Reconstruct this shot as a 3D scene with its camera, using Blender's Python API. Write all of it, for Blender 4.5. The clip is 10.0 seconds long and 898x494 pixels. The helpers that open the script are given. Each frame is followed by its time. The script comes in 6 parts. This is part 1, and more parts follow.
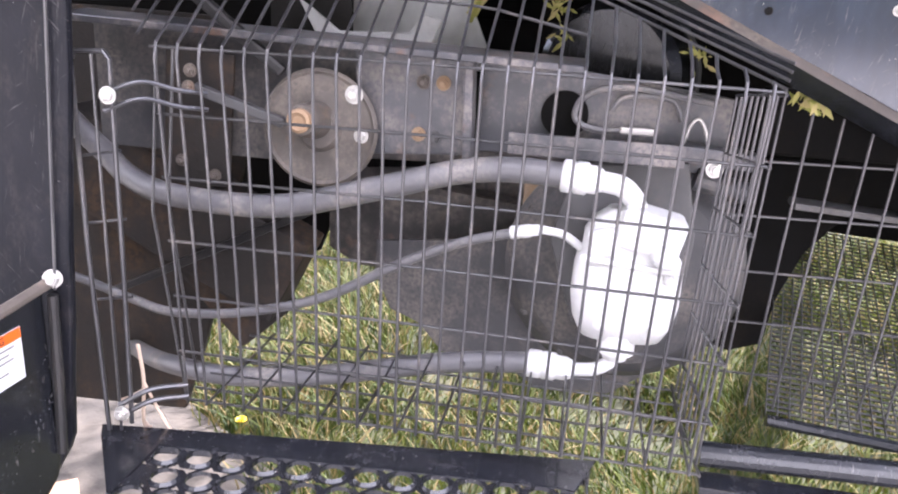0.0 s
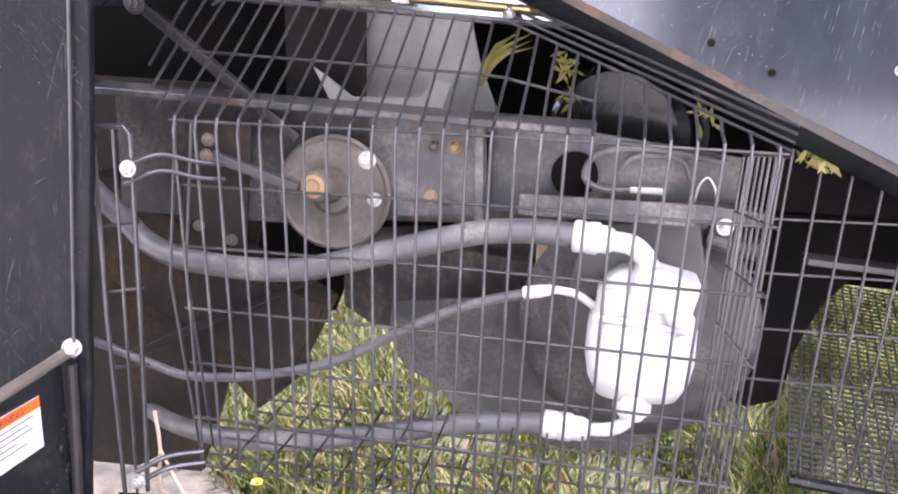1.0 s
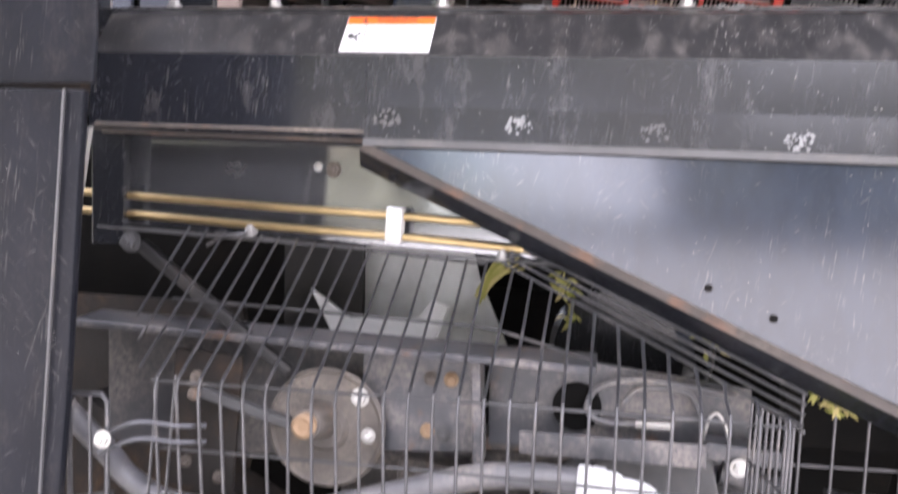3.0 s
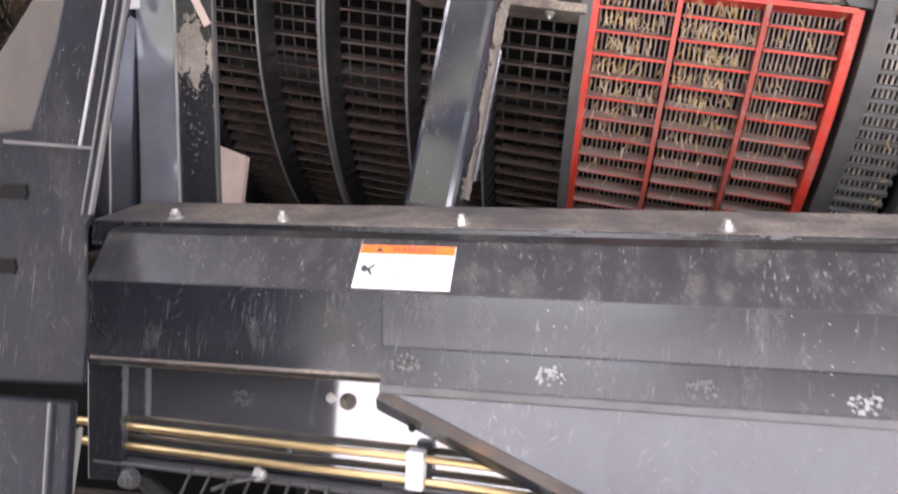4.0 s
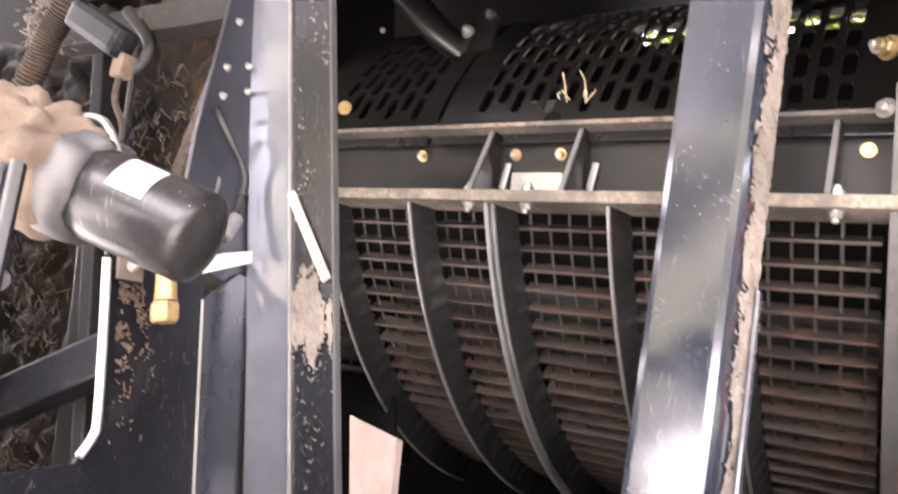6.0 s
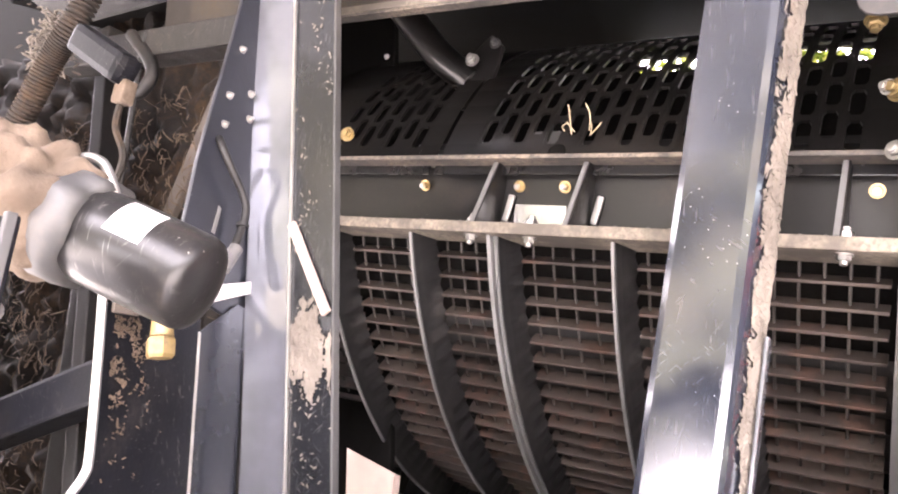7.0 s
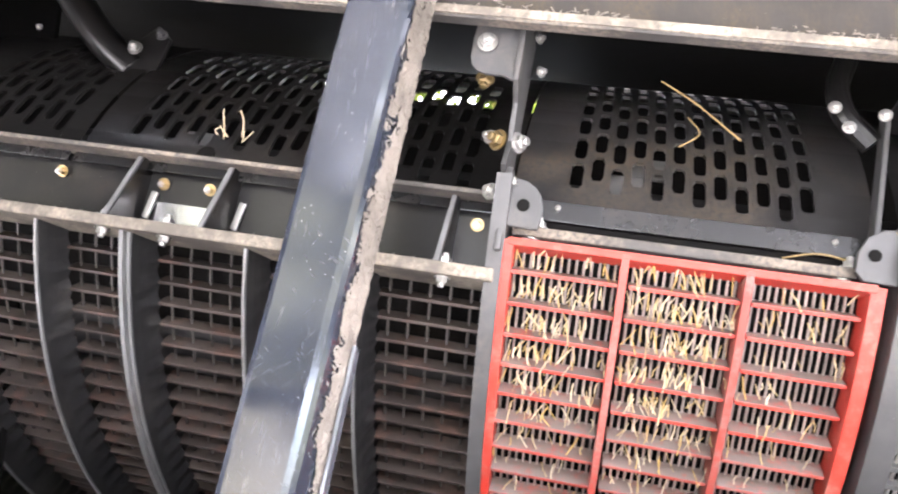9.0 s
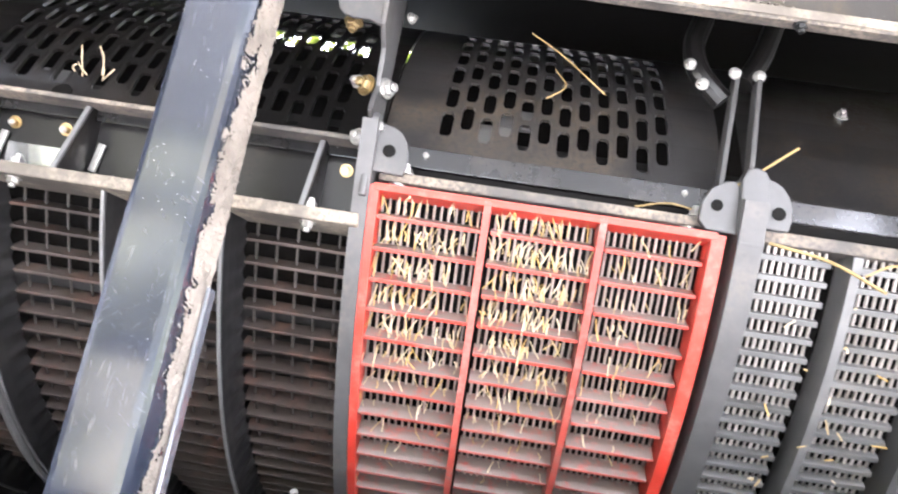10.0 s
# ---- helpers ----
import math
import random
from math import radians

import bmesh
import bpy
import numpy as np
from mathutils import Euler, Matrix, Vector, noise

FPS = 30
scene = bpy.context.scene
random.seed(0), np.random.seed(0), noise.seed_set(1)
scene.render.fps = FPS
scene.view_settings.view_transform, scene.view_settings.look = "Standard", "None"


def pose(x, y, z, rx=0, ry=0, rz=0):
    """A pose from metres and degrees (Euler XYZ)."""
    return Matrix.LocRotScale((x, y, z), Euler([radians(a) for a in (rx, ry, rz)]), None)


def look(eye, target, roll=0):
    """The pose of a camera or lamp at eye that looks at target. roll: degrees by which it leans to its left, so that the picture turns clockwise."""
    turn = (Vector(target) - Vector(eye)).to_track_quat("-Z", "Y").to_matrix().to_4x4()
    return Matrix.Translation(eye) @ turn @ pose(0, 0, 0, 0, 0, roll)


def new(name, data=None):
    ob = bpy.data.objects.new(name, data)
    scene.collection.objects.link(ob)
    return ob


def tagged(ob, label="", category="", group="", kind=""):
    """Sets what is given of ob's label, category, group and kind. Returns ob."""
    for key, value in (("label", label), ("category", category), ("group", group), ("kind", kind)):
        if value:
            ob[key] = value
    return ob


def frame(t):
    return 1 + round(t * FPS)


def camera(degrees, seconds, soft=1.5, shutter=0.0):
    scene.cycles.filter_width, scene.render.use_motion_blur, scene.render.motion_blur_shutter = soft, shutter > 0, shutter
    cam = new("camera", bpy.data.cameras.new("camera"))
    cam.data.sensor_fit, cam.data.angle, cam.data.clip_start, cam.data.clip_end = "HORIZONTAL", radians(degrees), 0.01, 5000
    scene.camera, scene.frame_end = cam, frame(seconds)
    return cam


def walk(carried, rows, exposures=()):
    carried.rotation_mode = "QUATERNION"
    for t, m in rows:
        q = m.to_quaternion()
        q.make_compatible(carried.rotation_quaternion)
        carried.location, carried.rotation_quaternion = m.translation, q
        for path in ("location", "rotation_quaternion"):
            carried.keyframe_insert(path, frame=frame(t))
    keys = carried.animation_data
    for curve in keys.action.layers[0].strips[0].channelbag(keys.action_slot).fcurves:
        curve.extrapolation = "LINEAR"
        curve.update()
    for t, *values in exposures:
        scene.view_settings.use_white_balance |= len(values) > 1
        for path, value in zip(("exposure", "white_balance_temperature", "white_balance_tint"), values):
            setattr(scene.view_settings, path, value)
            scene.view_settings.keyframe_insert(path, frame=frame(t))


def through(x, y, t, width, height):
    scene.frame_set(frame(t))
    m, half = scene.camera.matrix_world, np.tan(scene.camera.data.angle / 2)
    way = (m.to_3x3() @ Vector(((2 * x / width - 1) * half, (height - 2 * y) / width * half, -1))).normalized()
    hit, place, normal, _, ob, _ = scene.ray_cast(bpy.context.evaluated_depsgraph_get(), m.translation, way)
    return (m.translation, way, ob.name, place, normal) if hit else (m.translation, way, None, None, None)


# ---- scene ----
cam = camera(60.5, 10.0, soft=2.0, shutter=0.3)
PATH = [
    (0, (0.203, 0.105, 1.378), (-0.108, 1.985, 0.771), 3.2),
    (0.5, (0.204, 0.104, 1.389), (-0.127, 1.993, 0.82), 2.6),
    (1, (0.208, 0.099, 1.398), (-0.155, 2.006, 0.919), 1.9),
    (1.5, (0.209, 0.109, 1.405), (-0.184, 2.026, 0.992), 1.4),
    (2, (0.209, 0.123, 1.424), (-0.191, 2.05, 1.068), 1.1),
    (2.5, (0.22, 0.149, 1.463), (-0.211, 2.084, 1.203), 1.3),
    (3, (0.219, 0.168, 1.545), (-0.193, 2.122, 1.447), 1.0),
    (3.2, (0.209, 0.16, 1.578), (-0.161, 2.126, 1.605), 1.1),
    (4.3, (0.125, 0.352, 1.939), (-0.346, 2.296, 1.945), -1.3),
    (4.5, (0.087, 0.414, 1.958), (-0.379, 2.359, 1.977), -2.7),
    (5, (0.075, 0.633, 1.991), (-0.526, 2.535, 2.132), -3.9),
    (5.5, (0.108, 0.772, 2.041), (-0.735, 2.567, 2.304), -2.6),
    (6, (0.089, 0.82, 2.11), (-0.907, 2.495, 2.558), -1.3),
    (6.2, (0.078, 0.823, 2.124), (-0.939, 2.47, 2.626), -0.4),
    (7.3, (0.081, 0.826, 2.141), (-0.86, 2.525, 2.621), -0.4),
    (7.5, (0.091, 0.823, 2.137), (-0.793, 2.552, 2.616), -0.3),
    (8, (0.126, 0.824, 2.13), (-0.609, 2.624, 2.599), 0.2),
    (8.5, (0.173, 0.825, 2.135), (-0.311, 2.704, 2.618), 0.2),
    (9, (0.206, 0.826, 2.128), (-0.079, 2.741, 2.632), -0.7),
    (9.5, (0.231, 0.827, 2.121), (0.076, 2.766, 2.585), -1.5),
    (10, (0.267, 0.826, 2.106), (0.221, 2.786, 2.498), -1.7),
]
EXPOSURES = [(0, 3.0, 6000, 25.5), (2.5, 3.0, 6000, 24.5), (3.2, 3.0, 6150, 22), (4.5, 3.17, 6300, 22), (5.5, 3.88, 6650, 25), (7.5, 4.31, 6650, 26), (8.6, 4.2, 6200, 20.5), (10, 4.52, 5900, 16.5)]
walk(cam, [(t, look(eye, target, roll)) for t, eye, target, roll in PATH], EXPOSURES)

# ---- world and sun ----
SUN_EL, SUN_AZ = 46.0, 12.0   # degrees; azimuth clockwise from +y
world = bpy.data.worlds.new("sky")
scene.world = world
world.use_nodes = True
wn = world.node_tree.nodes
sky = wn.new("ShaderNodeTexSky")
sky.sky_type = "NISHITA"
sky.sun_disc = False
sky.sun_elevation = radians(SUN_EL)
sky.sun_rotation = radians(SUN_AZ)
wn["Background"].inputs["Strength"].default_value = 0.13
# scattered bright clouds over the whole sky
wl = world.node_tree.links
wtc = wn.new("ShaderNodeTexCoord")
cloud = wn.new("ShaderNodeTexNoise")
cloud.inputs["Scale"].default_value = 2.2
cloud.inputs["Detail"].default_value = 5.0
wl.new(wtc.outputs["Generated"], cloud.inputs["Vector"])
cr = wn.new("ShaderNodeMapRange")
cr.interpolation_type = "SMOOTHSTEP"
cr.inputs["From Min"].default_value = 0.36
cr.inputs["From Max"].default_value = 0.50
wl.new(cloud.outputs["Fac"], cr.inputs["Value"])
cmix = wn.new("ShaderNodeMix")
cmix.data_type = "RGBA"
wl.new(cr.outputs["Result"], cmix.inputs[0])
wl.new(sky.outputs["Color"], cmix.inputs[6])
cmix.inputs[7].default_value = (8.5, 8.5, 8.6, 1.0)
wl.new(cmix.outputs[2], wn["Background"].inputs["Color"])
sun = new("sun", bpy.data.lights.new("sun", "SUN"))
sun.data.energy = 4.8
sun.data.angle = radians(0.6)
sun.data.color = (1.0, 0.95, 0.87)
sd = Vector((math.sin(radians(SUN_AZ)) * math.cos(radians(SUN_EL)),
             math.cos(radians(SUN_AZ)) * math.cos(radians(SUN_EL)), math.sin(radians(SUN_EL))))
sun.matrix_world = look(sd * 20, (0, 0, 0))


# ---- materials ----
def material(name, base, rough=0.5, metal=0.0, dust=(0.30, 0.26, 0.20), dusty=0.0, dust_scale=6.0,
             grain=120.0, bump=0.15, vary=0.15, coat=0.0, spec=0.5, streak=1.0, specks=0.0, rnd=0.0, rust=None, rust_amt=0.0, scratch=0.0, settle=None):
    """Base colour with dust in patches, fine grain, optional rust, specks and relief."""
    m = bpy.data.materials.new(name)
    m.use_nodes = True
    nt = m.node_tree
    n, l = nt.nodes, nt.links
    bs = n["Principled BSDF"]
    tc = n.new("ShaderNodeTexCoord")
    geo = n.new("ShaderNodeNewGeometry")
    mp = n.new("ShaderNodeMapping")
    mp.inputs["Scale"].default_value = (streak, streak, 1.0)
    l.new(geo.outputs["Position"], mp.inputs["Vector"])

    def tex(scale, detail=4.0, rough_=0.6, src=None):
        t = n.new("ShaderNodeTexNoise")
        t.inputs["Scale"].default_value = scale
        t.inputs["Detail"].default_value = detail
        t.inputs["Roughness"].default_value = rough_
        l.new((src or mp).outputs[0] if src else mp.outputs["Vector"], t.inputs["Vector"])
        return t.outputs["Fac"]

    def ramp(fac, lo, hi):
        r = n.new("ShaderNodeMapRange")
        r.interpolation_type = "SMOOTHSTEP"
        r.inputs["From Min"].default_value = lo
        r.inputs["From Max"].default_value = hi
        l.new(fac, r.inputs["Value"])
        return r.outputs["Result"]

    def mix(fac, a, b):
        x = n.new("ShaderNodeMix")
        x.data_type = "RGBA"
        if isinstance(fac, float):
            x.inputs[0].default_value = fac
        else:
            l.new(fac, x.inputs[0])
        for sock, v in ((x.inputs[6], a), (x.inputs[7], b)):
            if isinstance(v, tuple):
                sock.default_value = (*v, 1.0)
            else:
                l.new(v, sock)
        return x.outputs[2]

    def scale(fac, k):
        x = n.new("ShaderNodeMath")
        x.operation = "MULTIPLY"
        x.inputs[1].default_value = k
        l.new(fac, x.inputs[0])
        return x.outputs[0]

    dark = tuple(c * (1 - vary) for c in base)
    light = tuple(min(1.0, c * (1 + vary)) for c in base)
    fine = tex(grain, 3.0)
    col = mix(ramp(tex(9.0, 3.0), 0.3, 0.7), dark, light)
    if rnd:
        oi = n.new("ShaderNodeObjectInfo")
        hsv = n.new("ShaderNodeHueSaturation")
        r = n.new("ShaderNodeMapRange")
        r.inputs["To Min"].default_value = 1 - rnd
        r.inputs["To Max"].default_value = 1 + rnd
        l.new(oi.outputs["Random"], r.inputs["Value"])
        l.new(r.outputs["Result"], hsv.inputs["Value"])
        l.new(col, hsv.inputs["Color"])
        col = hsv.outputs["Color"]
    if rust:
        col = mix(scale(ramp(tex(14.0, 5.0), 0.62 - 0.25 * rust_amt, 0.75 - 0.15 * rust_amt), 0.9), col, rust)
    bs.inputs["Roughness"].default_value = rough
    if dusty:
        patch = ramp(tex(dust_scale, 6.0, 0.68), 0.62 - 0.3 * dusty, 0.92 - 0.3 * dusty)
        spotty = n.new("ShaderNodeMath")
        spotty.operation = "MULTIPLY"
        l.new(patch, spotty.inputs[0])
        l.new(ramp(fine, 0.25, 0.65), spotty.inputs[1])
        amt = scale(spotty.outputs[0], min(1.0, 0.35 + dusty))
        col = mix(amt, col, dust)
        rr = n.new("ShaderNodeMapRange")
        rr.inputs["To Min"].default_value = rough
        rr.inputs["To Max"].default_value = min(1.0, rough + 0.45)
        l.new(amt, rr.inputs["Value"])
        l.new(rr.outputs["Result"], bs.inputs["Roughness"])
    if specks:
        v = n.new("ShaderNodeTexVoronoi")
        v.inputs["Scale"].default_value = 95.0
        l.new(geo.outputs["Position"], v.inputs["Vector"])
        sp = n.new("ShaderNodeMath")
        sp.operation = "LESS_THAN"
        sp.inputs[1].default_value = 0.075 * specks
        l.new(v.outputs["Distance"], sp.inputs[0])
        keep = n.new("ShaderNodeMath")
        keep.operation = "MULTIPLY"
        l.new(sp.outputs[0], keep.inputs[0])
        l.new(ramp(tex(7.0, 2.0), 0.5, 0.6), keep.inputs[1])
        col = mix(scale(keep.outputs[0], 0.55), col, (0.50, 0.48, 0.44))
    if scratch:
        for turn, lo, sc in ((0.12, 0.60, (330.0, 90.0, 26.0)), (-0.75, 0.64, (380.0, 90.0, 34.0)), (0.95, 0.64, (350.0, 90.0, 30.0)), (0.35, 0.66, (260.0, 90.0, 12.0))):
            m2 = n.new("ShaderNodeMapping")
            m2.vector_type = "TEXTURE"
            m2.inputs["Rotation"].default_value = (0.0, turn, 0.0)
            m3 = n.new("ShaderNodeMapping")
            m3.inputs["Scale"].default_value = sc
            l.new(geo.outputs["Position"], m2.inputs["Vector"])
            l.new(m2.outputs["Vector"], m3.inputs["Vector"])
            t2 = n.new("ShaderNodeTexNoise")
            t2.inputs["Scale"].default_value = 1.0
            t2.inputs["Detail"].default_value = 3.0
            l.new(m3.outputs["Vector"], t2.inputs["Vector"])
            k2 = n.new("ShaderNodeMath")
            k2.operation = "MULTIPLY"
            l.new(ramp(t2.outputs["Fac"], lo, lo + 0.12), k2.inputs[0])
            l.new(ramp(tex(5.0 + 3.0 * turn, 4.0), 0.44, 0.66), k2.inputs[1])
            col = mix(scale(k2.outputs[0], scratch), col, (0.30, 0.285, 0.265))
    if settle:
        sep = n.new("ShaderNodeSeparateXYZ")
        l.new(geo.outputs["True Normal"], sep.inputs[0])
        up = n.new("ShaderNodeMath")
        up.operation = "MULTIPLY"
        l.new(ramp(sep.outputs["Z"], 0.10, 0.55), up.inputs[0])
        l.new(ramp(tex(38.0, 5.0, 0.7), 0.22, 0.52), up.inputs[1])
        col = mix(scale(up.outputs[0], 0.92), col, settle)
    l.new(col, bs.inputs["Base Color"])
    bs.inputs["Metallic"].default_value = metal
    bs.inputs["Coat Weight"].default_value = coat
    bs.inputs["Specular IOR Level"].default_value = spec
    bs.inputs["Coat Roughness"].default_value = 0.12
    if bump:
        b = n.new("ShaderNodeBump")
        b.inputs["Strength"].default_value = bump
        b.inputs["Distance"].default_value = 0.002
        l.new(fine, b.inputs["Height"])
        l.new(b.outputs["Normal"], bs.inputs["Normal"])
    return m


STRAW = (0.42, 0.30, 0.13)
black_paint = material("black paint", (0.012, 0.013, 0.016), 0.26, dusty=0.2, coat=0.3, specks=0.9, scratch=0.3, dust=(0.075, 0.07, 0.068))
dusty_black = material("dusty black paint", (0.017, 0.0165, 0.017), 0.38, dusty=0.55, dust_scale=11.0, coat=0.2, specks=1.0,
                       dust=(0.085, 0.075, 0.067), streak=2.6, grain=230.0, scratch=0.6)
panel_paint = material("streaked glossy black paint", (0.013, 0.014, 0.018), 0.22, dusty=0.36, dust_scale=8.0, coat=0.4, specks=1.2, bump=0.05,
                       dust=(0.065, 0.06, 0.06), streak=3.0, grain=230.0, scratch=0.25)
# base and metal raised so the sky's reflection shows in the colour
post_paint = material("black gloss with a bright reflection in colour", (0.24, 0.252, 0.29), 0.11, 0.6, dusty=0.12, coat=0.5, specks=0.7, dust=(0.14, 0.13, 0.12), bump=0.03)
# grey metallic base puts the bright sky reflection into black paint
back_gloss = material("black paint with a boosted reflection", (0.20, 0.205, 0.22), 0.07, 0.8, dusty=0.1, coat=0.8, specks=0.5, dust=(0.12, 0.11, 0.10), bump=0.02)
gloss_black = material("glossy blue-black paint", (0.030, 0.033, 0.042), 0.16, 0.2, dusty=0.14, coat=0.7, specks=0.7, dust=(0.12, 0.11, 0.10), bump=0.03, dust_scale=9.0)
shield_mat = material("blue-grey shield paint", (0.018, 0.024, 0.038), 0.14, dusty=0.34, coat=0.6, specks=1.0, dust=(0.055, 0.060, 0.071),
                      dust_scale=4.0, streak=2.2, bump=0.03, scratch=0.35)
brace_paint = material("dusty blue-black paint", (0.018, 0.0225, 0.036), 0.11, dusty=0.28, dust=(0.062, 0.061, 0.070), dust_scale=3.0, coat=1.0, spec=1.0, specks=1.0, bump=0.03, scratch=0.25)
lip_dust = material("pale dust on a steel lip", (0.13, 0.113, 0.094), 0.75, dusty=0.8, dust_scale=9.0, dust=(0.38, 0.325, 0.255), specks=0.5)
rail_brown = material("brown dust on a black web", (0.03, 0.026, 0.022), 0.6, dusty=0.8, dust_scale=6.0, dust=(0.075, 0.06, 0.042), streak=2.0, specks=0.5)
edge_steel = material("worn grey steel edge", (0.24, 0.24, 0.24), 0.42, 0.5, dusty=0.5, dust=(0.20, 0.18, 0.16), rnd=0.15)
rail_dust = material("dust on black steel", (0.07, 0.064, 0.06), 0.7, dusty=0.85, dust_scale=7.0, dust=(0.26, 0.215, 0.17), specks=0.5)
chaff = material("caked chaff", (0.17, 0.148, 0.125), 0.95, dusty=0.55, dust=(0.32, 0.285, 0.245), grain=260.0, bump=1.0, vary=0.35)
caked = material("caked brown dust", (0.105, 0.076, 0.054), 0.9, dusty=0.6, dust=(0.20, 0.155, 0.118), grain=90.0, bump=1.0, vary=0.35, dust_scale=16.0)
matte_black = material("matte black dusty paint", (0.014, 0.0135, 0.0135), 0.5, dusty=0.5, dust=(0.06, 0.05, 0.042), dust_scale=10.0, specks=0.6)
beam_steel = material("brown dusted steel", (0.009, 0.0085, 0.0085), 0.36, 0.1, dusty=0.55, dust=(0.034, 0.026, 0.020), specks=0.4, dust_scale=8.0, coat=0.1)
rubber = material("black rubber", (0.11, 0.108, 0.112), 0.42, dusty=0.6, dust=(0.32, 0.285, 0.25), dust_scale=8.0)
white_paint = material("white overspray paint", (0.60, 0.60, 0.595), 0.45, dusty=0.25, dust=(0.42, 0.40, 0.38), vary=0.06, dust_scale=22.0, bump=0.8)
wire_steel = material("dull grey wire", (0.085, 0.084, 0.088), 0.30, 0.7, dusty=0.4, dust=(0.25, 0.22, 0.20), dust_scale=18.0)
zinc = material("zinc steel", (0.45, 0.44, 0.42), 0.35, 0.8, dusty=0.3, dust=(0.5, 0.45, 0.36), grain=300.0)
bolt_gold = material("dusty gold-passivated bolt", (0.26, 0.19, 0.09), 0.4, 0.7, dusty=0.5, dust=(0.22, 0.18, 0.12), dust_scale=40.0)
yellow_zinc = material("yellow zinc steel", (0.42, 0.31, 0.15), 0.32, 0.8, dusty=0.3, dust=(0.45, 0.38, 0.26))
brass = material("brass", (0.40, 0.29, 0.13), 0.42, 0.7, dusty=0.75, dust=(0.36, 0.27, 0.17), dust_scale=30.0)
frame_dust = material("dusted frame steel", (0.065, 0.066, 0.072), 0.36, 0.2, dusty=0.68, dust=(0.26, 0.23, 0.21), dust_scale=9.0, rust=(0.13, 0.08, 0.055), rust_amt=0.15, specks=0.6)
gusset_paint = material("blue-black plate paint", (0.022, 0.024, 0.032), 0.3, dusty=0.2, coat=0.2, specks=1.0, dust=(0.09, 0.085, 0.085))
post_black = material("flat black paint", (0.008, 0.0085, 0.0115), 0.36, dusty=0.45, spec=0.16, specks=0.75, scratch=0.2, dust=(0.036, 0.032, 0.031), dust_scale=10.0, streak=1.8)
caked_dark = material("mud-caked dark sheet", (0.014, 0.011, 0.009), 0.8, dusty=0.66, dust=(0.075, 0.045, 0.025), dust_scale=5.0, bump=1.0, grain=60.0)
rod_red = material("dusty rod", (0.27, 0.225, 0.205), 0.5, 0.2, dusty=0.5, dust=(0.26, 0.22, 0.20), rnd=0.3)
cyl_mat = material("scuffed black cylinder paint", (0.014, 0.0135, 0.014), 0.3, dusty=0.42, dust=(0.10, 0.078, 0.058), dust_scale=14.0, specks=1.0, scratch=0.4)
panel_light = material("pale grey inner panel", (0.60, 0.61, 0.60), 0.4, dusty=0.4, dust=(0.42, 0.42, 0.36), specks=0.6)
axle_dust = material("brown dusted axle casting", (0.055, 0.051, 0.049), 0.6, dusty=0.8, dust=(0.20, 0.172, 0.150), dust_scale=9.0, bump=0.4, grain=70.0, rust=(0.14, 0.09, 0.065), rust_amt=0.25)
drive_dust = material("grey-brown dusted casting", (0.040, 0.040, 0.043), 0.5, dusty=0.75, dust=(0.16, 0.142, 0.126), dust_scale=7.0, specks=0.5)
pulley_mat = material("dusty brown pulley", (0.10, 0.088, 0.078), 0.7, 0.1, dusty=0.7, dust=(0.21, 0.18, 0.15), dust_scale=12.0, rust=(0.15, 0.11, 0.08), rust_amt=0.2)
rusty = material("rusty brown steel", (0.11, 0.092, 0.078), 0.7, 0.1, dusty=0.5, dust=(0.30, 0.25, 0.20), rust=(0.20, 0.12, 0.08), rust_amt=0.3)
bare_rust = material("rusted hub", (0.30, 0.20, 0.12), 0.7, 0.2, dusty=0.6, dust=(0.5, 0.40, 0.30), grain=240.0, bump=0.6)
steel_grey = material("dusty grey steel", (0.080, 0.079, 0.080), 0.5, 0.2, dusty=0.5, dust=(0.16, 0.142, 0.125), specks=0.4)
dark_steel = material("dark concave steel", (0.018, 0.018, 0.0185), 0.42, 0.15, dusty=0.5, dust=(0.066, 0.060, 0.054), rnd=0.2)
grate_rod = material("dull grate rod", (0.060, 0.055, 0.051), 0.45, 0.3, dusty=0.5, dust=(0.085, 0.073, 0.062), rnd=0.25)
bar_brown = material("worn brown concave bar", (0.062, 0.049, 0.043), 0.5, 0.2, dusty=0.5, dust=(0.135, 0.11, 0.092), rust=(0.105, 0.062, 0.048),
                     rust_amt=0.55, rnd=0.3)
red_paint = material("red concave paint", (0.50, 0.042, 0.026), 0.45, dusty=0.5, dust=(0.32, 0.19, 0.15), dust_scale=14.0, rnd=0.15, settle=(0.19, 0.165, 0.147))
red_worn = material("worn red bar", (0.40, 0.065, 0.048), 0.55, dusty=0.75, dust=(0.23, 0.175, 0.155), dust_scale=10.0, rnd=0.2, settle=(0.18, 0.157, 0.14))
grey_bar = material("grey concave casting", (0.13, 0.13, 0.13), 0.5, 0.3, dusty=0.55, dust=(0.20, 0.185, 0.165), rnd=0.15, specks=0.4)
# brown stains, plus shade under the roof put into the dark base
shaded_drum = material("brown stained drum sheet, shade in colour", (0.007, 0.0066, 0.0063), 0.34, 0.1, dusty=0.55, dust=(0.022, 0.0165, 0.012), dust_scale=4.0, specks=0.3, coat=0.2, bump=0.05)
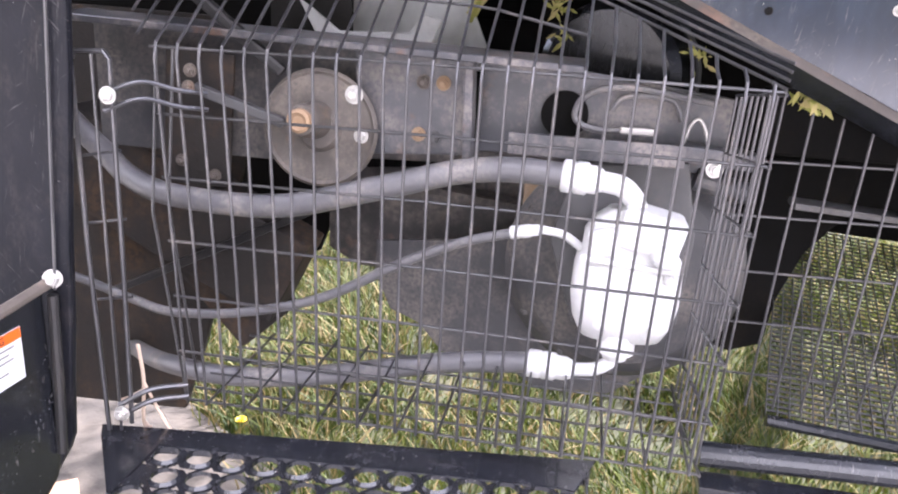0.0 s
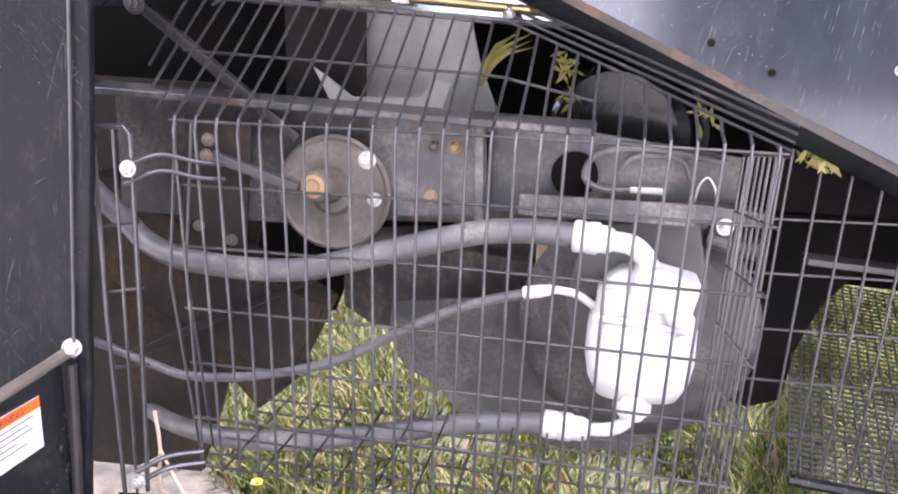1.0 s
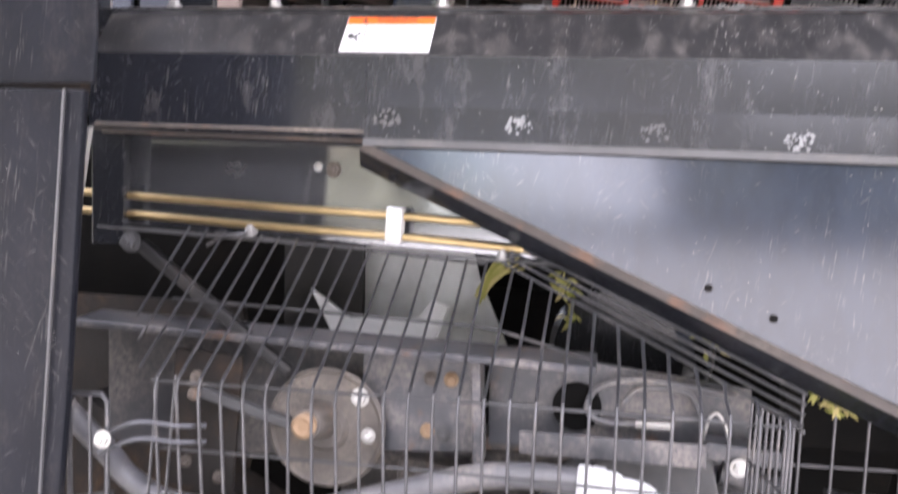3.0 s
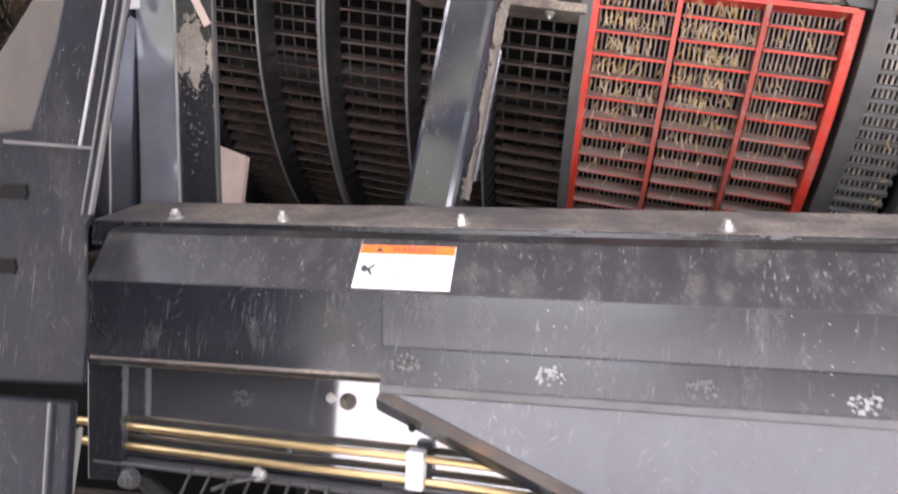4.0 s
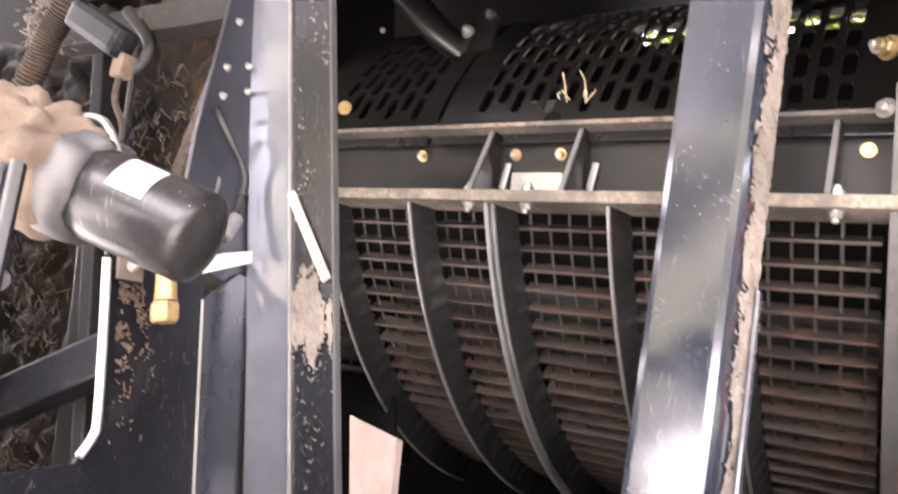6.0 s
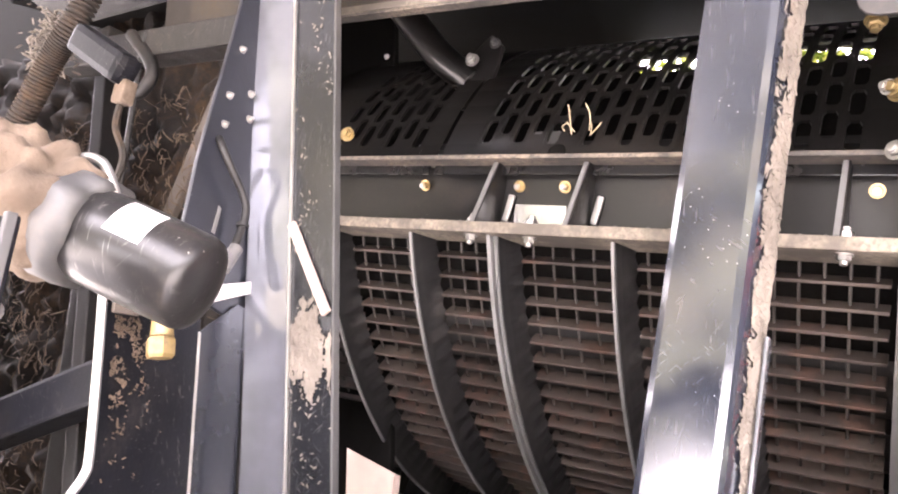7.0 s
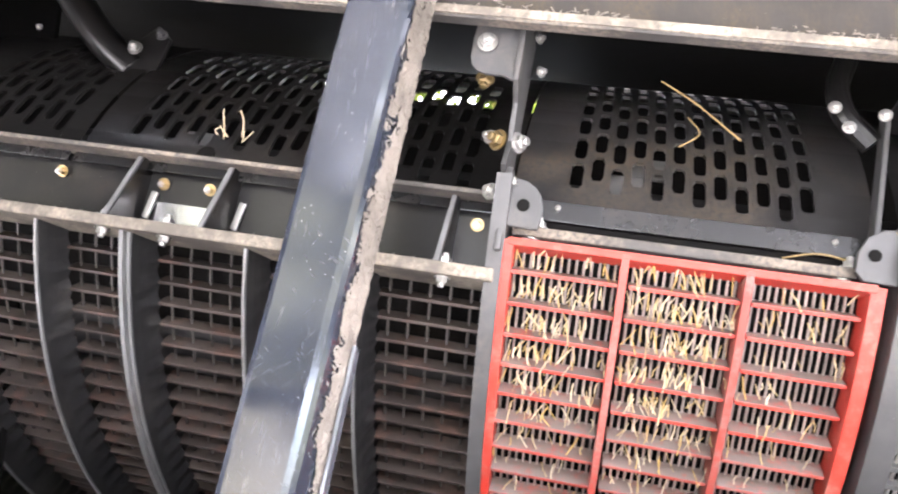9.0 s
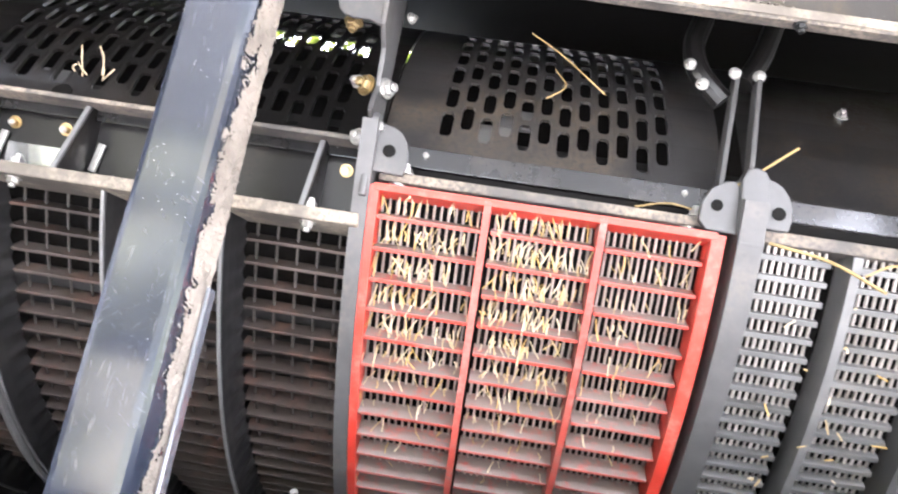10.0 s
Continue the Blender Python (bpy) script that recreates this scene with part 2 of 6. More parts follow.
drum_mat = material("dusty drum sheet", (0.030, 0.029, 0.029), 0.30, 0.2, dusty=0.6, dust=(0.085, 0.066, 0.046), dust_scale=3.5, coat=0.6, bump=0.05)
rim_sheet = material("glossy dark rim sheet", (0.020, 0.020, 0.021), 0.26, 0.2, dusty=0.45, dust=(0.06, 0.05, 0.04), dust_scale=6.0, coat=0.5, bump=0.04)
# near-black: shade of the closed inside, gaps and holes is in the colour
inner_dark = material("near-black inside steel, shade in colour", (0.0045, 0.0042, 0.004), 0.85, dusty=0.5, spec=0.15, dust=(0.014, 0.011, 0.008))
pink_steel = material("pale pink plate", (0.42, 0.33, 0.29), 0.6, dusty=0.4, dust=(0.55, 0.45, 0.38))
label_white = material("white label", (0.62, 0.61, 0.60), 0.4, dusty=0.1, dust=(0.5, 0.47, 0.42), vary=0.03, bump=0.0)
label_orange = material("orange label", (0.76, 0.13, 0.014), 0.4, dusty=0.1, dust=(0.6, 0.35, 0.2), vary=0.05, bump=0.0)
label_ink = material("black label ink", (0.03, 0.03, 0.03), 0.5, bump=0.0)
label_text = material("grey label print", (0.16, 0.155, 0.15), 0.5, bump=0.0)
concrete = material("weathered concrete", (0.34, 0.30, 0.25), 0.9, dusty=0.5, dust=(0.45, 0.42, 0.36), bump=0.8, grain=60.0)
wood = material("weathered wood", (0.42, 0.25, 0.15), 0.8, dusty=0.3, streak=0.2)
mirror_plate = material("mirror plate for a sky glint", (0.55, 0.56, 0.58), 0.18, 0.9, dusty=0.3, dust=(0.3, 0.27, 0.22), dust_scale=20.0)
rod_steel = material("polished grey rod", (0.33, 0.31, 0.29), 0.4, 0.3, dusty=0.4, dust=(0.36, 0.31, 0.26), rnd=0.3)
straw_mat = material("dry straw", STRAW, 0.8, rnd=0.45, vary=0.35, bump=0.0)
twig_mat = material("dry twig", (0.52, 0.40, 0.30), 0.8, vary=0.3)
soil = material("grassy soil", (0.024, 0.028, 0.009), 0.95, dusty=0.5, dust=(0.050, 0.042, 0.020), bump=1.0, grain=30.0, dust_scale=2.5)
bare_soil = material("stony bare soil", (0.038, 0.032, 0.025), 0.95, dusty=0.6, dust=(0.074, 0.063, 0.050), grain=60.0, bump=1.4, vary=0.4, dust_scale=14.0)
gravel = material("pale dry gravel", (0.38, 0.365, 0.345), 0.95, dusty=0.6, dust=(0.45, 0.435, 0.41), grain=45.0, bump=1.2, vary=0.3, dust_scale=9.0)
petal = material("yellow petals", (0.85, 0.62, 0.02), 0.6, bump=0.0)


def leaf_material(name, a, b, dry=(0.34, 0.29, 0.12), through=0.0):
    m = bpy.data.materials.new(name)
    m.use_nodes = True
    n, l = m.node_tree.nodes, m.node_tree.links
    bs = n["Principled BSDF"]
    geo = n.new("ShaderNodeNewGeometry")
    cr = n.new("ShaderNodeValToRGB")
    cr.color_ramp.elements[0].color = (*a, 1)
    cr.color_ramp.elements[1].color = (*b, 1)
    cr.color_ramp.elements[1].position = 0.74
    e = cr.color_ramp.elements.new(0.84)
    e.color = (*dry, 1)
    l.new(geo.outputs["Random Per Island"], cr.inputs["Fac"])
    l.new(cr.outputs["Color"], bs.inputs["Base Color"])
    bs.inputs["Roughness"].default_value = 0.75
    bs.inputs["Specular IOR Level"].default_value = 0.25
    if through:   # thin leaves let the sun shine through
        tr = n.new("ShaderNodeBsdfTranslucent")
        mx = n.new("ShaderNodeMixShader")
        mx.inputs[0].default_value = through
        l.new(cr.outputs["Color"], tr.inputs["Color"])
        l.new(bs.outputs[0], mx.inputs[1])
        l.new(tr.outputs[0], mx.inputs[2])
        l.new(mx.outputs[0], n["Material Output"].inputs["Surface"])
    return m


grass_mat = leaf_material("grass blades", (0.012, 0.029, 0.004), (0.080, 0.098, 0.012), (0.19, 0.145, 0.062), 0.2)
loose_mat = leaf_material("loose straw", (0.42, 0.29, 0.12), (0.62, 0.54, 0.40), (0.50, 0.34, 0.12))
hay_mat = leaf_material("yellow-green blades", (0.20, 0.21, 0.04), (0.42, 0.39, 0.13), (0.40, 0.33, 0.14))
bark = material("grey-brown bark", (0.12, 0.09, 0.065), 0.9, dusty=0.3, bump=1.0, grain=40.0)
bough_mat = leaf_material("sunlit leaves", (0.035, 0.055, 0.006), (0.12, 0.145, 0.02), (0.16, 0.15, 0.04), 0.5)
leaf_mat = leaf_material("tree leaves", (0.052, 0.054, 0.036), (0.105, 0.106, 0.072), (0.115, 0.105, 0.075))


# ---- building helpers ----
def thing(name, label, category, group="", kind="", m=None):
    ob = new(name)
    ob.empty_display_size = 0.05
    if m is not None:
        ob.matrix_world = m
    return tagged(ob, label, category, group, kind)


def part(name, bm, mat, parent, label="", smooth=False):
    me = bpy.data.meshes.new(name)
    bm.normal_update()
    bm.to_mesh(me)
    bm.free()
    me.materials.append(mat)
    if smooth:
        me.polygons.foreach_set("use_smooth", [True] * len(me.polygons))
    ob = new(name, me)
    ob.parent = parent
    if label:
        tagged(ob, label)
    return ob


def again(name, me, parent, m, label=""):
    """Another object on a mesh that exists already."""
    ob = new(name, me)
    ob.parent = parent
    ob.matrix_local = m
    if label:
        tagged(ob, label)
    return ob


def bevel(bm, w, seg=2):
    bmesh.ops.bevel(bm, geom=[e for e in bm.edges], offset=w, segments=seg, profile=0.6, affect="EDGES", clamp_overlap=True)
    return bm


def add_box(bm, c, s, rot=None):
    m = Matrix.Translation(c) @ (rot.to_4x4() if rot else Matrix()) @ Matrix.Diagonal((*s, 1))
    bmesh.ops.create_cube(bm, size=1.0, matrix=m)
    return bm


def box(c, s, rot=None, bev=0.002):
    bm = add_box(bmesh.new(), c, s, rot)
    return bevel(bm, bev) if bev else bm


def beam_bm(p0, p1, w, d, twist=0.0, bev=0.004):
    """A box of w by d from p0 to p1; d lies along +y as far as it can."""
    p0, p1 = Vector(p0), Vector(p1)
    z = (p1 - p0).normalized()
    y = Vector((0, 1, 0)) if abs(z.y) < 0.95 else Vector((0, 0, 1))
    x = y.cross(z).normalized()
    y = z.cross(x)
    rot = Matrix((x, y, z)).transposed() @ Matrix.Rotation(radians(twist), 3, "Z")
    bm = add_box(bmesh.new(), (p0 + p1) / 2, (w, d, (p1 - p0).length), rot)
    return bevel(bm, bev) if bev else bm


def sweep(bm, pts, r, seg=8, radii=None, closed=False):
    """A round tube along points."""
    pts = [Vector(p) for p in pts]
    k = len(pts)
    tang = []
    for i in range(k):
        a, b = (pts[(i - 1) % k], pts[(i + 1) % k]) if closed else (pts[max(i - 1, 0)], pts[min(i + 1, k - 1)])
        tang.append((b - a).normalized())
    up = Vector((0, 0, 1)) if abs(tang[0].z) < 0.9 else Vector((1, 0, 0))
    nrm = (up - tang[0] * up.dot(tang[0])).normalized()
    rings = []
    for i in range(k):
        nrm = (nrm - tang[i] * nrm.dot(tang[i])).normalized()
        bi = tang[i].cross(nrm)
        rr = radii[i] if radii else r
        rings.append([bm.verts.new(pts[i] + (nrm * math.cos(a) + bi * math.sin(a)) * rr)
                      for a in (2 * math.pi * j / seg for j in range(seg))])
    for i in range(k if closed else k - 1):
        a, b = rings[i], rings[(i + 1) % k]
        for j in range(seg):
            bm.faces.new((a[j], a[(j + 1) % seg], b[(j + 1) % seg], b[j]))
    if not closed:
        bm.faces.new(rings[0][::-1])
        bm.faces.new(rings[-1])
    return bm


def smooth_path(pts, n=8):
    """Catmull-Rom through the points."""
    pts = [Vector(p) for p in pts]
    ext = [2 * pts[0] - pts[1], *pts, 2 * pts[-1] - pts[-2]]
    out = []
    for i in range(1, len(ext) - 2):
        p0, p1, p2, p3 = ext[i - 1:i + 3]
        for j in range(n):
            t = j / n
            out.append(0.5 * (2 * p1 + (p2 - p0) * t + (2 * p0 - 5 * p1 + 4 * p2 - p3) * t * t + (3 * p1 - p0 - 3 * p2 + p3) * t ** 3))
    return out + [pts[-1]]


def tube(pts, r, seg=8, smooth=True):
    return sweep(bmesh.new(), smooth_path(pts) if smooth else pts, r, seg)


def prism(poly, thick, axis="y", at=0.0):
    """A plate: polygon of (a, b) pairs, extruded. axis y: pairs are x, z; axis x: y, z; axis z: x, y."""
    bm = bmesh.new()
    put = {"y": lambda a, b, c: (a, c, b), "x": lambda a, b, c: (c, a, b), "z": lambda a, b, c: (a, b, c)}[axis]
    f = bm.faces.new([bm.verts.new(put(a, b, at)) for a, b in poly])
    ex = bmesh.ops.extrude_face_region(bm, geom=[f])
    vec = {"y": (0, thick, 0), "x": (thick, 0, 0), "z": (0, 0, thick)}[axis]
    bmesh.ops.translate(bm, verts=[v for v in ex["geom"] if isinstance(v, bmesh.types.BMVert)], vec=vec)
    bmesh.ops.recalc_face_normals(bm, faces=bm.faces)
    return bm


def sheet(profile, x0, x1, slope=0.0, thick=0.004, cuts=1):
    """A folded sheet: profile of (y, z) run from x0 to x1; z falls by slope along x. It thickens away from the viewer."""
    bm = bmesh.new()
    pr = [Vector(p) for p in profile]
    nr = []
    for i in range(len(pr)):
        a, b = pr[max(i - 1, 0)], pr[min(i + 1, len(pr) - 1)]
        d = (b - a).normalized()
        nrm = Vector((-d.y, d.x))
        nr.append(nrm)
    flip = -1 if sum(v.x + 0.2 * -v.y for v in nr) < 0 else 1
    outline = pr + [p + v * thick * flip for p, v in reversed(list(zip(pr, nr)))]
    rings = []
    for k in range(cuts + 1):
        x = x0 + (x1 - x0) * k / cuts
        rings.append([bm.verts.new((x, p.x, p.y - slope * x)) for p in outline])
    m = len(outline)
    for a, b in zip(rings, rings[1:]):
        for j in range(m):
            bm.faces.new((a[j], a[(j + 1) % m], b[(j + 1) % m], b[j]))
    bm.faces.new(rings[0][::-1])
    bm.faces.new(rings[-1])
    bmesh.ops.recalc_face_normals(bm, faces=bm.faces)
    return bm


def lathe(profile, seg=32, m=None):
    """Profile of (radius, height) turned about z."""
    bm = bmesh.new()
    rings = [[bm.verts.new((r * math.cos(2 * math.pi * j / seg), r * math.sin(2 * math.pi * j / seg), h)) for j in range(seg)]
             for r, h in profile]
    for a, b in zip(rings, rings[1:]):
        for j in range(seg):
            bm.faces.new((a[j], a[(j + 1) % seg], b[(j + 1) % seg], b[j]))
    bm.faces.new(rings[0][::-1])
    bm.faces.new(rings[-1])
    if m:
        bmesh.ops.transform(bm, matrix=m, verts=bm.verts)
    bmesh.ops.recalc_face_normals(bm, faces=bm.faces)
    return bm


def facing(p, direction, spin=0.0):
    """A pose at p whose z axis points along direction."""
    return Matrix.Translation(p) @ Vector(direction).to_track_quat("Z", "Y").to_matrix().to_4x4() @ Matrix.Rotation(radians(spin), 4, "Z")


def bolt_mesh(r=0.009):
    bm = lathe([(r * 1.4, 0), (r * 1.4, r * 0.25), (r * 1.2, r * 0.26)], 20)
    hexa = lathe([(r * 1.05, r * 0.26), (r * 1.05, r * 1.0), (r * 0.88, r * 1.15)], 6)
    stud = lathe([(r * 0.6, r * 1.1), (r * 0.6, r * 1.7), (r * 0.45, r * 1.8)], 12)
    me = bpy.data.meshes.new("bolt")
    for other in (hexa, stud):
        tmp = bpy.data.meshes.new("tmp")
        other.to_mesh(tmp)
        bm.from_mesh(tmp)
        other.free()
        bpy.data.meshes.remove(tmp)
    bm.to_mesh(me)
    bm.free()
    return me


BOLTS = {}


def bolt(p, direction, parent, mat=None, r=0.009, name="bolt", spin=10.0, label=""):
    mat = mat or zinc
    key = (round(r, 4), mat.name)
    if key not in BOLTS:
        BOLTS[key] = bolt_mesh(r)
        BOLTS[key].materials.append(mat)
    return again(name, BOLTS[key], parent, facing(p, direction, spin), label)


MACHINE = "combine harvester side"

# ---- ground ----
bm = bmesh.new()
bmesh.ops.create_grid(bm, x_segments=40, y_segments=40, size=1.0)
for v in bm.verts:
    d = max(abs(v.co.x), abs(v.co.y))
    k = 3.0 + 297.0 * max(0.0, (d - 0.5) * 2) ** 3
    v.co = Vector((v.co.x * k, v.co.y * k + 1.5, 0.0))
    v.co.z = 0.03 * noise.noise(v.co * 0.8) if k < 30 else 0.0
ground = part("ground", bm, soil, None, smooth=True)
tagged(ground, "grassy ground with bare soil patches", "ground", kind="structure")


def grass(name, n, area, lo, hi, seed, label):
    """Blades of three bent segments each, joined."""
    rng = np.random.default_rng(seed)
    x0, x1, y0, y1 = area
    bx, by = rng.uniform(x0, x1, n), rng.uniform(y0, y1, n)
    clump = np.array([noise.noise((a * 2.2, b * 2.2, 3.1)) for a, b in zip(bx, by)])
    keep = clump > rng.uniform(-0.75, 0.05, n)
    keep &= ~((bx < -0.58 - 1.6 * np.clip(by - 1.95, 0, 2) + 0.06 * np.sin(by * 23)) & (by < 2.6 + 0.15 * np.sin(bx * 9)))
    bx, by, clump = bx[keep], by[keep], clump[keep]
    n = len(bx)
    h = rng.uniform(lo, hi, n) * (0.75 + 0.7 * np.clip(clump, -0.4, 0.6))
    lean = rng.uniform(0.25, 0.95, n) * h
    az = rng.uniform(0, 2 * np.pi, n) * 0.55 + clump * 4.0
    fac = rng.uniform(0, 2 * np.pi, n)
    w = rng.uniform(0.0018, 0.0042, n)
    verts = np.zeros((n, 7, 3))
    for i, (f, ww) in enumerate(((0.0, 1.0), (0.45, 0.9), (0.8, 0.55))):
        cx, cy, cz = bx + np.cos(az) * lean * f ** 2, by + np.sin(az) * lean * f ** 2, h * (f - 0.25 * f ** 3) - 0.01
        for s, k in ((-1, 2 * i), (1, 2 * i + 1)):
            verts[:, k, 0] = cx + s * np.cos(fac) * w * ww
            verts[:, k, 1] = cy + s * np.sin(fac) * w * ww
            verts[:, k, 2] = cz
    verts[:, 6, 0], verts[:, 6, 1], verts[:, 6, 2] = bx + np.cos(az) * lean, by + np.sin(az) * lean, h * 0.72
    base = (np.arange(n) * 7)[:, None]
    quads = np.concatenate([base + np.array([[0, 1, 3, 2]]), base + np.array([[2, 3, 5, 4]])]).tolist()
    tris = (base + np.array([[4, 5, 6]])).tolist()
    me = bpy.data.meshes.new(name)
    me.from_pydata(verts.reshape(-1, 3).tolist(), [], quads + tris)
    me.materials.append(grass_mat)
    return tagged(new(name, me), label, "grass", kind="stuff")


grass("grass", 72000, (-2.6, 2.4, 0.8, 5.2), 0.10, 0.26, 4, "rough green grass with dry blades")
grass("far_grass", 22000, (-6.0, 6.0, 5.2, 12.0), 0.12, 0.3, 5, "rough green grass further off")

dandelion = thing("dandelion", "small yellow flower standing in the grass", "flower")
part("stem", tube([(-0.686, 1.990, 0.0), (-0.694, 1.990, 0.09), (-0.698, 1.98, 0.17)], 0.002, 5), grass_mat, dandelion)
bm = bmesh.new()
for k in range(3):
    for i in range(14):
        a = 2 * math.pi * (i + 0.3 * k) / 14
        r0 = 0.016 - 0.004 * k
        d, s = Vector((math.cos(a), math.sin(a), 0.25 + 0.4 * k)), Vector((-math.sin(a), math.cos(a), 0)) * 0.003
        c = Vector((-0.698, 1.98, 0.17))
        bm.faces.new([bm.verts.new(p) for p in (c - s * 0.5, c + d * r0 - s, c + d * r0 * 1.1 + s, c + s * 0.5)])
part("petals", bm, petal, dandelion, "yellow petals")

# unseen belt of trees behind the camera; gaps and heights shape the reflections
bm = bmesh.new()
rng = random.Random(12)
for k in range(80):
    a = radians(-100 + 200 * k / 79)
    r = 38.0 + rng.uniform(-2.0, 2.0)
    c = Vector((r * math.sin(a), 1.0 - r * math.cos(a), 0))
    gap = -0.31 < a < 0.12 or -0.86 < a < -0.58
    for q in range(7 if gap and a < -0.5 else 4 if gap else 8 if -1.3 < a < -0.86 else 6 if a < -0.35 and a > -1.3 else 3 if 0.12 <= a < 0.6 else 2):
        p = c + Vector((rng.uniform(-1.5, 1.5), rng.uniform(-1.5, 1.5), (10.5 if gap else 2.0) + q * rng.uniform(2.8, 3.8)))
        bmesh.ops.create_icosphere(bm, subdivisions=2, radius=rng.uniform(2.0, 3.4), matrix=Matrix.Translation(p))
for v in bm.verts:
    v.co += Vector((noise.noise(v.co * 0.8), noise.noise(v.co * 0.8 + Vector((9, 0, 0))), noise.noise(v.co * 0.8 + Vector((0, 9, 0))))) * 1.4
trees = part("backdrop", bm, leaf_mat, None)
tagged(trees, "unseen belt of leafy trees, added to shape reflections", "trees", kind="structure")

# tree behind the machine, its bough seen through the rear slit
tree = thing("tree", "leafy tree with sunlit yellow-green foliage behind the machine", "tree")
part("trunk", sweep(bmesh.new(), smooth_path([(1.5, 4.9, -0.1), (1.46, 4.9, 1.4), (1.3, 4.8, 2.8), (0.9, 4.6, 3.5)]), 0.1, 10,
                    [0.16 - 0.10 * i / 24 for i in range(25)]), bark, tree, smooth=True)
for e in ((0.2, 4.3, 4.0), (-0.4, 4.2, 3.9), (0.6, 4.2, 4.3)):
    part("limb", sweep(bmesh.new(), smooth_path([(1.25, 4.78, 2.95), (0.8, 4.5, 3.55), e]), 0.03, 7, [0.05 - 0.04 * i / 16 for i in range(17)]), bark, tree, smooth=True)
rng = random.Random(17)
bm = bmesh.new()
for k in range(120):
    c = Vector((rng.uniform(-1.0, 1.0), rng.uniform(3.9, 4.9), rng.uniform(3.1, 4.7)))
    for q in range(60):
        p = c + Vector((rng.gauss(0, 0.10), rng.gauss(0, 0.10), rng.gauss(0, 0.10)))
        m3 = Matrix.Rotation(rng.uniform(0, 6.3), 3, "Z") @ Matrix.Rotation(rng.gauss(0.6, 0.5), 3, "X")
        L = rng.uniform(0.022, 0.045)
        bm.faces.new([bm.verts.new(p + m3 @ Vector(v) * L) for v in ((0, -1, 0), (0.5, -0.1, 0.12), (0, 1, 0), (-0.5, -0.1, 0.12))])
tagged(part("crown", bm, bough_mat, tree, "yellow-green sunlit leaves"), kind="stuff")

# dry gravel yard in front of the machine; unseen part added to bounce light
bm = prism([(-30, -40), (30, -40), (30, 0.75), (0.2, 0.80), (-0.42, 0.95), (-0.72, 1.5), (-1.2, 2.25), (-1.7, 2.9), (-4.0, 3.2), (-30, 3.4)], 0.02, "z", 0.012)
yard = part("yard", bm, gravel, None)
tagged(yard, "pale dry gravel yard beside the grass", "yard", kind="structure")
bm = prism([(-3.2, 1.0), (-0.62, 1.0), (-0.50, 1.5), (-0.50, 1.9), (-0.66, 2.02), (-0.92, 2.18), (-1.25, 2.42), (-1.5, 2.75), (-3.2, 2.95)], 0.02, "z", 0.018)
tagged(part("soil_patch", bm, bare_soil, None), "bare stony soil under the step", "soil", kind="structure")
board = thing("wood_board", "reddish weathered board lying on the gravel", "board")
part("plank", box((-1.10, 1.66, 0.05), (0.14, 0.08, 0.05), Matrix.Rotation(radians(35), 3, "Z"), 0.006), wood, board)

# ---- door post at the left, with latch and label ----
post = thing("panel_post", "black painted steel door post with dust and slots", "post", MACHINE)


def post_plate(poly, thick, y):
    return prism(poly, thick, "y", y)


part("lower_face", bevel(post_plate([(-1.25, 0.30), (-0.585, 0.595), (-0.560, 0.638), (-0.536, 0.679), (-0.526, 0.705), (-0.518, 0.80), (-0.507, 0.90), (-0.498, 1.03), (-0.473, 1.277), (-0.4615, 1.44), (-0.444, 1.69), (-1.25, 1.71)], 0.014, 1.038), 0.004), post_black, post)
part("edge_strip", bevel(post_plate([(-0.526, 0.95), (-0.523, 0.95), (-0.466, 1.69), (-0.469, 1.69)], 0.004, 1.031), 0.001), steel_grey, post)
part("side_flange", beam_bm((-0.500, 1.088, 1.477), (-0.471, 1.088, 1.648), 0.004, 0.008, 0, 0.001), zinc, post, "bright worn edge")
# upper panel with two slots
UY = 1.07
upper = post_plate([(-1.259, 1.708), (-0.454, 1.703), (-0.449, 1.766), (-0.450, 1.892), (-0.440, 1.906), (-0.3795, 2.215), (-0.368, 2.275), (-0.440, 2.275), (-0.454, 2.259), (-0.465, 2.225), (-0.490, 2.115), (-0.509, 2.059), (-0.525, 2.012), (-0.731, 2.000), (-1.259, 1.996)], 0.009, UY)
upper_face = part("upper_face", bevel(upper, 0.004), post_black, post)
for sx, sz in ((-0.546, 1.936), (-0.562, 1.846)):
    bm = prism([(sx - 0.020, sz - 0.008), (sx + 0.016, sz - 0.010), (sx + 0.019, sz - 0.003), (sx + 0.017, sz + 0.008), (sx - 0.014, sz + 0.009), (sx - 0.020, sz + 0.003)],
               0.004, "y", UY - 0.003)
    part("slot", bm, inner_dark, upper_face, "dark slot through the sheet")
part("seam", bevel(post_plate([(-0.456, 1.988), (-0.452, 1.988), (-0.393, 2.275), (-0.397, 2.275)], 0.006, UY - 0.003), 0.001), edge_steel, post)
part("edge_rim", bevel(post_plate([(-0.4437, 1.906), (-0.4395, 1.906), (-0.3670, 2.275), (-0.3715, 2.275)], 0.007, UY - 0.002), 0.001), steel_grey, post)
part("edge_line", bevel(post_plate([(-0.4525, 1.906), (-0.4505, 1.906), (-0.3800, 2.275), (-0.3820, 2.275)], 0.004, UY - 0.003), 0.0005), steel_grey, post)
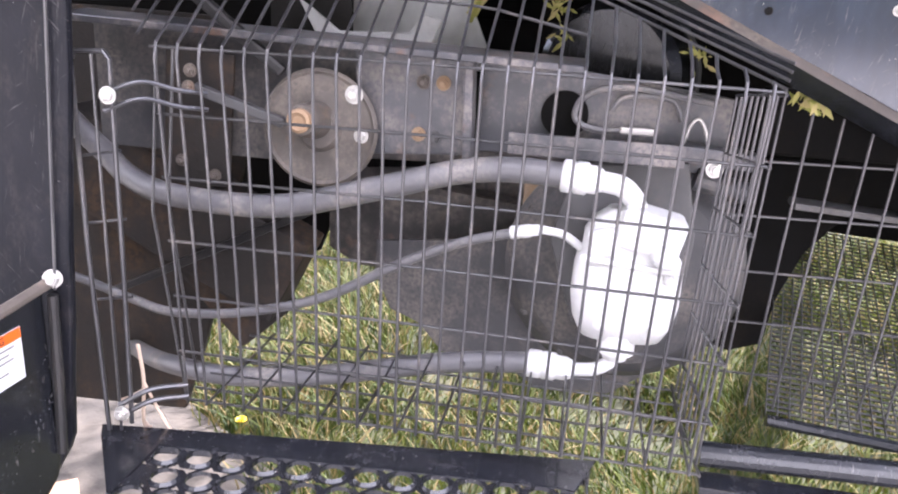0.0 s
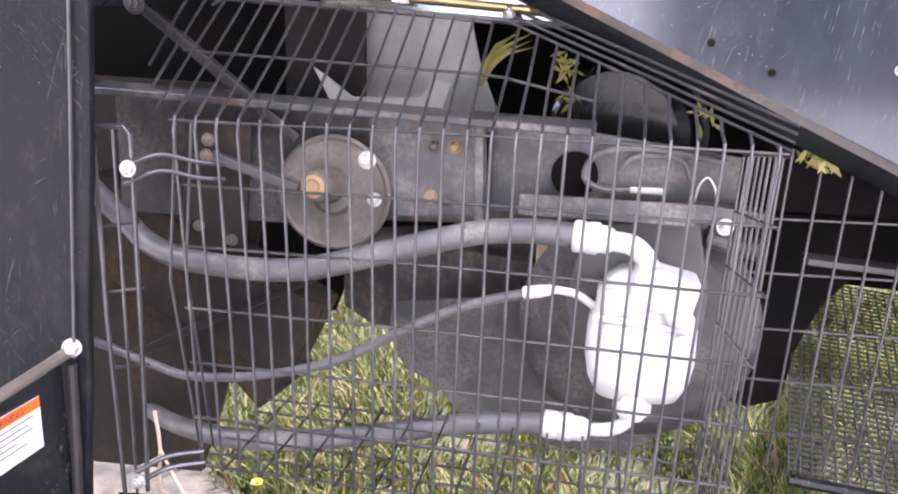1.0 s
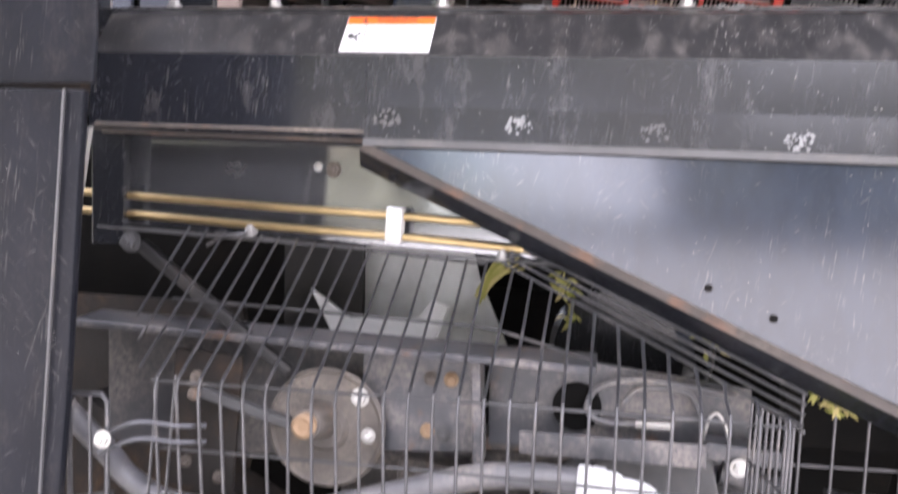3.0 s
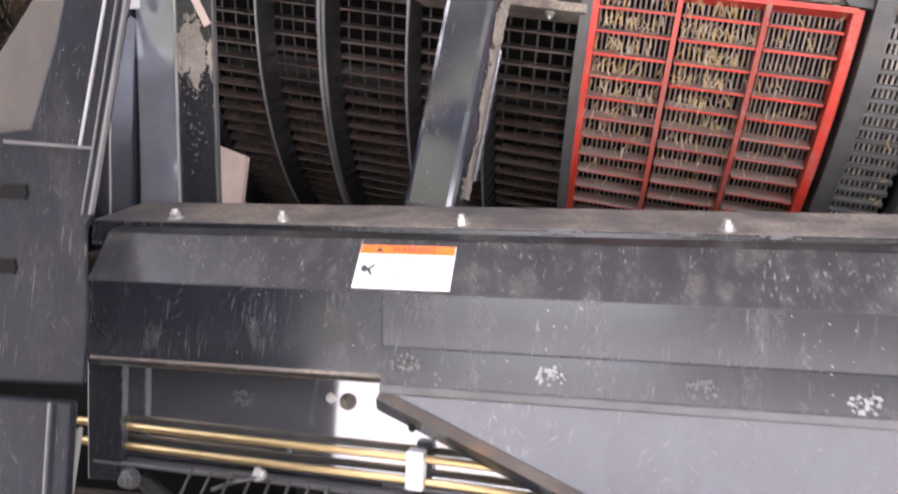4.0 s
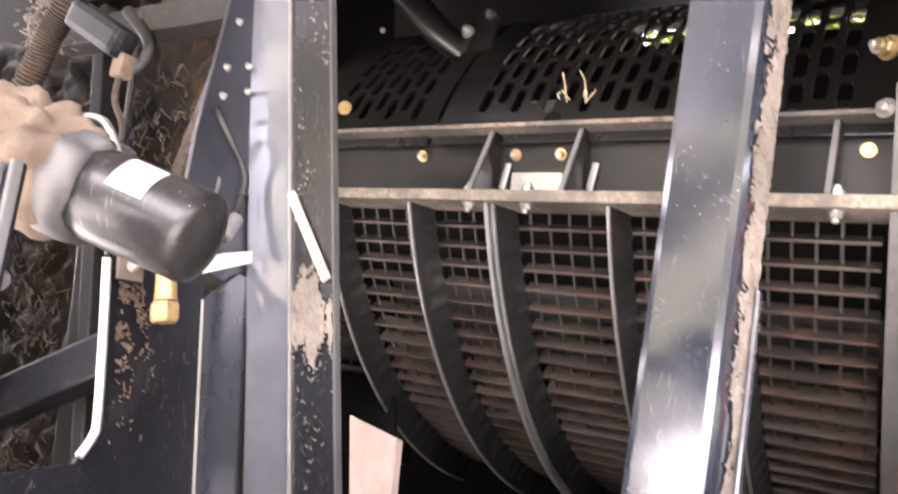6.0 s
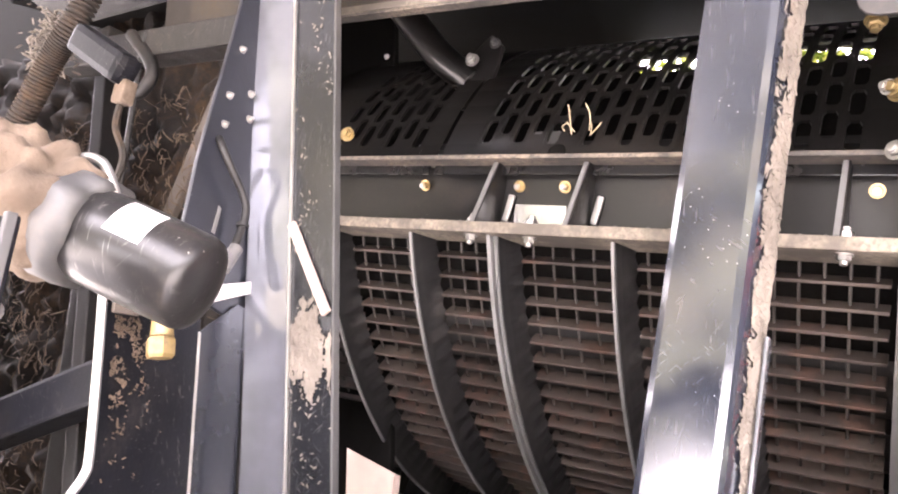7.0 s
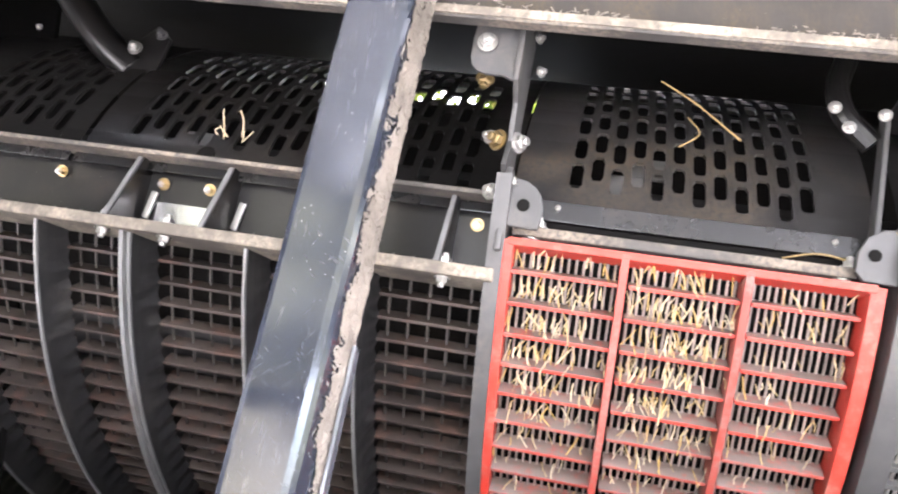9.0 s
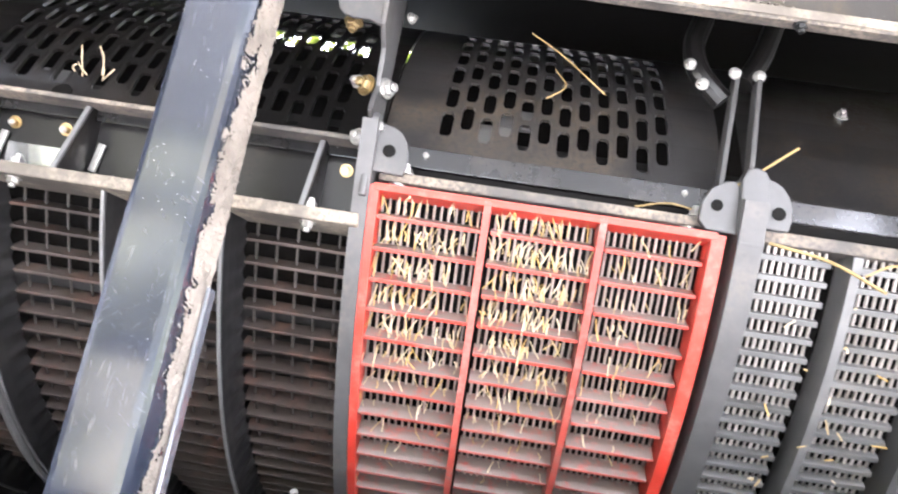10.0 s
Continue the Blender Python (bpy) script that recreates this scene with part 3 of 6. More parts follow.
part("lower_seam", bevel(post_plate([(-0.56, 1.999), (-0.437, 1.986), (-0.437, 1.983), (-0.56, 1.995)], 0.004, UY - 0.003), 0.0005), steel_grey, post)
# brown panel further back, beside the sky
part("rear_panel", bevel(prism([(-0.75, 1.75), (-0.52, 1.75), (-0.50, 2.10), (-0.447, 2.265), (-0.464, 2.265), (-0.487, 2.226), (-0.587, 2.097), (-0.75, 1.90)], 0.012, "y", 1.0805), 0.003), rail_brown, post, "brown dusty rear panel")

latch = thing("latch_rod", "steel latch rod with a pivot bolt on the post", "latch", MACHINE)
part("rod", tube([(-0.531, 1.05, 0.963), (-0.534, 0.95, 0.953), (-0.538, 0.60, 0.93)], 0.0085, 10, False), rusty, latch)
part("lever", tube([(-0.524, 1.026, 0.945), (-0.528, 1.024, 0.80), (-0.535, 1.024, 0.685)], 0.008, 10, False), matte_black, latch)
bolt((-0.527, 1.034, 0.967), (0.4, -1, 0.1), latch, zinc, 0.010)
flap = thing("hinged_flap", "black dusty door flap standing open beside the post", "door", MACHINE)
part("sheet", bevel(prism([(0.45, 0.33), (0.960, 0.612), (0.992, 0.628), (1.018, 0.645), (1.026, 0.67), (1.026, 0.945), (0.45, 0.915)], 0.012, "x", -0.552), 0.003), black_paint, flap)
part("rolled_edge", tube([(-0.546, 0.45, 0.332), (-0.546, 0.960, 0.614), (-0.546, 0.992, 0.630), (-0.546, 1.016, 0.648), (-0.546, 1.024, 0.672)], 0.004, 8), rusty, flap, "rusty rolled lower edge")


LABEL_POSE = Matrix.Translation((-0.156, 1.4212, 1.8346)) @ Matrix.Rotation(radians(2.0), 4, "Y") @ Matrix.Rotation(radians(-33.9), 4, "X")


def warning_label(name, w, h, m, title, lines):
    lab = thing(name, "white safety label with an orange header", "label", "safety labels", m=m)
    backing = part("backing", box((0, 0, 0), (w, 0.001, h), bev=0), label_white, lab)
    header = part("header", box((0, -0.0011, h * 0.39), (w * 0.985, 0.0006, h * 0.2), bev=0), label_orange, lab, "orange header")
    if title:
        cu = bpy.data.curves.new("title", "FONT")
        cu.body = title
        cu.size = h * 0.19
        cu.align_x, cu.align_y = "CENTER", "CENTER"
        cu.extrude = 0.0002
        tmp = bpy.data.objects.new("tmp", cu)
        scene.collection.objects.link(tmp)
        me = bpy.data.meshes.new_from_object(tmp.evaluated_get(bpy.context.evaluated_depsgraph_get()))
        bpy.data.objects.remove(tmp)
        me.materials.append(label_ink)
        t = new("title", me)
        t.parent = header
        t.matrix_local = pose(w * 0.07, -0.0018, h * 0.39, 90, 0, 0) @ Matrix.Diagonal((0.95, 1, 1, 1))
        part("alert_sign", prism([(-w * 0.33, h * 0.33), (-w * 0.25, h * 0.33), (-w * 0.29, h * 0.455)], 0.0006, "y", -0.0018), label_ink, header)
    part("pictogram_field", box((-w * 0.37, -0.0011, -h * 0.12), (w * 0.2, 0.0005, h * 0.56), bev=0), label_white, lab)
    part("divider", box((-w * 0.262, -0.0012, -h * 0.1), (0.0012, 0.0006, h * 0.74), bev=0), label_text, backing)
    bm = prism([(-w * 0.45, -h * 0.02), (-w * 0.41, h * 0.02), (-w * 0.37, -h * 0.04), (-w * 0.31, h * 0.05), (-w * 0.30, h * 0.01), (-w * 0.345, -h * 0.09), (-w * 0.31, -h * 0.2),
                (-w * 0.335, -h * 0.22), (-w * 0.37, -h * 0.12), (-w * 0.41, -h * 0.16), (-w * 0.44, -h * 0.1)], 0.0004, "y", -0.002)
    part("pictogram", bm, label_ink, backing, "black hazard pictogram")
    for i in range(lines):
        ln = w * (0.62, 0.55, 0.6, 0.4, 0.52, 0.3)[i % 6]
        part("text_bar", box((-w * 0.22 + ln / 2, -0.0011, h * (0.2 - 0.11 * i)), (ln, 0.0004, h * 0.03), bev=0), label_text, backing)
    return lab


warning_label("warning_label", 0.155, 0.080, LABEL_POSE, "WARNING", 5)
warning_label("post_label", 0.155, 0.078, pose(-0.5375, 0.893, 0.879, 0, 0, 90), "WARNING", 5)

# ---- folded side panel and shield ----
panel = thing("folded_hood", "folded black steel side panel streaked with dust", "panel", MACHINE)
SLOPE = 0.035
part("upper_fold", bevel(sheet([(1.478, 1.884), (1.452, 1.872), (1.397, 1.79)], -0.70, 1.35, SLOPE), 0.0015, 1), dusty_black, panel, "dusty upper fold")
part("lower_face_left", sheet([(1.3975, 1.790), (1.390, 1.66), (1.40, 1.652)], -0.70, -0.185, SLOPE), panel_paint, panel)
part("lower_face_right", sheet([(1.3975, 1.790), (1.3945, 1.71), (1.389, 1.708), (1.385, 1.652), (1.395, 1.644)], -0.184, 1.35, SLOPE), panel_paint, panel)
part("fold_edge", bevel(sheet([(1.380, 1.653), (1.380, 1.640)], -0.185, 1.35, SLOPE, 0.004), 0.001, 1), steel_grey, panel, "bright folded edge")
part("left_edge", bevel(sheet([(1.388, 1.662), (1.415, 1.648)], -0.69, -0.186, SLOPE, 0.006), 0.001, 1), rusty, panel)
rng = random.Random(3)
for i, (x, z) in enumerate([(-0.145, 1.691), (0.07, 1.679), (0.28, 1.666), (0.486, 1.653), (-0.46, 1.612), (0.70, 1.64)]):
    bm = bmesh.new()
    for k in range(34):
        a, r = rng.uniform(0, 6.28), 0.024 * math.sqrt(rng.random())
        bmesh.ops.create_icosphere(bm, subdivisions=1, radius=rng.uniform(0.0008, 0.0032),
                                   matrix=Matrix.Translation((x + r * math.cos(a), 1.3845 if i != 4 else 1.476, z + 0.6 * r * math.sin(a))) @ Matrix.Diagonal((1.3, 0.25, 1, 1)))
    tagged(part("weld_mark", bm, edge_steel if i % 2 else steel_grey, panel, "cracked paint over a spot weld"), kind="stuff")

shield = thing("lower_shield", "blue-grey painted shield with a slanted folded edge", "shield", MACHINE)
SH = [(-0.180, 1.644), (1.35, 1.592), (1.35, 0.93), (0.63, 1.273)]
bm = prism(SH, 0.004, "y", 1.387)
shield_face = part("face", bm, shield_mat, shield)
e0, e1 = Vector((-0.185, 1.385, 1.645)), Vector((1.35, 1.385, 0.925))
dn = (e1 - e0).normalized()
perp = Vector((-dn.z, 0, dn.x))


def strip(a, b, mat, name, off0, off1, y0, y1, label=""):
    bm = bmesh.new()
    vs = [bm.verts.new(p) for p in (a + perp * off0 + Vector((0, y0, 0)), b + perp * off0 + Vector((0, y0, 0)),
                                    b + perp * off1 + Vector((0, y1, 0)), a + perp * off1 + Vector((0, y1, 0)))]
    bm.faces.new(vs)
    bmesh.ops.solidify(bm, geom=bm.faces[:], thickness=0.003)
    bmesh.ops.recalc_face_normals(bm, faces=bm.faces)
    return part(name, bm, mat, shield, label)


strip(e0, e1, rusty, "edge_fold", 0.008, -0.006, 0.0, -0.012, "dusty rolled edge")
strip(e0, e1, gloss_black, "edge_flange", -0.006, -0.034, -0.012, 0.03, "folded-under flange")
for x, z in ((0.365, 1.432), (0.459, 1.390), (-0.135, 1.595)):
    part("hole", lathe([(0.0062, 0), (0.0062, 0.0012)], 16, facing((x, 1.3862, z), (0, -1, 0))), inner_dark, shield_face, "small drilled hole")
bolt((0.64, 1.387, 1.40), (0, -1, 0), shield_face, zinc, 0.006)

# back panel with two hydraulic lines
back = thing("back_panel", "glossy black back panel behind the steel lines", "panel", MACHINE)
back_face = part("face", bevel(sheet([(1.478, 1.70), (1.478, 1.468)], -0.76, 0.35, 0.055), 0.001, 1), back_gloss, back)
part("lower_lip", bevel(sheet([(1.435, 1.466), (1.478, 1.464)], -0.72, 0.22, 0.055, 0.006), 0.001, 1), steel_grey, back, "dusty lower lip")
part("mount_plate", bevel(prism([(-0.73, 1.47), (-0.665, 1.47), (-0.66, 1.69), (-0.73, 1.69)], 0.02, "y", 1.435), 0.003), black_paint, back)
bolt((-0.27, 1.478, 1.612), (0, -1, 0), back_face, rusty, 0.010)
bolt((-0.30, 1.478, 1.617), (0, -1, 0), back_face, zinc, 0.006)
for z0, z1 in ((1.563, 1.515), (1.529, 1.478)):
    ln = thing("hydraulic_line", "yellow-zinc steel hydraulic line along the back panel", "pipe", "hydraulic lines")
    part("pipe", tube([(-0.76, 1.452, z0 + 0.003), (-0.4, 1.452, z0 * 0.6 + z1 * 0.4 + 0.001), (-0.1, 1.452, z0 * 0.25 + z1 * 0.75 + 0.002), (0.16, 1.452, z1 - 0.006)], 0.0068, 10), yellow_zinc, ln)
clamp = thing("pipe_clamp", "pale pipe clamp holding both hydraulic lines", "clamp", MACHINE)
part("body", box((-0.146, 1.447, 1.516), (0.028, 0.03, 0.062), Matrix.Rotation(radians(3), 3, "Y"), 0.004), white_paint, clamp)
part("strap", box((-0.146, 1.43, 1.516), (0.022, 0.005, 0.05), None, 0.001), zinc, clamp)

# ---- guard cage of welded wire ----
cage = thing("guard_cage", "welded grey wire guard cage with a bent lid", "cage", MACHINE)
WR = 0.0023
CX = [-0.405 + 0.0335 * i for i in range(26)]
ZT, ZB = 1.297, 0.735
rng = random.Random(5)


def cage_back(x):
    """Where a wire of the lid ends."""
    if x < 0.045:
        return Vector((x - 0.012, 1.425, 1.4615 - 0.085 * x))
    k = (x - 0.045) / 0.40
    return Vector((x, 1.425 - 0.287 * k, 1.458 - 0.160 * k))


for i, x in enumerate(CX):
    j = rng.uniform(-0.0025, 0.0025)
    top, bot = Vector((x, 1.133, ZT)), Vector((0.945 * x + j, 1.133, ZB))
    pts = [bot, bot.lerp(top, 0.4) + Vector((j, 0, 0)), bot.lerp(top, 0.97), top + Vector((0, 0.006, 0.004)), top.lerp(cage_back(x), 0.5) + Vector((j, 0, 0)), cage_back(x)]
    part("wire", sweep(bmesh.new(), pts, WR, 7), wire_steel, cage)
for z in (1.294, 1.199, 1.105, 1.006, 0.916, 0.822, 0.737):
    k = 0.945 + 0.055 * (z - ZB) / (ZT - ZB)
    part("wire", sweep(bmesh.new(), [(-0.415 * k, 1.1385, z + 0.001), (0.0, 1.139, z + 0.002), (0.445 * k, 1.1385, z - 0.002)], WR, 7), wire_steel, cage)
for f in (0.5, 1.0):
    pts = [Vector((x, 1.133, ZT)).lerp(cage_back(x), f) + Vector((0, 0, -0.004)) for x in ([-0.46] + CX[:14 if f == 1 else 19])]
    part("wire", sweep(bmesh.new(), pts, WR, 7), wire_steel, cage)
# lid wires left of the front corner
for i, x in enumerate((-0.44, -0.475, -0.51)):
    part("wire", sweep(bmesh.new(), [Vector((x, 1.15 + 0.05 * i, 1.31 + 0.03 * i)), cage_back(x)], WR, 7), wire_steel, cage)
# slanted rim wires along the shield
for k in range(4):
    o = Vector((0.004 * k, 0.012 * k, 0.010 * k))
    part("wire", sweep(bmesh.new(), [cage_back(0.045) + o, cage_back(0.25) + o, Vector((0.447, 1.136, 1.296)) + o], WR, 7), wire_steel, cage)
# right side of the cage
for i in range(1, 9):
    y = 1.133 + 0.034 * i
    part("wire", sweep(bmesh.new(), [(0.423 - 0.001 * i, y, ZB), (0.445 - 0.001 * i, y, ZT - 0.005 * i)], WR, 7), wire_steel, cage)
for z in (1.29, 1.197, 1.105, 1.005, 0.916, 0.822, 0.737):
    k = 0.945 + 0.055 * (z - ZB) / (ZT - ZB)
    part("wire", sweep(bmesh.new(), [(0.447 * k, 1.131, z), (0.438 * k, 1.41, z - 0.03)], WR, 7), wire_steel, cage)
# cage bottom
for i in range(5):
    y = 1.19 + 0.055 * i
    part("wire", sweep(bmesh.new(), [(-0.40, y, ZB - 0.004), (0.42, y, ZB - 0.004)], WR, 7), wire_steel, cage)
for i, x in enumerate(CX[1::2]):
    part("wire", sweep(bmesh.new(), [(0.945 * x, 1.133, ZB), (0.945 * x, 1.42, ZB + 0.002)], WR, 7), wire_steel, cage)
# left side and the hinge loop
for x, y, zt in ((-0.427, 1.16, 1.295), (-0.423, 1.20, 1.29)):
    part("wire", sweep(bmesh.new(), [(-0.40, y, ZB), (x, y - 0.02, 1.05), (x + 0.01, y, zt)], WR, 7), wire_steel, cage)
loop = [(-0.487, 1.075, 0.70), (-0.492, 1.07, 1.0), (-0.492, 1.07, 1.275), (-0.484, 1.07, 1.288), (-0.442, 1.07, 1.290), (-0.434, 1.07, 1.280), (-0.437, 1.07, 1.0), (-0.447, 1.075, 0.72)]
part("hinge_loop", sweep(bmesh.new(), loop, 0.0036, 8), wire_steel, cage)
part("wire", sweep(bmesh.new(), [(-0.468, 1.078, 0.70), (-0.463, 1.074, 1.288)], WR, 7), wire_steel, cage)
for z in (1.14, 1.04, 0.92):
    part("wire", sweep(bmesh.new(), [(-0.50, 1.08, z), (-0.43, 1.075, z + 0.015)], WR, 7), wire_steel, cage)
for z in (1.245, 1.222):
    part("hinge_arm", tube([(-0.445, 1.065, z - 0.012), (-0.40, 1.085, z + 0.006), (-0.365, 1.12, z - 0.006), (-0.335, 1.15, z - 0.012)], 0.0033, 8), wire_steel, cage)
bolt((-0.432, 1.058, 1.233), (0.1, -1, 0.1), cage, zinc, 0.0085)
bolt((-0.452, 1.06, 0.745), (0.1, -1, 0.1), cage, zinc, 0.0085)
for z in (0.775, 0.755):
    part("hinge_arm", tube([(-0.46, 1.065, z - 0.02), (-0.42, 1.09, z), (-0.38, 1.13, z - 0.006)], 0.0045, 8), wire_steel, cage)
bolt((-0.403, 1.425, 1.497), (0, -0.6, 1), cage, zinc, 0.009)
part("tie_wire", tube([(-0.48, 1.41, 1.474), (-0.44, 1.40, 1.490), (-0.403, 1.412, 1.498)], 0.003, 6), wire_steel, cage)
bolt((0.045, 1.42, 1.468), (0, -0.6, 1), cage, zinc, 0.008)

# second cage behind to the right
cage2 = thing("guard_cage", "second grey wire guard cage further along", "cage", MACHINE)
for i in range(9):
    x = 0.52 + 0.048 * i
    part("wire", sweep(bmesh.new(), [(x - 0.02 + 0.03 * 0, 1.45, 0.70), (x, 1.45, 1.27 - 0.02 * i)], WR, 6), wire_steel, cage2)
for z in (1.15, 1.055, 0.955, 0.86, 0.76):
    part("wire", sweep(bmesh.new(), [(0.47, 1.455, z), (0.95, 1.455, z + 0.01)], WR, 6), wire_steel, cage2)
mesh_floor = thing("woven_screen", "fine wire screen lying over the grass", "screen", MACHINE)
bm = bmesh.new()
for i in range(46):
    f = i / 45
    sweep(bm, [(0.60 + 0.10 * f, 1.50 + 0.55 * f, 0.66 + 0.24 * f), (1.25, 1.50 + 0.55 * f, 0.60 + 0.24 * f)], 0.0029 if f < 0.4 else 0.0021, 4)
for i in range(30):
    x = 0.60 + 0.022 * i
    sweep(bm, [(x, 1.50, 0.662 - 0.09 * (x - 0.6)), (x + 0.10 * (1 - (x - 0.6) / 0.66), 2.05, 0.902 - 0.09 * (x - 0.6))], 0.0017, 4)
tagged(part("weave", bm, matte_black, mesh_floor), kind="stuff")
part("rim", tube([(0.60, 1.49, 0.655), (0.95, 1.49, 0.625), (1.25, 1.49, 0.60)], 0.012, 8), black_paint, mesh_floor)

# bottom tube and the step
btube = thing("frame_tube", "black round frame tube under the cage", "tube", MACHINE)
part("tube", tube([(0.44, 1.25, 0.705), (0.7, 1.25, 0.715), (1.3, 1.25, 0.735)], 0.021, 14), black_paint, btube)
part("lower_bar", box((0.94, 1.225, 0.665), (1.0, 0.05, 0.02), None, 0.003), panel_paint, btube)

step = thing("access_step", "black steel step with rows of raised round holes", "step", MACHINE)
ZS = 0.70
bm = bmesh.new()


def holed_cell(bm, cx, cy, sx, sy, r, z, seg=16):
    """A square of sheet with a raised rim round a hole."""
    outer, mid, rim = [], [], []
    for j in range(seg):
        a = 2 * math.pi * (j + 0.5) / seg
        c, s = math.cos(a), math.sin(a)
        k = 1 / max(abs(c), abs(s))
        outer.append(bm.verts.new((cx + c * k * sx / 2, cy + s * k * sy / 2, z)))
        mid.append(bm.verts.new((cx + c * r * 1.2, cy + s * r * 1.2, z)))
        rim.append(bm.verts.new((cx + c * r, cy + s * r, z + 0.005)))
    low = [bm.verts.new(v.co + Vector((0, 0, -0.007))) for v in rim]
    for a, b in ((outer, mid), (mid, rim), (rim, low)):
        for j in range(seg):
            bm.faces.new((a[j], a[(j + 1) % seg], b[(j + 1) % seg], b[j]))


for row in range(4):
    for i in range(12):
        holed_cell(bm, -0.365 + 0.0512 * i + (0.0256 if row % 2 else 0.0), 1.031 - 0.0502 * row + 0.004 * i, 0.0512, 0.0502, 0.0190, ZS)
part("tread", bm, panel_paint, step, smooth=False)
for row in (1, 3):
    part("tread_end", box((-0.3776, 1.031 - 0.0502 * row, ZS - 0.002), (0.026, 0.0502, 0.004), None, 0), panel_paint, step)
part("back_edge", bevel(prism([(-0.508, 1.087), (-0.49, 1.056), (-0.392, 1.054), (0.22, 1.102), (0.246, 1.098), (0.277, 1.189)], 0.004, "z", ZS - 0.002), 0.001), panel_paint, step)
part("end_left", bevel(prism([(-0.49, 1.056), (-0.397, 0.928), (-0.395, 0.86), (-0.3905, 0.86), (-0.3905, 1.054)], 0.004, "z", ZS - 0.002), 0.001), panel_paint, step)
part("end_right", bevel(prism([(0.225, 0.90), (0.235, 0.90), (0.246, 1.098), (0.225, 1.096)], 0.004, "z", ZS - 0.002), 0.001), panel_paint, step)
part("end_flange", bevel(prism([(1.187, ZS), (1.10, ZS), (1.10, ZS - 0.03), (1.187, ZS - 0.05)], 0.004, "x", 0.262), 0.001), panel_paint, step)
part("rear_flange", beam_bm((-0.50, 1.088, ZS - 0.022), (0.27, 1.188, ZS - 0.022), 0.044, 0.005, 0, 0.001), panel_paint, step)

twig = thing("dry_twig", "dry pale twig caught on the cage corner", "twig")
part("stem", tube([(-0.456, 1.12, 0.835), (-0.449, 1.118, 0.776), (-0.452, 1.115, 0.70), (-0.44, 1.115, 0.69)], 0.0032, 6), twig_mat, twig)
part("branch", tube([(-0.449, 1.118, 0.77), (-0.425, 1.11, 0.735), (-0.395, 1.105, 0.69)], 0.0025, 6), twig_mat, twig)
part("branch", tube([(-0.452, 1.116, 0.755), (-0.47, 1.11, 0.745), (-0.486, 1.108, 0.737)], 0.0022, 6), twig_mat, twig)
part("branch", tube([(-0.452, 1.115, 0.70), (-0.42, 1.11, 0.675), (-0.395, 1.105, 0.665)], 0.0022, 6), twig_mat, twig)

# ---- behind the cage: motor, hoses, pulley, frame ----
hoses = [("hydraulic_hose", "thick black rubber hydraulic hose to the motor", 0.0225,
          [(-1.05, 1.52, 1.33), (-0.869, 1.5, 1.167), (-0.799, 1.5, 1.10), (-0.739, 1.5, 1.048), (-0.68, 1.48, 1.012), (-0.555, 1.42, 0.999), (-0.348, 1.42, 0.997), (-0.161, 1.42, 1.047), (-0.007, 1.43, 1.091), (0.094, 1.43, 1.104), (0.185, 1.43, 1.101)],
          [(0.174, 1.43, 1.102), (0.245, 1.43, 1.098)], [(0.24, 1.43, 1.098), (0.283, 1.43, 1.089), (0.309, 1.44, 1.052), (0.314, 1.45, 0.99)]),
         ("hydraulic_hose", "thick black rubber hydraulic hose low on the motor", 0.0205,
          [(-1.0, 1.92, 0.40), (-0.86, 1.74, 0.49), (-0.655, 1.52, 0.586), (-0.452, 1.42, 0.631), (-0.269, 1.42, 0.658), (-0.096, 1.42, 0.701), (0.015, 1.42, 0.727), (0.155, 1.42, 0.746)],
          [(0.145, 1.42, 0.745), (0.228, 1.42, 0.742)], [(0.225, 1.42, 0.742), (0.271, 1.42, 0.750), (0.300, 1.43, 0.772), (0.312, 1.45, 0.82)]),
         ("drain_hose", "thin black rubber drain hose to the motor", 0.0095,
          [(-1.05, 1.52, 0.87), (-0.885, 1.5, 0.79), (-0.792, 1.5, 0.761), (-0.69, 1.48, 0.745), (-0.587, 1.45, 0.742), (-0.432, 1.44, 0.764), (-0.261, 1.43, 0.82), (-0.105, 1.43, 0.908), (0.0, 1.43, 0.959), (0.10, 1.43, 0.990)],
          [(0.093, 1.43, 0.989), (0.150, 1.43, 1.001)], [(0.15, 1.43, 1.001), (0.189, 1.44, 0.992), (0.227, 1.46, 0.962)])]
for nm, lb, r, a, f, e in hoses:
    h = thing(nm, lb, "hose", "hydraulic hoses")
    part("rubber", tube(a, r, 14), rubber, h, smooth=True)
    d = (Vector(f[1]) - Vector(f[0]))
    L = d.length
    prof = [(r * 1.05, 0), (r * 1.28, 0.003), (r * 1.28, L * 0.3), (r * 1.15, L * 0.32), (r * 1.28, L * 0.36), (r * 1.28, L * 0.62), (r * 1.1, L * 0.66), (r * 1.1, L * 0.85), (r * 0.85, L)]
    part("ferrule", lathe(prof, 18, facing(f[0], d)), white_paint, h, "white-sprayed crimped ferrule", True)
    part("elbow", tube(e, r * (0.82 if e[0][2] > 0.9 else 0.62), 12), white_paint, h, "white-sprayed elbow", True)

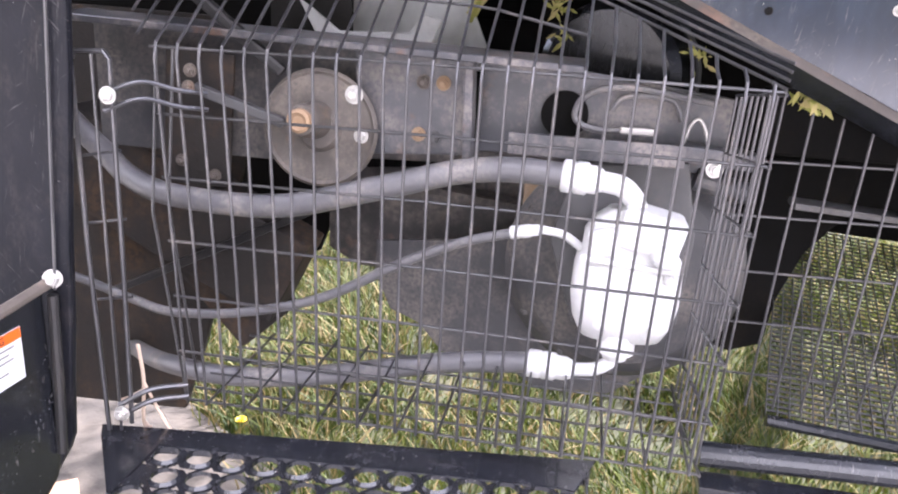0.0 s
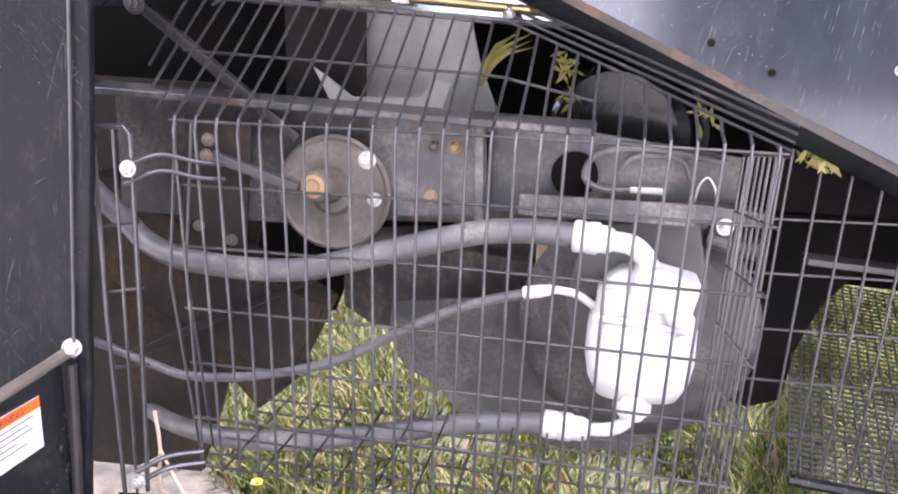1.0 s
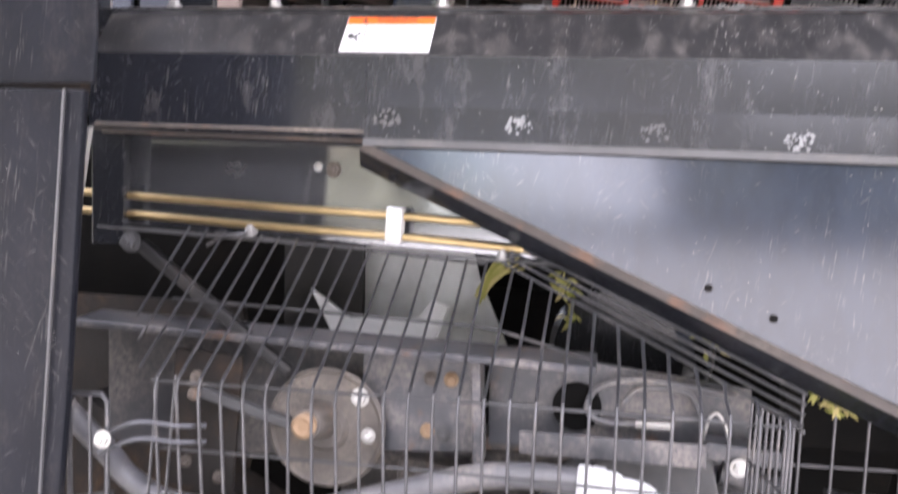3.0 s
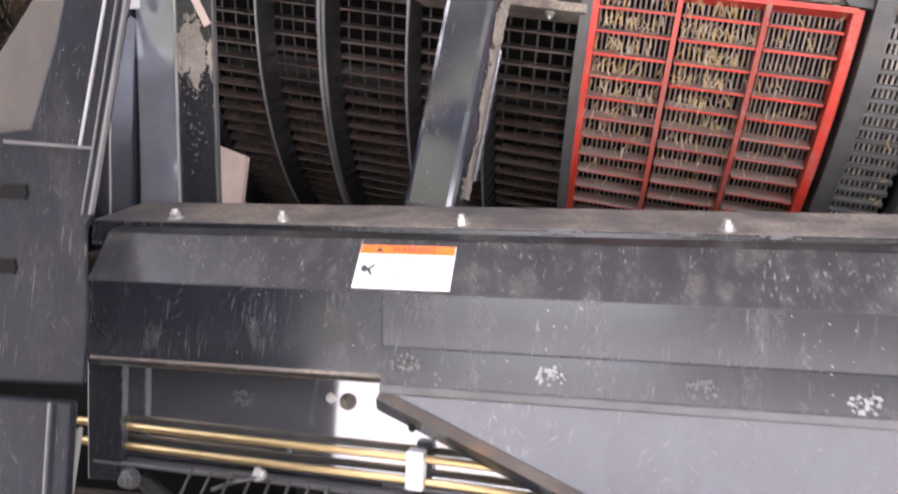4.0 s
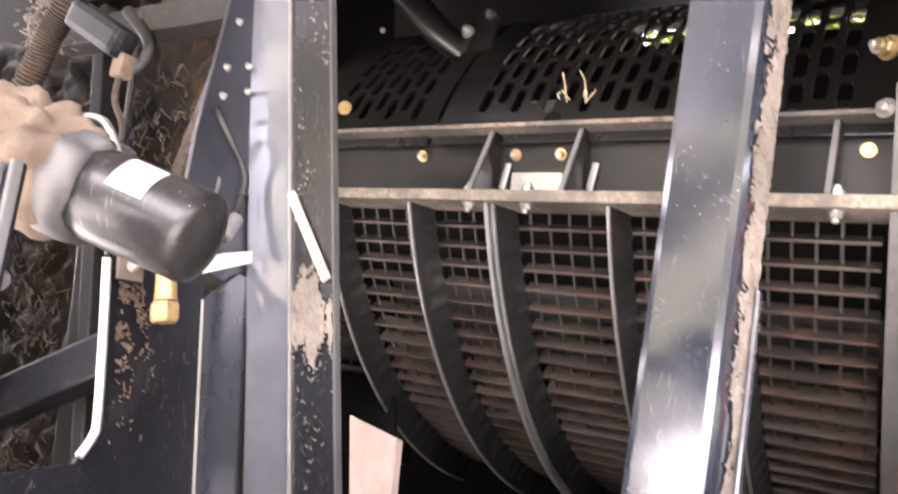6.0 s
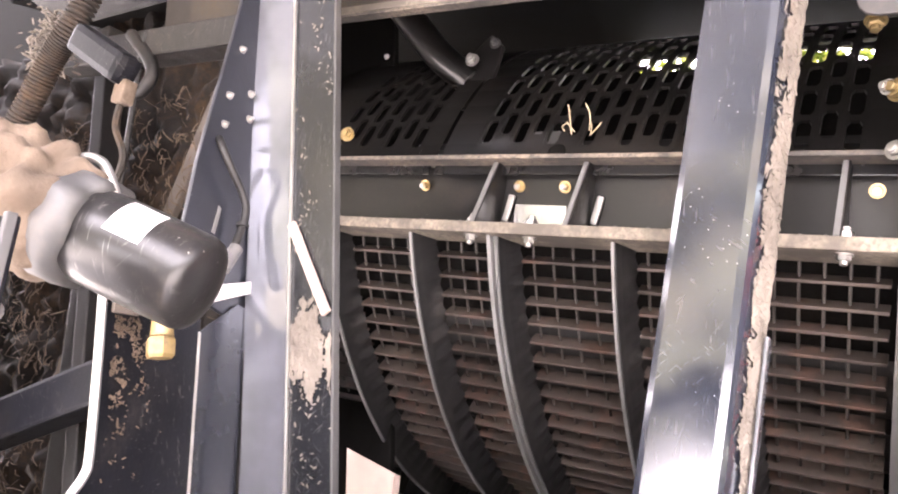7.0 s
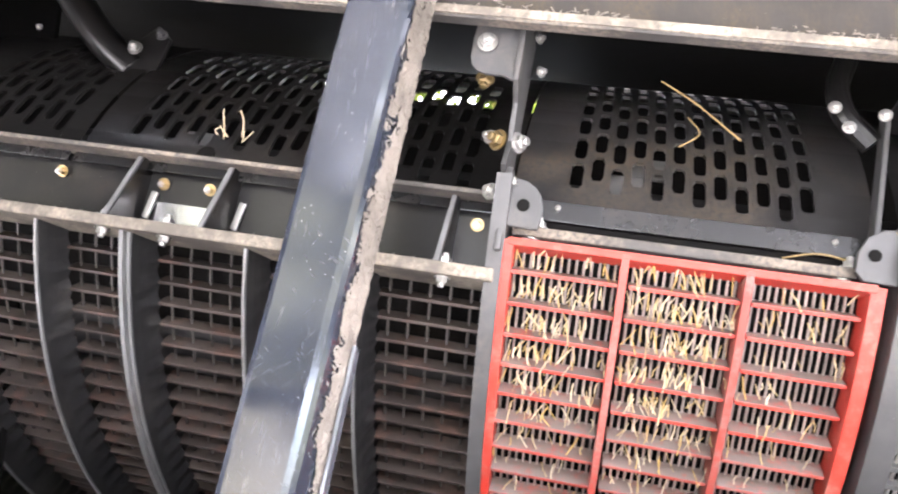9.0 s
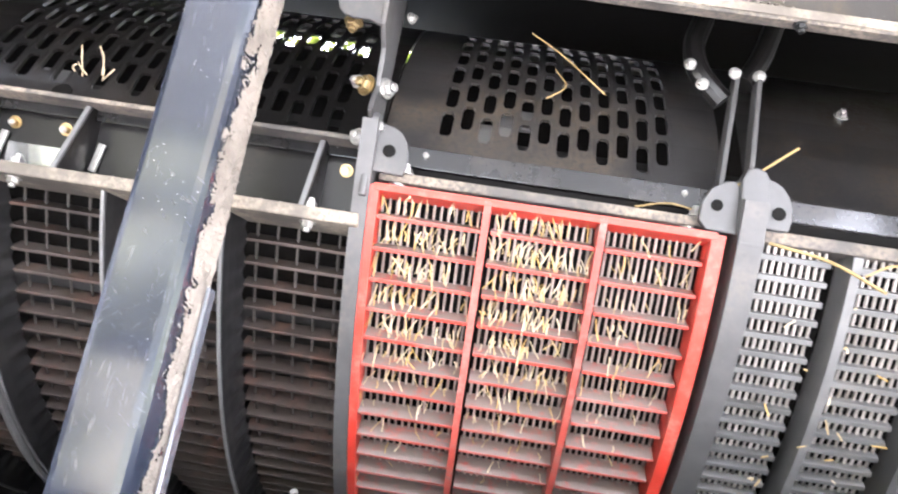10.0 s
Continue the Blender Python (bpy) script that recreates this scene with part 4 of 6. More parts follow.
motor = thing("hydraulic_motor", "hydraulic drive motor sprayed white", "motor", MACHINE)
C = Vector((0.307, 1.46, 0.905))
bm = bmesh.new()
prof = [(0.052, -0.098), (0.074, -0.092), (0.090, -0.060), (0.097, -0.020), (0.096, 0.030), (0.092, 0.054), (0.085, 0.060), (0.083, 0.098), (0.068, 0.122), (0.045, 0.142)]
seg = 28
rings = []
for r, z in prof:
    ring = []
    for j in range(seg):
        a = 2 * math.pi * j / seg
        c, s = math.cos(a), math.sin(a)
        k = (abs(c) ** 3.2 + abs(s) ** 3.2) ** (-1 / 3.2)
        ring.append(bm.verts.new(C + Vector((c * k * r, s * k * r * 0.75, z))))
    rings.append(ring)
for a, b in zip(rings, rings[1:]):
    for j in range(seg):
        bm.faces.new((a[j], a[(j + 1) % seg], b[(j + 1) % seg], b[j]))
bm.faces.new(rings[0][::-1])
bm.faces.new(rings[-1])
motor_housing = part("housing", bm, white_paint, motor, "white-sprayed rounded housing", True)
part("top_block", box((0.335, 1.43, 1.02), (0.11, 0.09, 0.07), Matrix.Rotation(radians(12), 3, "Y"), 0.012), white_paint, motor)
part("bottom_port", lathe([(0.022, 0), (0.024, 0.012), (0.034, 0.014), (0.034, 0.05), (0.02, 0.055)], 16, facing((0.302, 1.43, 0.772), (0, 0, 1))), white_paint, motor)
part("seam_rib", box((0.307, 1.388, 0.965), (0.176, 0.012, 0.010), Matrix.Rotation(radians(4), 3, "Y"), 0.004), white_paint, motor)
part("boss", box((0.258, 1.405, 0.998), (0.05, 0.04, 0.045), Matrix.Rotation(radians(-18), 3, "Y"), 0.010), white_paint, motor)
part("valve_cap", lathe([(0.020, 0), (0.020, 0.03), (0.014, 0.038)], 14, facing((0.355, 1.40, 0.985), (0.2, -1, 0.1))), white_paint, motor)
for x, z in ((0.245, 0.945), (0.372, 0.945), (0.265, 0.85), (0.355, 0.85), (0.345, 1.035)):
    bolt((x, 1.395, z), (0, -1, 0.1), motor_housing, white_paint, 0.008)

drive = thing("final_drive", "dark round final drive housing behind the motor", "gearbox", MACHINE)
drive_housing = part("housing", lathe([(0.25, 0.0), (0.25, 0.03), (0.225, 0.06), (0.20, 0.075), (0.12, 0.09), (0.11, 0.13)], 48, facing((0.315, 1.72, 0.86), (0, -1, 0))), drive_dust, drive, smooth=False)
for k in range(12):
    a = 2 * math.pi * k / 12
    bolt((0.315 + 0.225 * math.cos(a), 1.675, 0.86 + 0.225 * math.sin(a)), (0, -1, 0), drive_housing, drive_dust, 0.010)
part("guard_plate", bevel(prism([(-0.245, 0.84), (-0.243, 0.755), (-0.206, 0.673), (-0.135, 0.645), (-0.076, 0.578), (0.077, 0.562), (0.149, 0.520), (0.322, 0.523), (0.405, 0.587), (0.48, 0.69), (0.498, 0.816), (0.483, 0.92)], 0.012, "y", 1.765), 0.004), drive_dust, drive, "dusty dark plate round the drive")
part("adapter_plate", bevel(prism([(0.16, 0.95), (0.20, 1.10), (0.40, 1.12), (0.43, 0.98), (0.42, 0.80), (0.22, 0.78)], 0.02, "y", 1.55), 0.004), steel_grey, drive)

pulley = thing("belt_pulley", "brown rusty belt pulley with a worn hub", "pulley", MACHINE)
pc = (-0.294, 1.525, 1.133)
pulley_disc = part("disc", lathe([(0.112, 0), (0.114, 0.010), (0.108, 0.016), (0.102, 0.012), (0.072, 0.011), (0.045, 0.013), (0.036, 0.026)], 56, facing(pc, (0.03, -1, 0))), pulley_mat, pulley, smooth=False)
part("hub", lathe([(0.022, 0), (0.022, 0.014), (0.016, 0.018), (0.010, 0.014)], 24, facing((-0.304, 1.440, 1.158), (0.03, -1, 0))), bare_rust, pulley_disc, "bright rusted hub")
part("shaft", lathe([(0.040, 0), (0.034, 0.02), (0.030, 0.07), (0.027, 0.079)], 28, facing((-0.300, 1.518, 1.148), (-0.05, -1, 0.12))), pulley_mat, pulley_disc)
bolt((-0.209, 1.458, 1.209), (0, -1, 0), pulley, zinc, 0.012)
bolt((-0.207, 1.50, 1.128), (0, -1, 0), pulley, zinc, 0.010)

frame_th = thing("support_frame", "dusty grey steel frame plates behind the cage", "frame", MACHINE)
part("top_flange", bevel(sheet([(1.47, 1.292), (1.56, 1.30)], -0.80, 0.20, 0.035, 0.014), 0.002, 1), frame_dust, frame_th, "dusty top flange")
part("web", bevel(prism([(-0.80, 1.05), (-0.22, 1.05), (-0.22, 1.29), (-0.80, 1.30)], 0.01, "y", 1.58), 0.002), drive_dust, frame_th)
part("plate", bevel(prism([(-0.23, 1.085), (-0.005, 1.10), (-0.010, 1.285), (-0.235, 1.292)], 0.012, "y", 1.545), 0.003), frame_dust, frame_th)
part("plate", bevel(prism([(0.0, 1.10), (0.16, 1.105), (0.47, 1.09), (0.47, 1.235), (0.16, 1.272), (0.0, 1.278)], 0.012, "y", 1.60), 0.003), frame_dust, frame_th)
part("corner_post", beam_bm((-0.005, 1.53, 1.09), (-0.012, 1.53, 1.28), 0.018, 0.05), frame_dust, frame_th)
part("lower_bar", bevel(sheet([(1.50, 1.158), (1.50, 1.118), (1.55, 1.108)], 0.07, 0.385, 0.0, 0.006), 0.001, 1), frame_dust, frame_th, "brown edged lower bar")
part("end_bracket", box((0.45, 1.56, 1.135), (0.13, 0.06, 0.03), Matrix.Rotation(radians(4), 3, "Y"), 0.004), frame_dust, frame_th)
part("tie_tube", lathe([(0.022, 0), (0.022, 0.10)], 16, facing((0.42, 1.6, 1.082), (1, 0, -0.2))), frame_dust, frame_th)
bolt((0.44, 1.52, 1.118), (0, -1, 0), frame_th, zinc, 0.011)
for x, z, m_ in ((-0.062, 1.232, bare_rust), (-0.10, 1.232, rusty), (-0.106, 1.133, bare_rust), (-0.075, 1.128, steel_grey)):
    bolt((x, 1.543, z), (0, -1, 0), frame_th, m_, 0.010)
# near-black disc in place of a shaded opening
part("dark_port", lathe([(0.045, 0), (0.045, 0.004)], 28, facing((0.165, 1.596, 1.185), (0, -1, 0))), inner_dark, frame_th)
part("hook", tube([(0.385, 1.56, 1.145), (0.392, 1.555, 1.185), (0.405, 1.555, 1.200), (0.42, 1.56, 1.18), (0.428, 1.565, 1.15)], 0.0035, 6), zinc, frame_th)

cable = thing("coiled_cable", "loop of black cable on the frame plate", "cable", MACHINE)
part("loop", tube([(0.29, 1.57, 1.168), (0.22, 1.57, 1.165), (0.185, 1.57, 1.185), (0.20, 1.57, 1.225), (0.26, 1.57, 1.245), (0.34, 1.575, 1.24), (0.44, 1.58, 1.225)], 0.006, 8), rubber, cable)
part("connector", box((0.30, 1.565, 1.168), (0.06, 0.015, 0.013), None, 0.002), zinc, cable)
part("inner_loop", tube([(0.25, 1.58, 1.20), (0.27, 1.58, 1.225), (0.31, 1.58, 1.232), (0.36, 1.58, 1.225), (0.38, 1.58, 1.19)], 0.005, 8), rubber, cable)

axle = thing("axle_housing", "brown dusty axle housing under the machine", "axle", MACHINE)
part("beam", bevel(prism([(-0.44, 0.918), (-0.441, 0.731), (-0.357, 0.687), (-0.221, 0.68), (-0.105, 0.561), (0.239, 0.53), (0.141, 0.974)], 0.25, "y", 2.0), 0.012), axle_dust, axle)
part("rib", box((0.12, 1.72, 0.94), (0.055, 0.03, 0.16), None, 0.004), bare_rust, axle)
part("ledge", box((-0.05, 1.78, 1.06), (0.52, 0.10, 0.03), Matrix.Rotation(radians(-2), 3, "Y"), 0.004), axle_dust, axle)
part("cover", box((-0.1, 1.95, 0.8), (0.36, 0.08, 0.28), Matrix.Rotation(radians(6), 3, "Y"), 0.02), axle_dust, axle)
strut = thing("support_beam", "black slanted support beam beside the axle", "beam", MACHINE)
part("leg", beam_bm((-0.98, 1.72, 1.02), (-0.42, 1.72, 0.74), 0.22, 0.12, 0, 0.01), caked_dark, strut)
part("rusty_edge", beam_bm((-0.86, 1.645, 0.68), (-0.36, 1.645, 0.93), 0.018, 0.02), beam_steel, strut, "brown edge strip")
part("lower_leg", beam_bm((-0.82, 1.75, 0.95), (-0.50, 1.75, 0.60), 0.16, 0.08, 0, 0.01), caked_dark, strut)
for p in ((-0.505, 1.42, 1.235), (-0.51, 1.42, 1.205), (-0.575, 1.5, 1.05), (-0.505, 1.5, 1.025)):
    bolt(p, (0, -1, 0), strut, rusty, 0.009)
bolt_plate = part("bolt_plate", bevel(prism([(-0.62, 1.0), (-0.48, 1.0), (-0.46, 1.26), (-0.60, 1.27)], 0.01, "y", 1.505), 0.003), caked_dark, strut)
part("gusset", beam_bm((-0.52, 1.46, 1.20), (-0.36, 1.5, 1.14), 0.02, 0.02), steel_grey, strut)
arm = thing("tension_arm", "dusty black tension arm under the cage lid", "lever", MACHINE)
part("arm", beam_bm((-0.645, 1.46, 1.47), (-0.36, 1.50, 1.235), 0.024, 0.022, 0, 0.007), matte_black, arm)
bolt((-0.65, 1.44, 1.475), (0, -1, 0), arm, steel_grey, 0.014)

whiteb = thing("white_bracket", "white painted bracket in the upper opening", "bracket", MACHINE)
part("plate", bevel(prism([(-0.425, 1.368), (-0.395, 1.350), (-0.335, 1.306), (-0.18, 1.310), (-0.150, 1.350), (-0.112, 1.340), (-0.142, 1.262), (-0.365, 1.255)], 0.012, "y", 1.75), 0.003), white_paint, whiteb)
leaves = thing("caught_leaves", "yellow-green grass leaves caught in the upper opening", "leaves")
bm = bmesh.new()
rng = random.Random(61)
for k in range(9):
    p = Vector((-0.075 + rng.uniform(0, 0.03), 1.83, 1.335 + rng.uniform(0, 0.03)))
    e = Vector((rng.uniform(0.0, 0.06), 1.83 + rng.uniform(-0.02, 0.02), 1.42 + rng.uniform(0, 0.06)))
    mid = p.lerp(e, 0.55) + Vector((-0.012, 0, 0.012))
    s = Vector((0.004, 0, -0.002))
    a, b, c, d = (bm.verts.new(q) for q in (p - s, p + s, mid - s, mid + s))
    f = bm.verts.new(e)
    bm.faces.new((a, b, d, c))
    bm.faces.new((c, d, f))
part("blades", bm, hay_mat, leaves)
for lx, ly, lz, n_, sp in ((0.126, 1.82, 1.387, 26, 0.012), (0.138, 1.82, 1.318, 12, 0.014), (0.415, 1.70, 1.30, 14, 0.014), (0.57, 1.47, 1.256, 40, 0.013)):
    bm = bmesh.new()
    for k in range(n_):
        p = Vector((lx + rng.gauss(0, sp), ly + rng.gauss(0, 0.02), lz + rng.gauss(0, sp)))
        d = Vector((rng.gauss(0, 1), rng.gauss(0, 0.4), rng.gauss(0, 1))).normalized() * rng.uniform(0.008, 0.02)
        w = Vector((-d.z, 0, d.x)) * 0.28
        bm.faces.new([bm.verts.new(q) for q in (p - d, p + w, p + d, p - w)])
    tuft = thing("caught_leaves", "bits of dry yellow leaf caught in the frame", "leaves")
    part("leaf_bits", bm, hay_mat, tuft)
upback = thing("rear_guard_panel", "grey steel panel behind the upper opening", "panel", MACHINE)
part("dark_panel", bevel(prism([(-0.56, 1.24), (-0.36, 1.24), (-0.36, 1.62), (-0.56, 1.62)], 0.01, "y", 1.92), 0.002), matte_black, upback)
part("light_panel", bevel(prism([(-0.38, 1.22), (-0.02, 1.22), (-0.09, 1.38), (-0.15, 1.62), (-0.38, 1.62)], 0.01, "y", 2.0), 0.002), panel_light, upback)
rim = thing("wheel_rim", "dark round drum seen through the upper opening", "drum", MACHINE)
part("drum", lathe([(0.16, 0), (0.16, 0.18), (0.14, 0.2)], 40, facing((0.30, 2.0, 1.24), (-0.35, -1, 0))), black_paint, rim)
part("band", lathe([(0.165, 0.02), (0.165, 0.05)], 40, facing((0.30, 2.0, 1.24), (-0.35, -1, 0))), steel_grey, rim)

under = thing("underbody", "dark dusty underbody plates behind the cage", "frame", MACHINE)
part("left_plate", bevel(prism([(-1.6, 0.27), (-0.76, 0.31), (-0.69, 0.52), (-0.62, 0.80), (-0.56, 1.05), (-0.60, 1.32), (-1.6, 1.34)], 0.02, "y", 1.78), 0.004), caked_dark, under)
# inner_dark plates carry the underbody's shade in their colour
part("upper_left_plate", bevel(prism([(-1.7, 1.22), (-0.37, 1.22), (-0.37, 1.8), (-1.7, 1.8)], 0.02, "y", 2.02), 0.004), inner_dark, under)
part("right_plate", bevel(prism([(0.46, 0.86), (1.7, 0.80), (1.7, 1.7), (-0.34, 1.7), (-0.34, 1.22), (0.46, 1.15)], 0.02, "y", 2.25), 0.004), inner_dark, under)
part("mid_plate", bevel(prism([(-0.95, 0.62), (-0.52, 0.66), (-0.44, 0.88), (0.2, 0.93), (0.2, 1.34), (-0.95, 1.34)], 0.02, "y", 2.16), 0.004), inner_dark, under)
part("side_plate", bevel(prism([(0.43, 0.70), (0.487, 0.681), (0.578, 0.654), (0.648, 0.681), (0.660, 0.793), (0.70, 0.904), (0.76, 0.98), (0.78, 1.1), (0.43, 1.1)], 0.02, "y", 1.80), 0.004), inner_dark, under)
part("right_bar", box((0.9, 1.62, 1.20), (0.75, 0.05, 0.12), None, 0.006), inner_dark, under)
part("right_ledge", box((0.85, 1.60, 1.04), (0.5, 0.06, 0.012), Matrix.Rotation(radians(3), 3, "Y"), 0.002), steel_grey, under)

# ---- rail, brace and inner post ----
rail = thing("frame_rail", "black steel frame rail with a dusty top and bolts", "rail", MACHINE)
rail_top = part("top", bevel(sheet([(1.497, 1.894), (1.655, 1.936)], -0.765, 1.35, SLOPE, 0.006), 0.002, 1), rail_dust, rail, "dust-covered top face")
part("front_lip", bevel(sheet([(1.494, 1.893), (1.494, 1.853)], -0.765, 1.35, SLOPE, 0.005), 0.002, 1), black_paint, rail)
part("back_drop", sheet([(1.655, 1.936), (1.66, 1.80)], -0.765, 1.35, SLOPE, 0.005), panel_paint, rail)
part("under", sheet([(1.494, 1.85), (1.66, 1.80)], -0.765, 1.35, SLOPE, 0.005), panel_paint, rail)
for x in (-0.606, -0.400, -0.083, 0.33):
    bolt((x, 1.512, 1.8995 - SLOPE * x), (0, -0.25, 1), rail_top, zinc, 0.010)
rng = random.Random(8)
for x in (0.085, 0.255, 0.40):
    bm = bmesh.new()
    for k in range(16):
        bmesh.ops.create_icosphere(bm, subdivisions=1, radius=rng.uniform(0.0015, 0.004),
                                   matrix=Matrix.Translation((x + rng.uniform(-0.03, 0.03), 1.492, 1.892 - SLOPE * x + rng.uniform(-0.004, 0.004))) @ Matrix.Diagonal((2.2, 0.4, 0.8, 1)))
    tagged(part("dent", bm, steel_grey, rail, "bare dented spot on the edge"), kind="stuff")

brace = thing("brace_tube", "black rectangular brace tube with caked chaff", "brace", MACHINE)
B0, B1 = Vector((-0.189, 1.749, 1.935)), Vector((0.004, 1.795, 2.86))
part("tube", beam_bm(B0.lerp(B1, -0.12), B1.lerp(B0, -0.25), 0.106, 0.066, -14, 0.012), brace_paint, brace)
ax = (B1 - B0).normalized()
side = Vector((math.cos(radians(-14)), math.sin(radians(-14)), 0))
side = (side - ax * side.dot(ax)).normalized()
part("weld", tube([B0 + side * -0.05 + Vector((0, -0.04, 0.006)), B0 + Vector((0, -0.044, 0.008)), B0 + side * 0.05 + Vector((0, -0.03, 0.006))], 0.006, 6), steel_grey, brace)
bm = bmesh.new()
rng = random.Random(21)
back_dir = ax.cross(side).normalized()
if back_dir.y < 0:
    back_dir = -back_dir
nt_, no_ = 520, 34
for a in range(nt_):
    for b in range(no_):
        t, o = 0.04 + 0.93 * a / nt_, -0.024 + 0.057 * b / no_
        cover = noise.noise((t * 14, o * 40, 1.7)) + 0.5 * noise.noise((t * 60, o * 140, 5.1)) + 0.35 * noise.noise((t * 220, o * 420, 9.1)) + (0.55 if t > 0.33 else 0.05) + (0.75 * (o - 0.002) / 0.027 - 0.1)
        if cover < 0.0:
            continue
        dt, do = 0.93 / nt_, 0.057 / no_
        q = []
        for tt, oo in ((t, o), (t + dt, o), (t + dt, o + do), (t, o + do)):
            tt += 0.3 * dt * noise.noise((tt * 200, oo * 300, 0))
            hgt = 0.0545 + 0.004 * abs(noise.noise((tt * 40, oo * 120, 2.0)))
            q.append(bm.verts.new(B0.lerp(B1, tt) + side * hgt + back_dir * oo))
        bm.faces.new(q)
for k in range(1300):
    t = rng.random()
    o = rng.uniform(-0.012, 0.030)
    if noise.noise((t * 14, o * 40, 1.7)) + (0.3 if t > 0.3 else -0.1) < rng.uniform(-0.3, 0.4):
        continue
    p = B0.lerp(B1, t) + side * 0.056 + back_dir * o
    bmesh.ops.create_icosphere(bm, subdivisions=1, radius=rng.uniform(0.001, 0.0034),
                               matrix=Matrix.Translation(p) @ Matrix.Rotation(radians(-14), 4, "Z") @ Matrix.Rotation(rng.uniform(0, 3), 4, "X") @ Matrix.Diagonal((0.5, 0.6, 2.2, 1)))
tagged(part("chaff", bm, chaff, brace, "caked pale chaff along the side"), kind="stuff")
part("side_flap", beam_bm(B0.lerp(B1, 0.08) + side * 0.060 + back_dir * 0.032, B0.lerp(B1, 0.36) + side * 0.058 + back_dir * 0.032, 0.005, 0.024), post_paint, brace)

ipost = thing("inner_post", "glossy black inner frame post with chaff on its face", "post", MACHINE)
P0, P1 = Vector((-0.672, 1.735, 1.80)), Vector((-0.706, 1.735, 3.05))   # dusty face; leans a little
part("dusty_face", beam_bm(P0 + Vector((0, -0.019, 0)), P1 + Vector((0, -0.019, 0)), 0.084, 0.012, 0, 0.003), black_paint, ipost)
# lighter than the black face beside it to carry a sky reflection
part("bright_face", beam_bm(P0 + Vector((-0.088, -0.012, 0)), P1 + Vector((-0.088, -0.012, 0)), 0.090, 0.030, 12, 0.004), post_paint, ipost, "glossy black face, sky reflection put into its colour")
part("edge", beam_bm(P0 + Vector((0.043, -0.020, 0)), P1 + Vector((0.043, -0.020, 0)), 0.004, 0.014, 0, 0.001), steel_grey, ipost)
part("edge", beam_bm(P0 + Vector((-0.042, -0.028, 0)), P1 + Vector((-0.042, -0.028, 0)), 0.004, 0.006, 0, 0.001), zinc, ipost, "worn bright corner")
part("light_strip", beam_bm((-0.728, 1.704, 2.475), (-0.652, 1.704, 2.325), 0.016, 0.007, 0, 0.002), pink_steel, ipost, "pale diagonal weld strip")
bm = bmesh.new()
for a in range(460):
    for b in range(30):
        t, o = a / 460, -0.040 + 0.080 * b / 30
        cover = noise.noise((t * 16, o * 40, 8.7)) + 0.5 * noise.noise((t * 90, o * 140, 5.1)) + (1.9 * math.exp(-((t - 0.38) / 0.05) ** 2) - 1.0 - 9.0 * max(0.0, o)) + 0.3 * noise.noise((t * 200, o * 300, 2.2))
        if cover < 0.0:
            continue
        q = []
        for tt, oo in ((t, o), (t, o + 0.0027), (t + 1 / 460, o + 0.0027), (t + 1 / 460, o)):
            q.append(bm.verts.new(P0.lerp(P1, tt) + Vector((oo, -0.0255 - 0.006 * abs(noise.noise((tt * 70, oo * 160, 2.0))), 0))))
        bm.faces.new(q)
for k in range(700):
    t = rng.random()
    o = rng.uniform(-0.041, 0.041)
    if noise.noise((t * 16, o * 40, 8.7)) + (0.2 if 0.30 < t < 0.44 else -0.38) < rng.uniform(-0.3, 0.3):
        continue
    p = P0.lerp(P1, t) + Vector((o, -0.027, 0))
    bmesh.ops.create_icosphere(bm, subdivisions=1, radius=rng.uniform(0.001, 0.0026), matrix=Matrix.Translation(p) @ Matrix.Rotation(rng.uniform(0, 3), 4, "Y") @ Matrix.Diagonal((0.6, 0.5, 2.0, 1)))
tagged(part("chaff", bm, chaff, ipost, "pale chaff stuck to the face"), kind="stuff")

# side wall of the opening: it faces along x
gus = thing("post_gusset", "dark blue-black folded gusset plates beside the inner post", "bracket", MACHINE)
gus_plate = part("plate", bevel(prism([(1.75, 2.30), (1.75, 3.0), (1.665, 2.90), (1.646, 2.806), (1.59, 2.562), (1.575, 2.465), (1.587, 2.361)], -0.008, "x", -0.822), 0.002), gusset_paint, gus)
part("fold", bevel(prism([(1.612, 1.88), (1.712, 1.88), (1.714, 2.345), (1.683, 2.352), (1.612, 2.30)], -0.006, "x", -0.815), 0.002), gloss_black, gus)
part("bright_edge", beam_bm((-0.812, 1.611, 1.90), (-0.813, 1.610, 2.30), 0.004, 0.005), zinc, gus, "worn bright edge")
# solid near-black strip in place of the shaded gap
part("gap_strip", beam_bm((-0.808, 1.702, 1.90), (-0.812, 1.704, 2.34), 0.008, 0.008), inner_dark, gus)
part("ledge", bevel(prism([(1.604, 2.338), (1.643, 2.376), (1.710, 2.392), (1.712, 2.374)], -0.03, "x", -0.806), 0.002), white_paint, gus, "pale ledge")
part("scrape", bevel(prism([(1.627, 2.458), (1.638, 2.503), (1.643, 2.498), (1.633, 2.455)], 0.002, "x", -0.822), 0.0005), zinc, gus, "scraped bright patch")
for y, z in ((1.644, 2.693), (1.691, 2.714), (1.638, 2.640), (1.691, 2.668), (1.666, 2.786)):
    bolt((-0.821, y, z), (1, 0, 0), gus_plate, zinc, 0.005)
wire = thing("black_cable", "black cable clipped to the gusset plate", "cable", MACHINE)
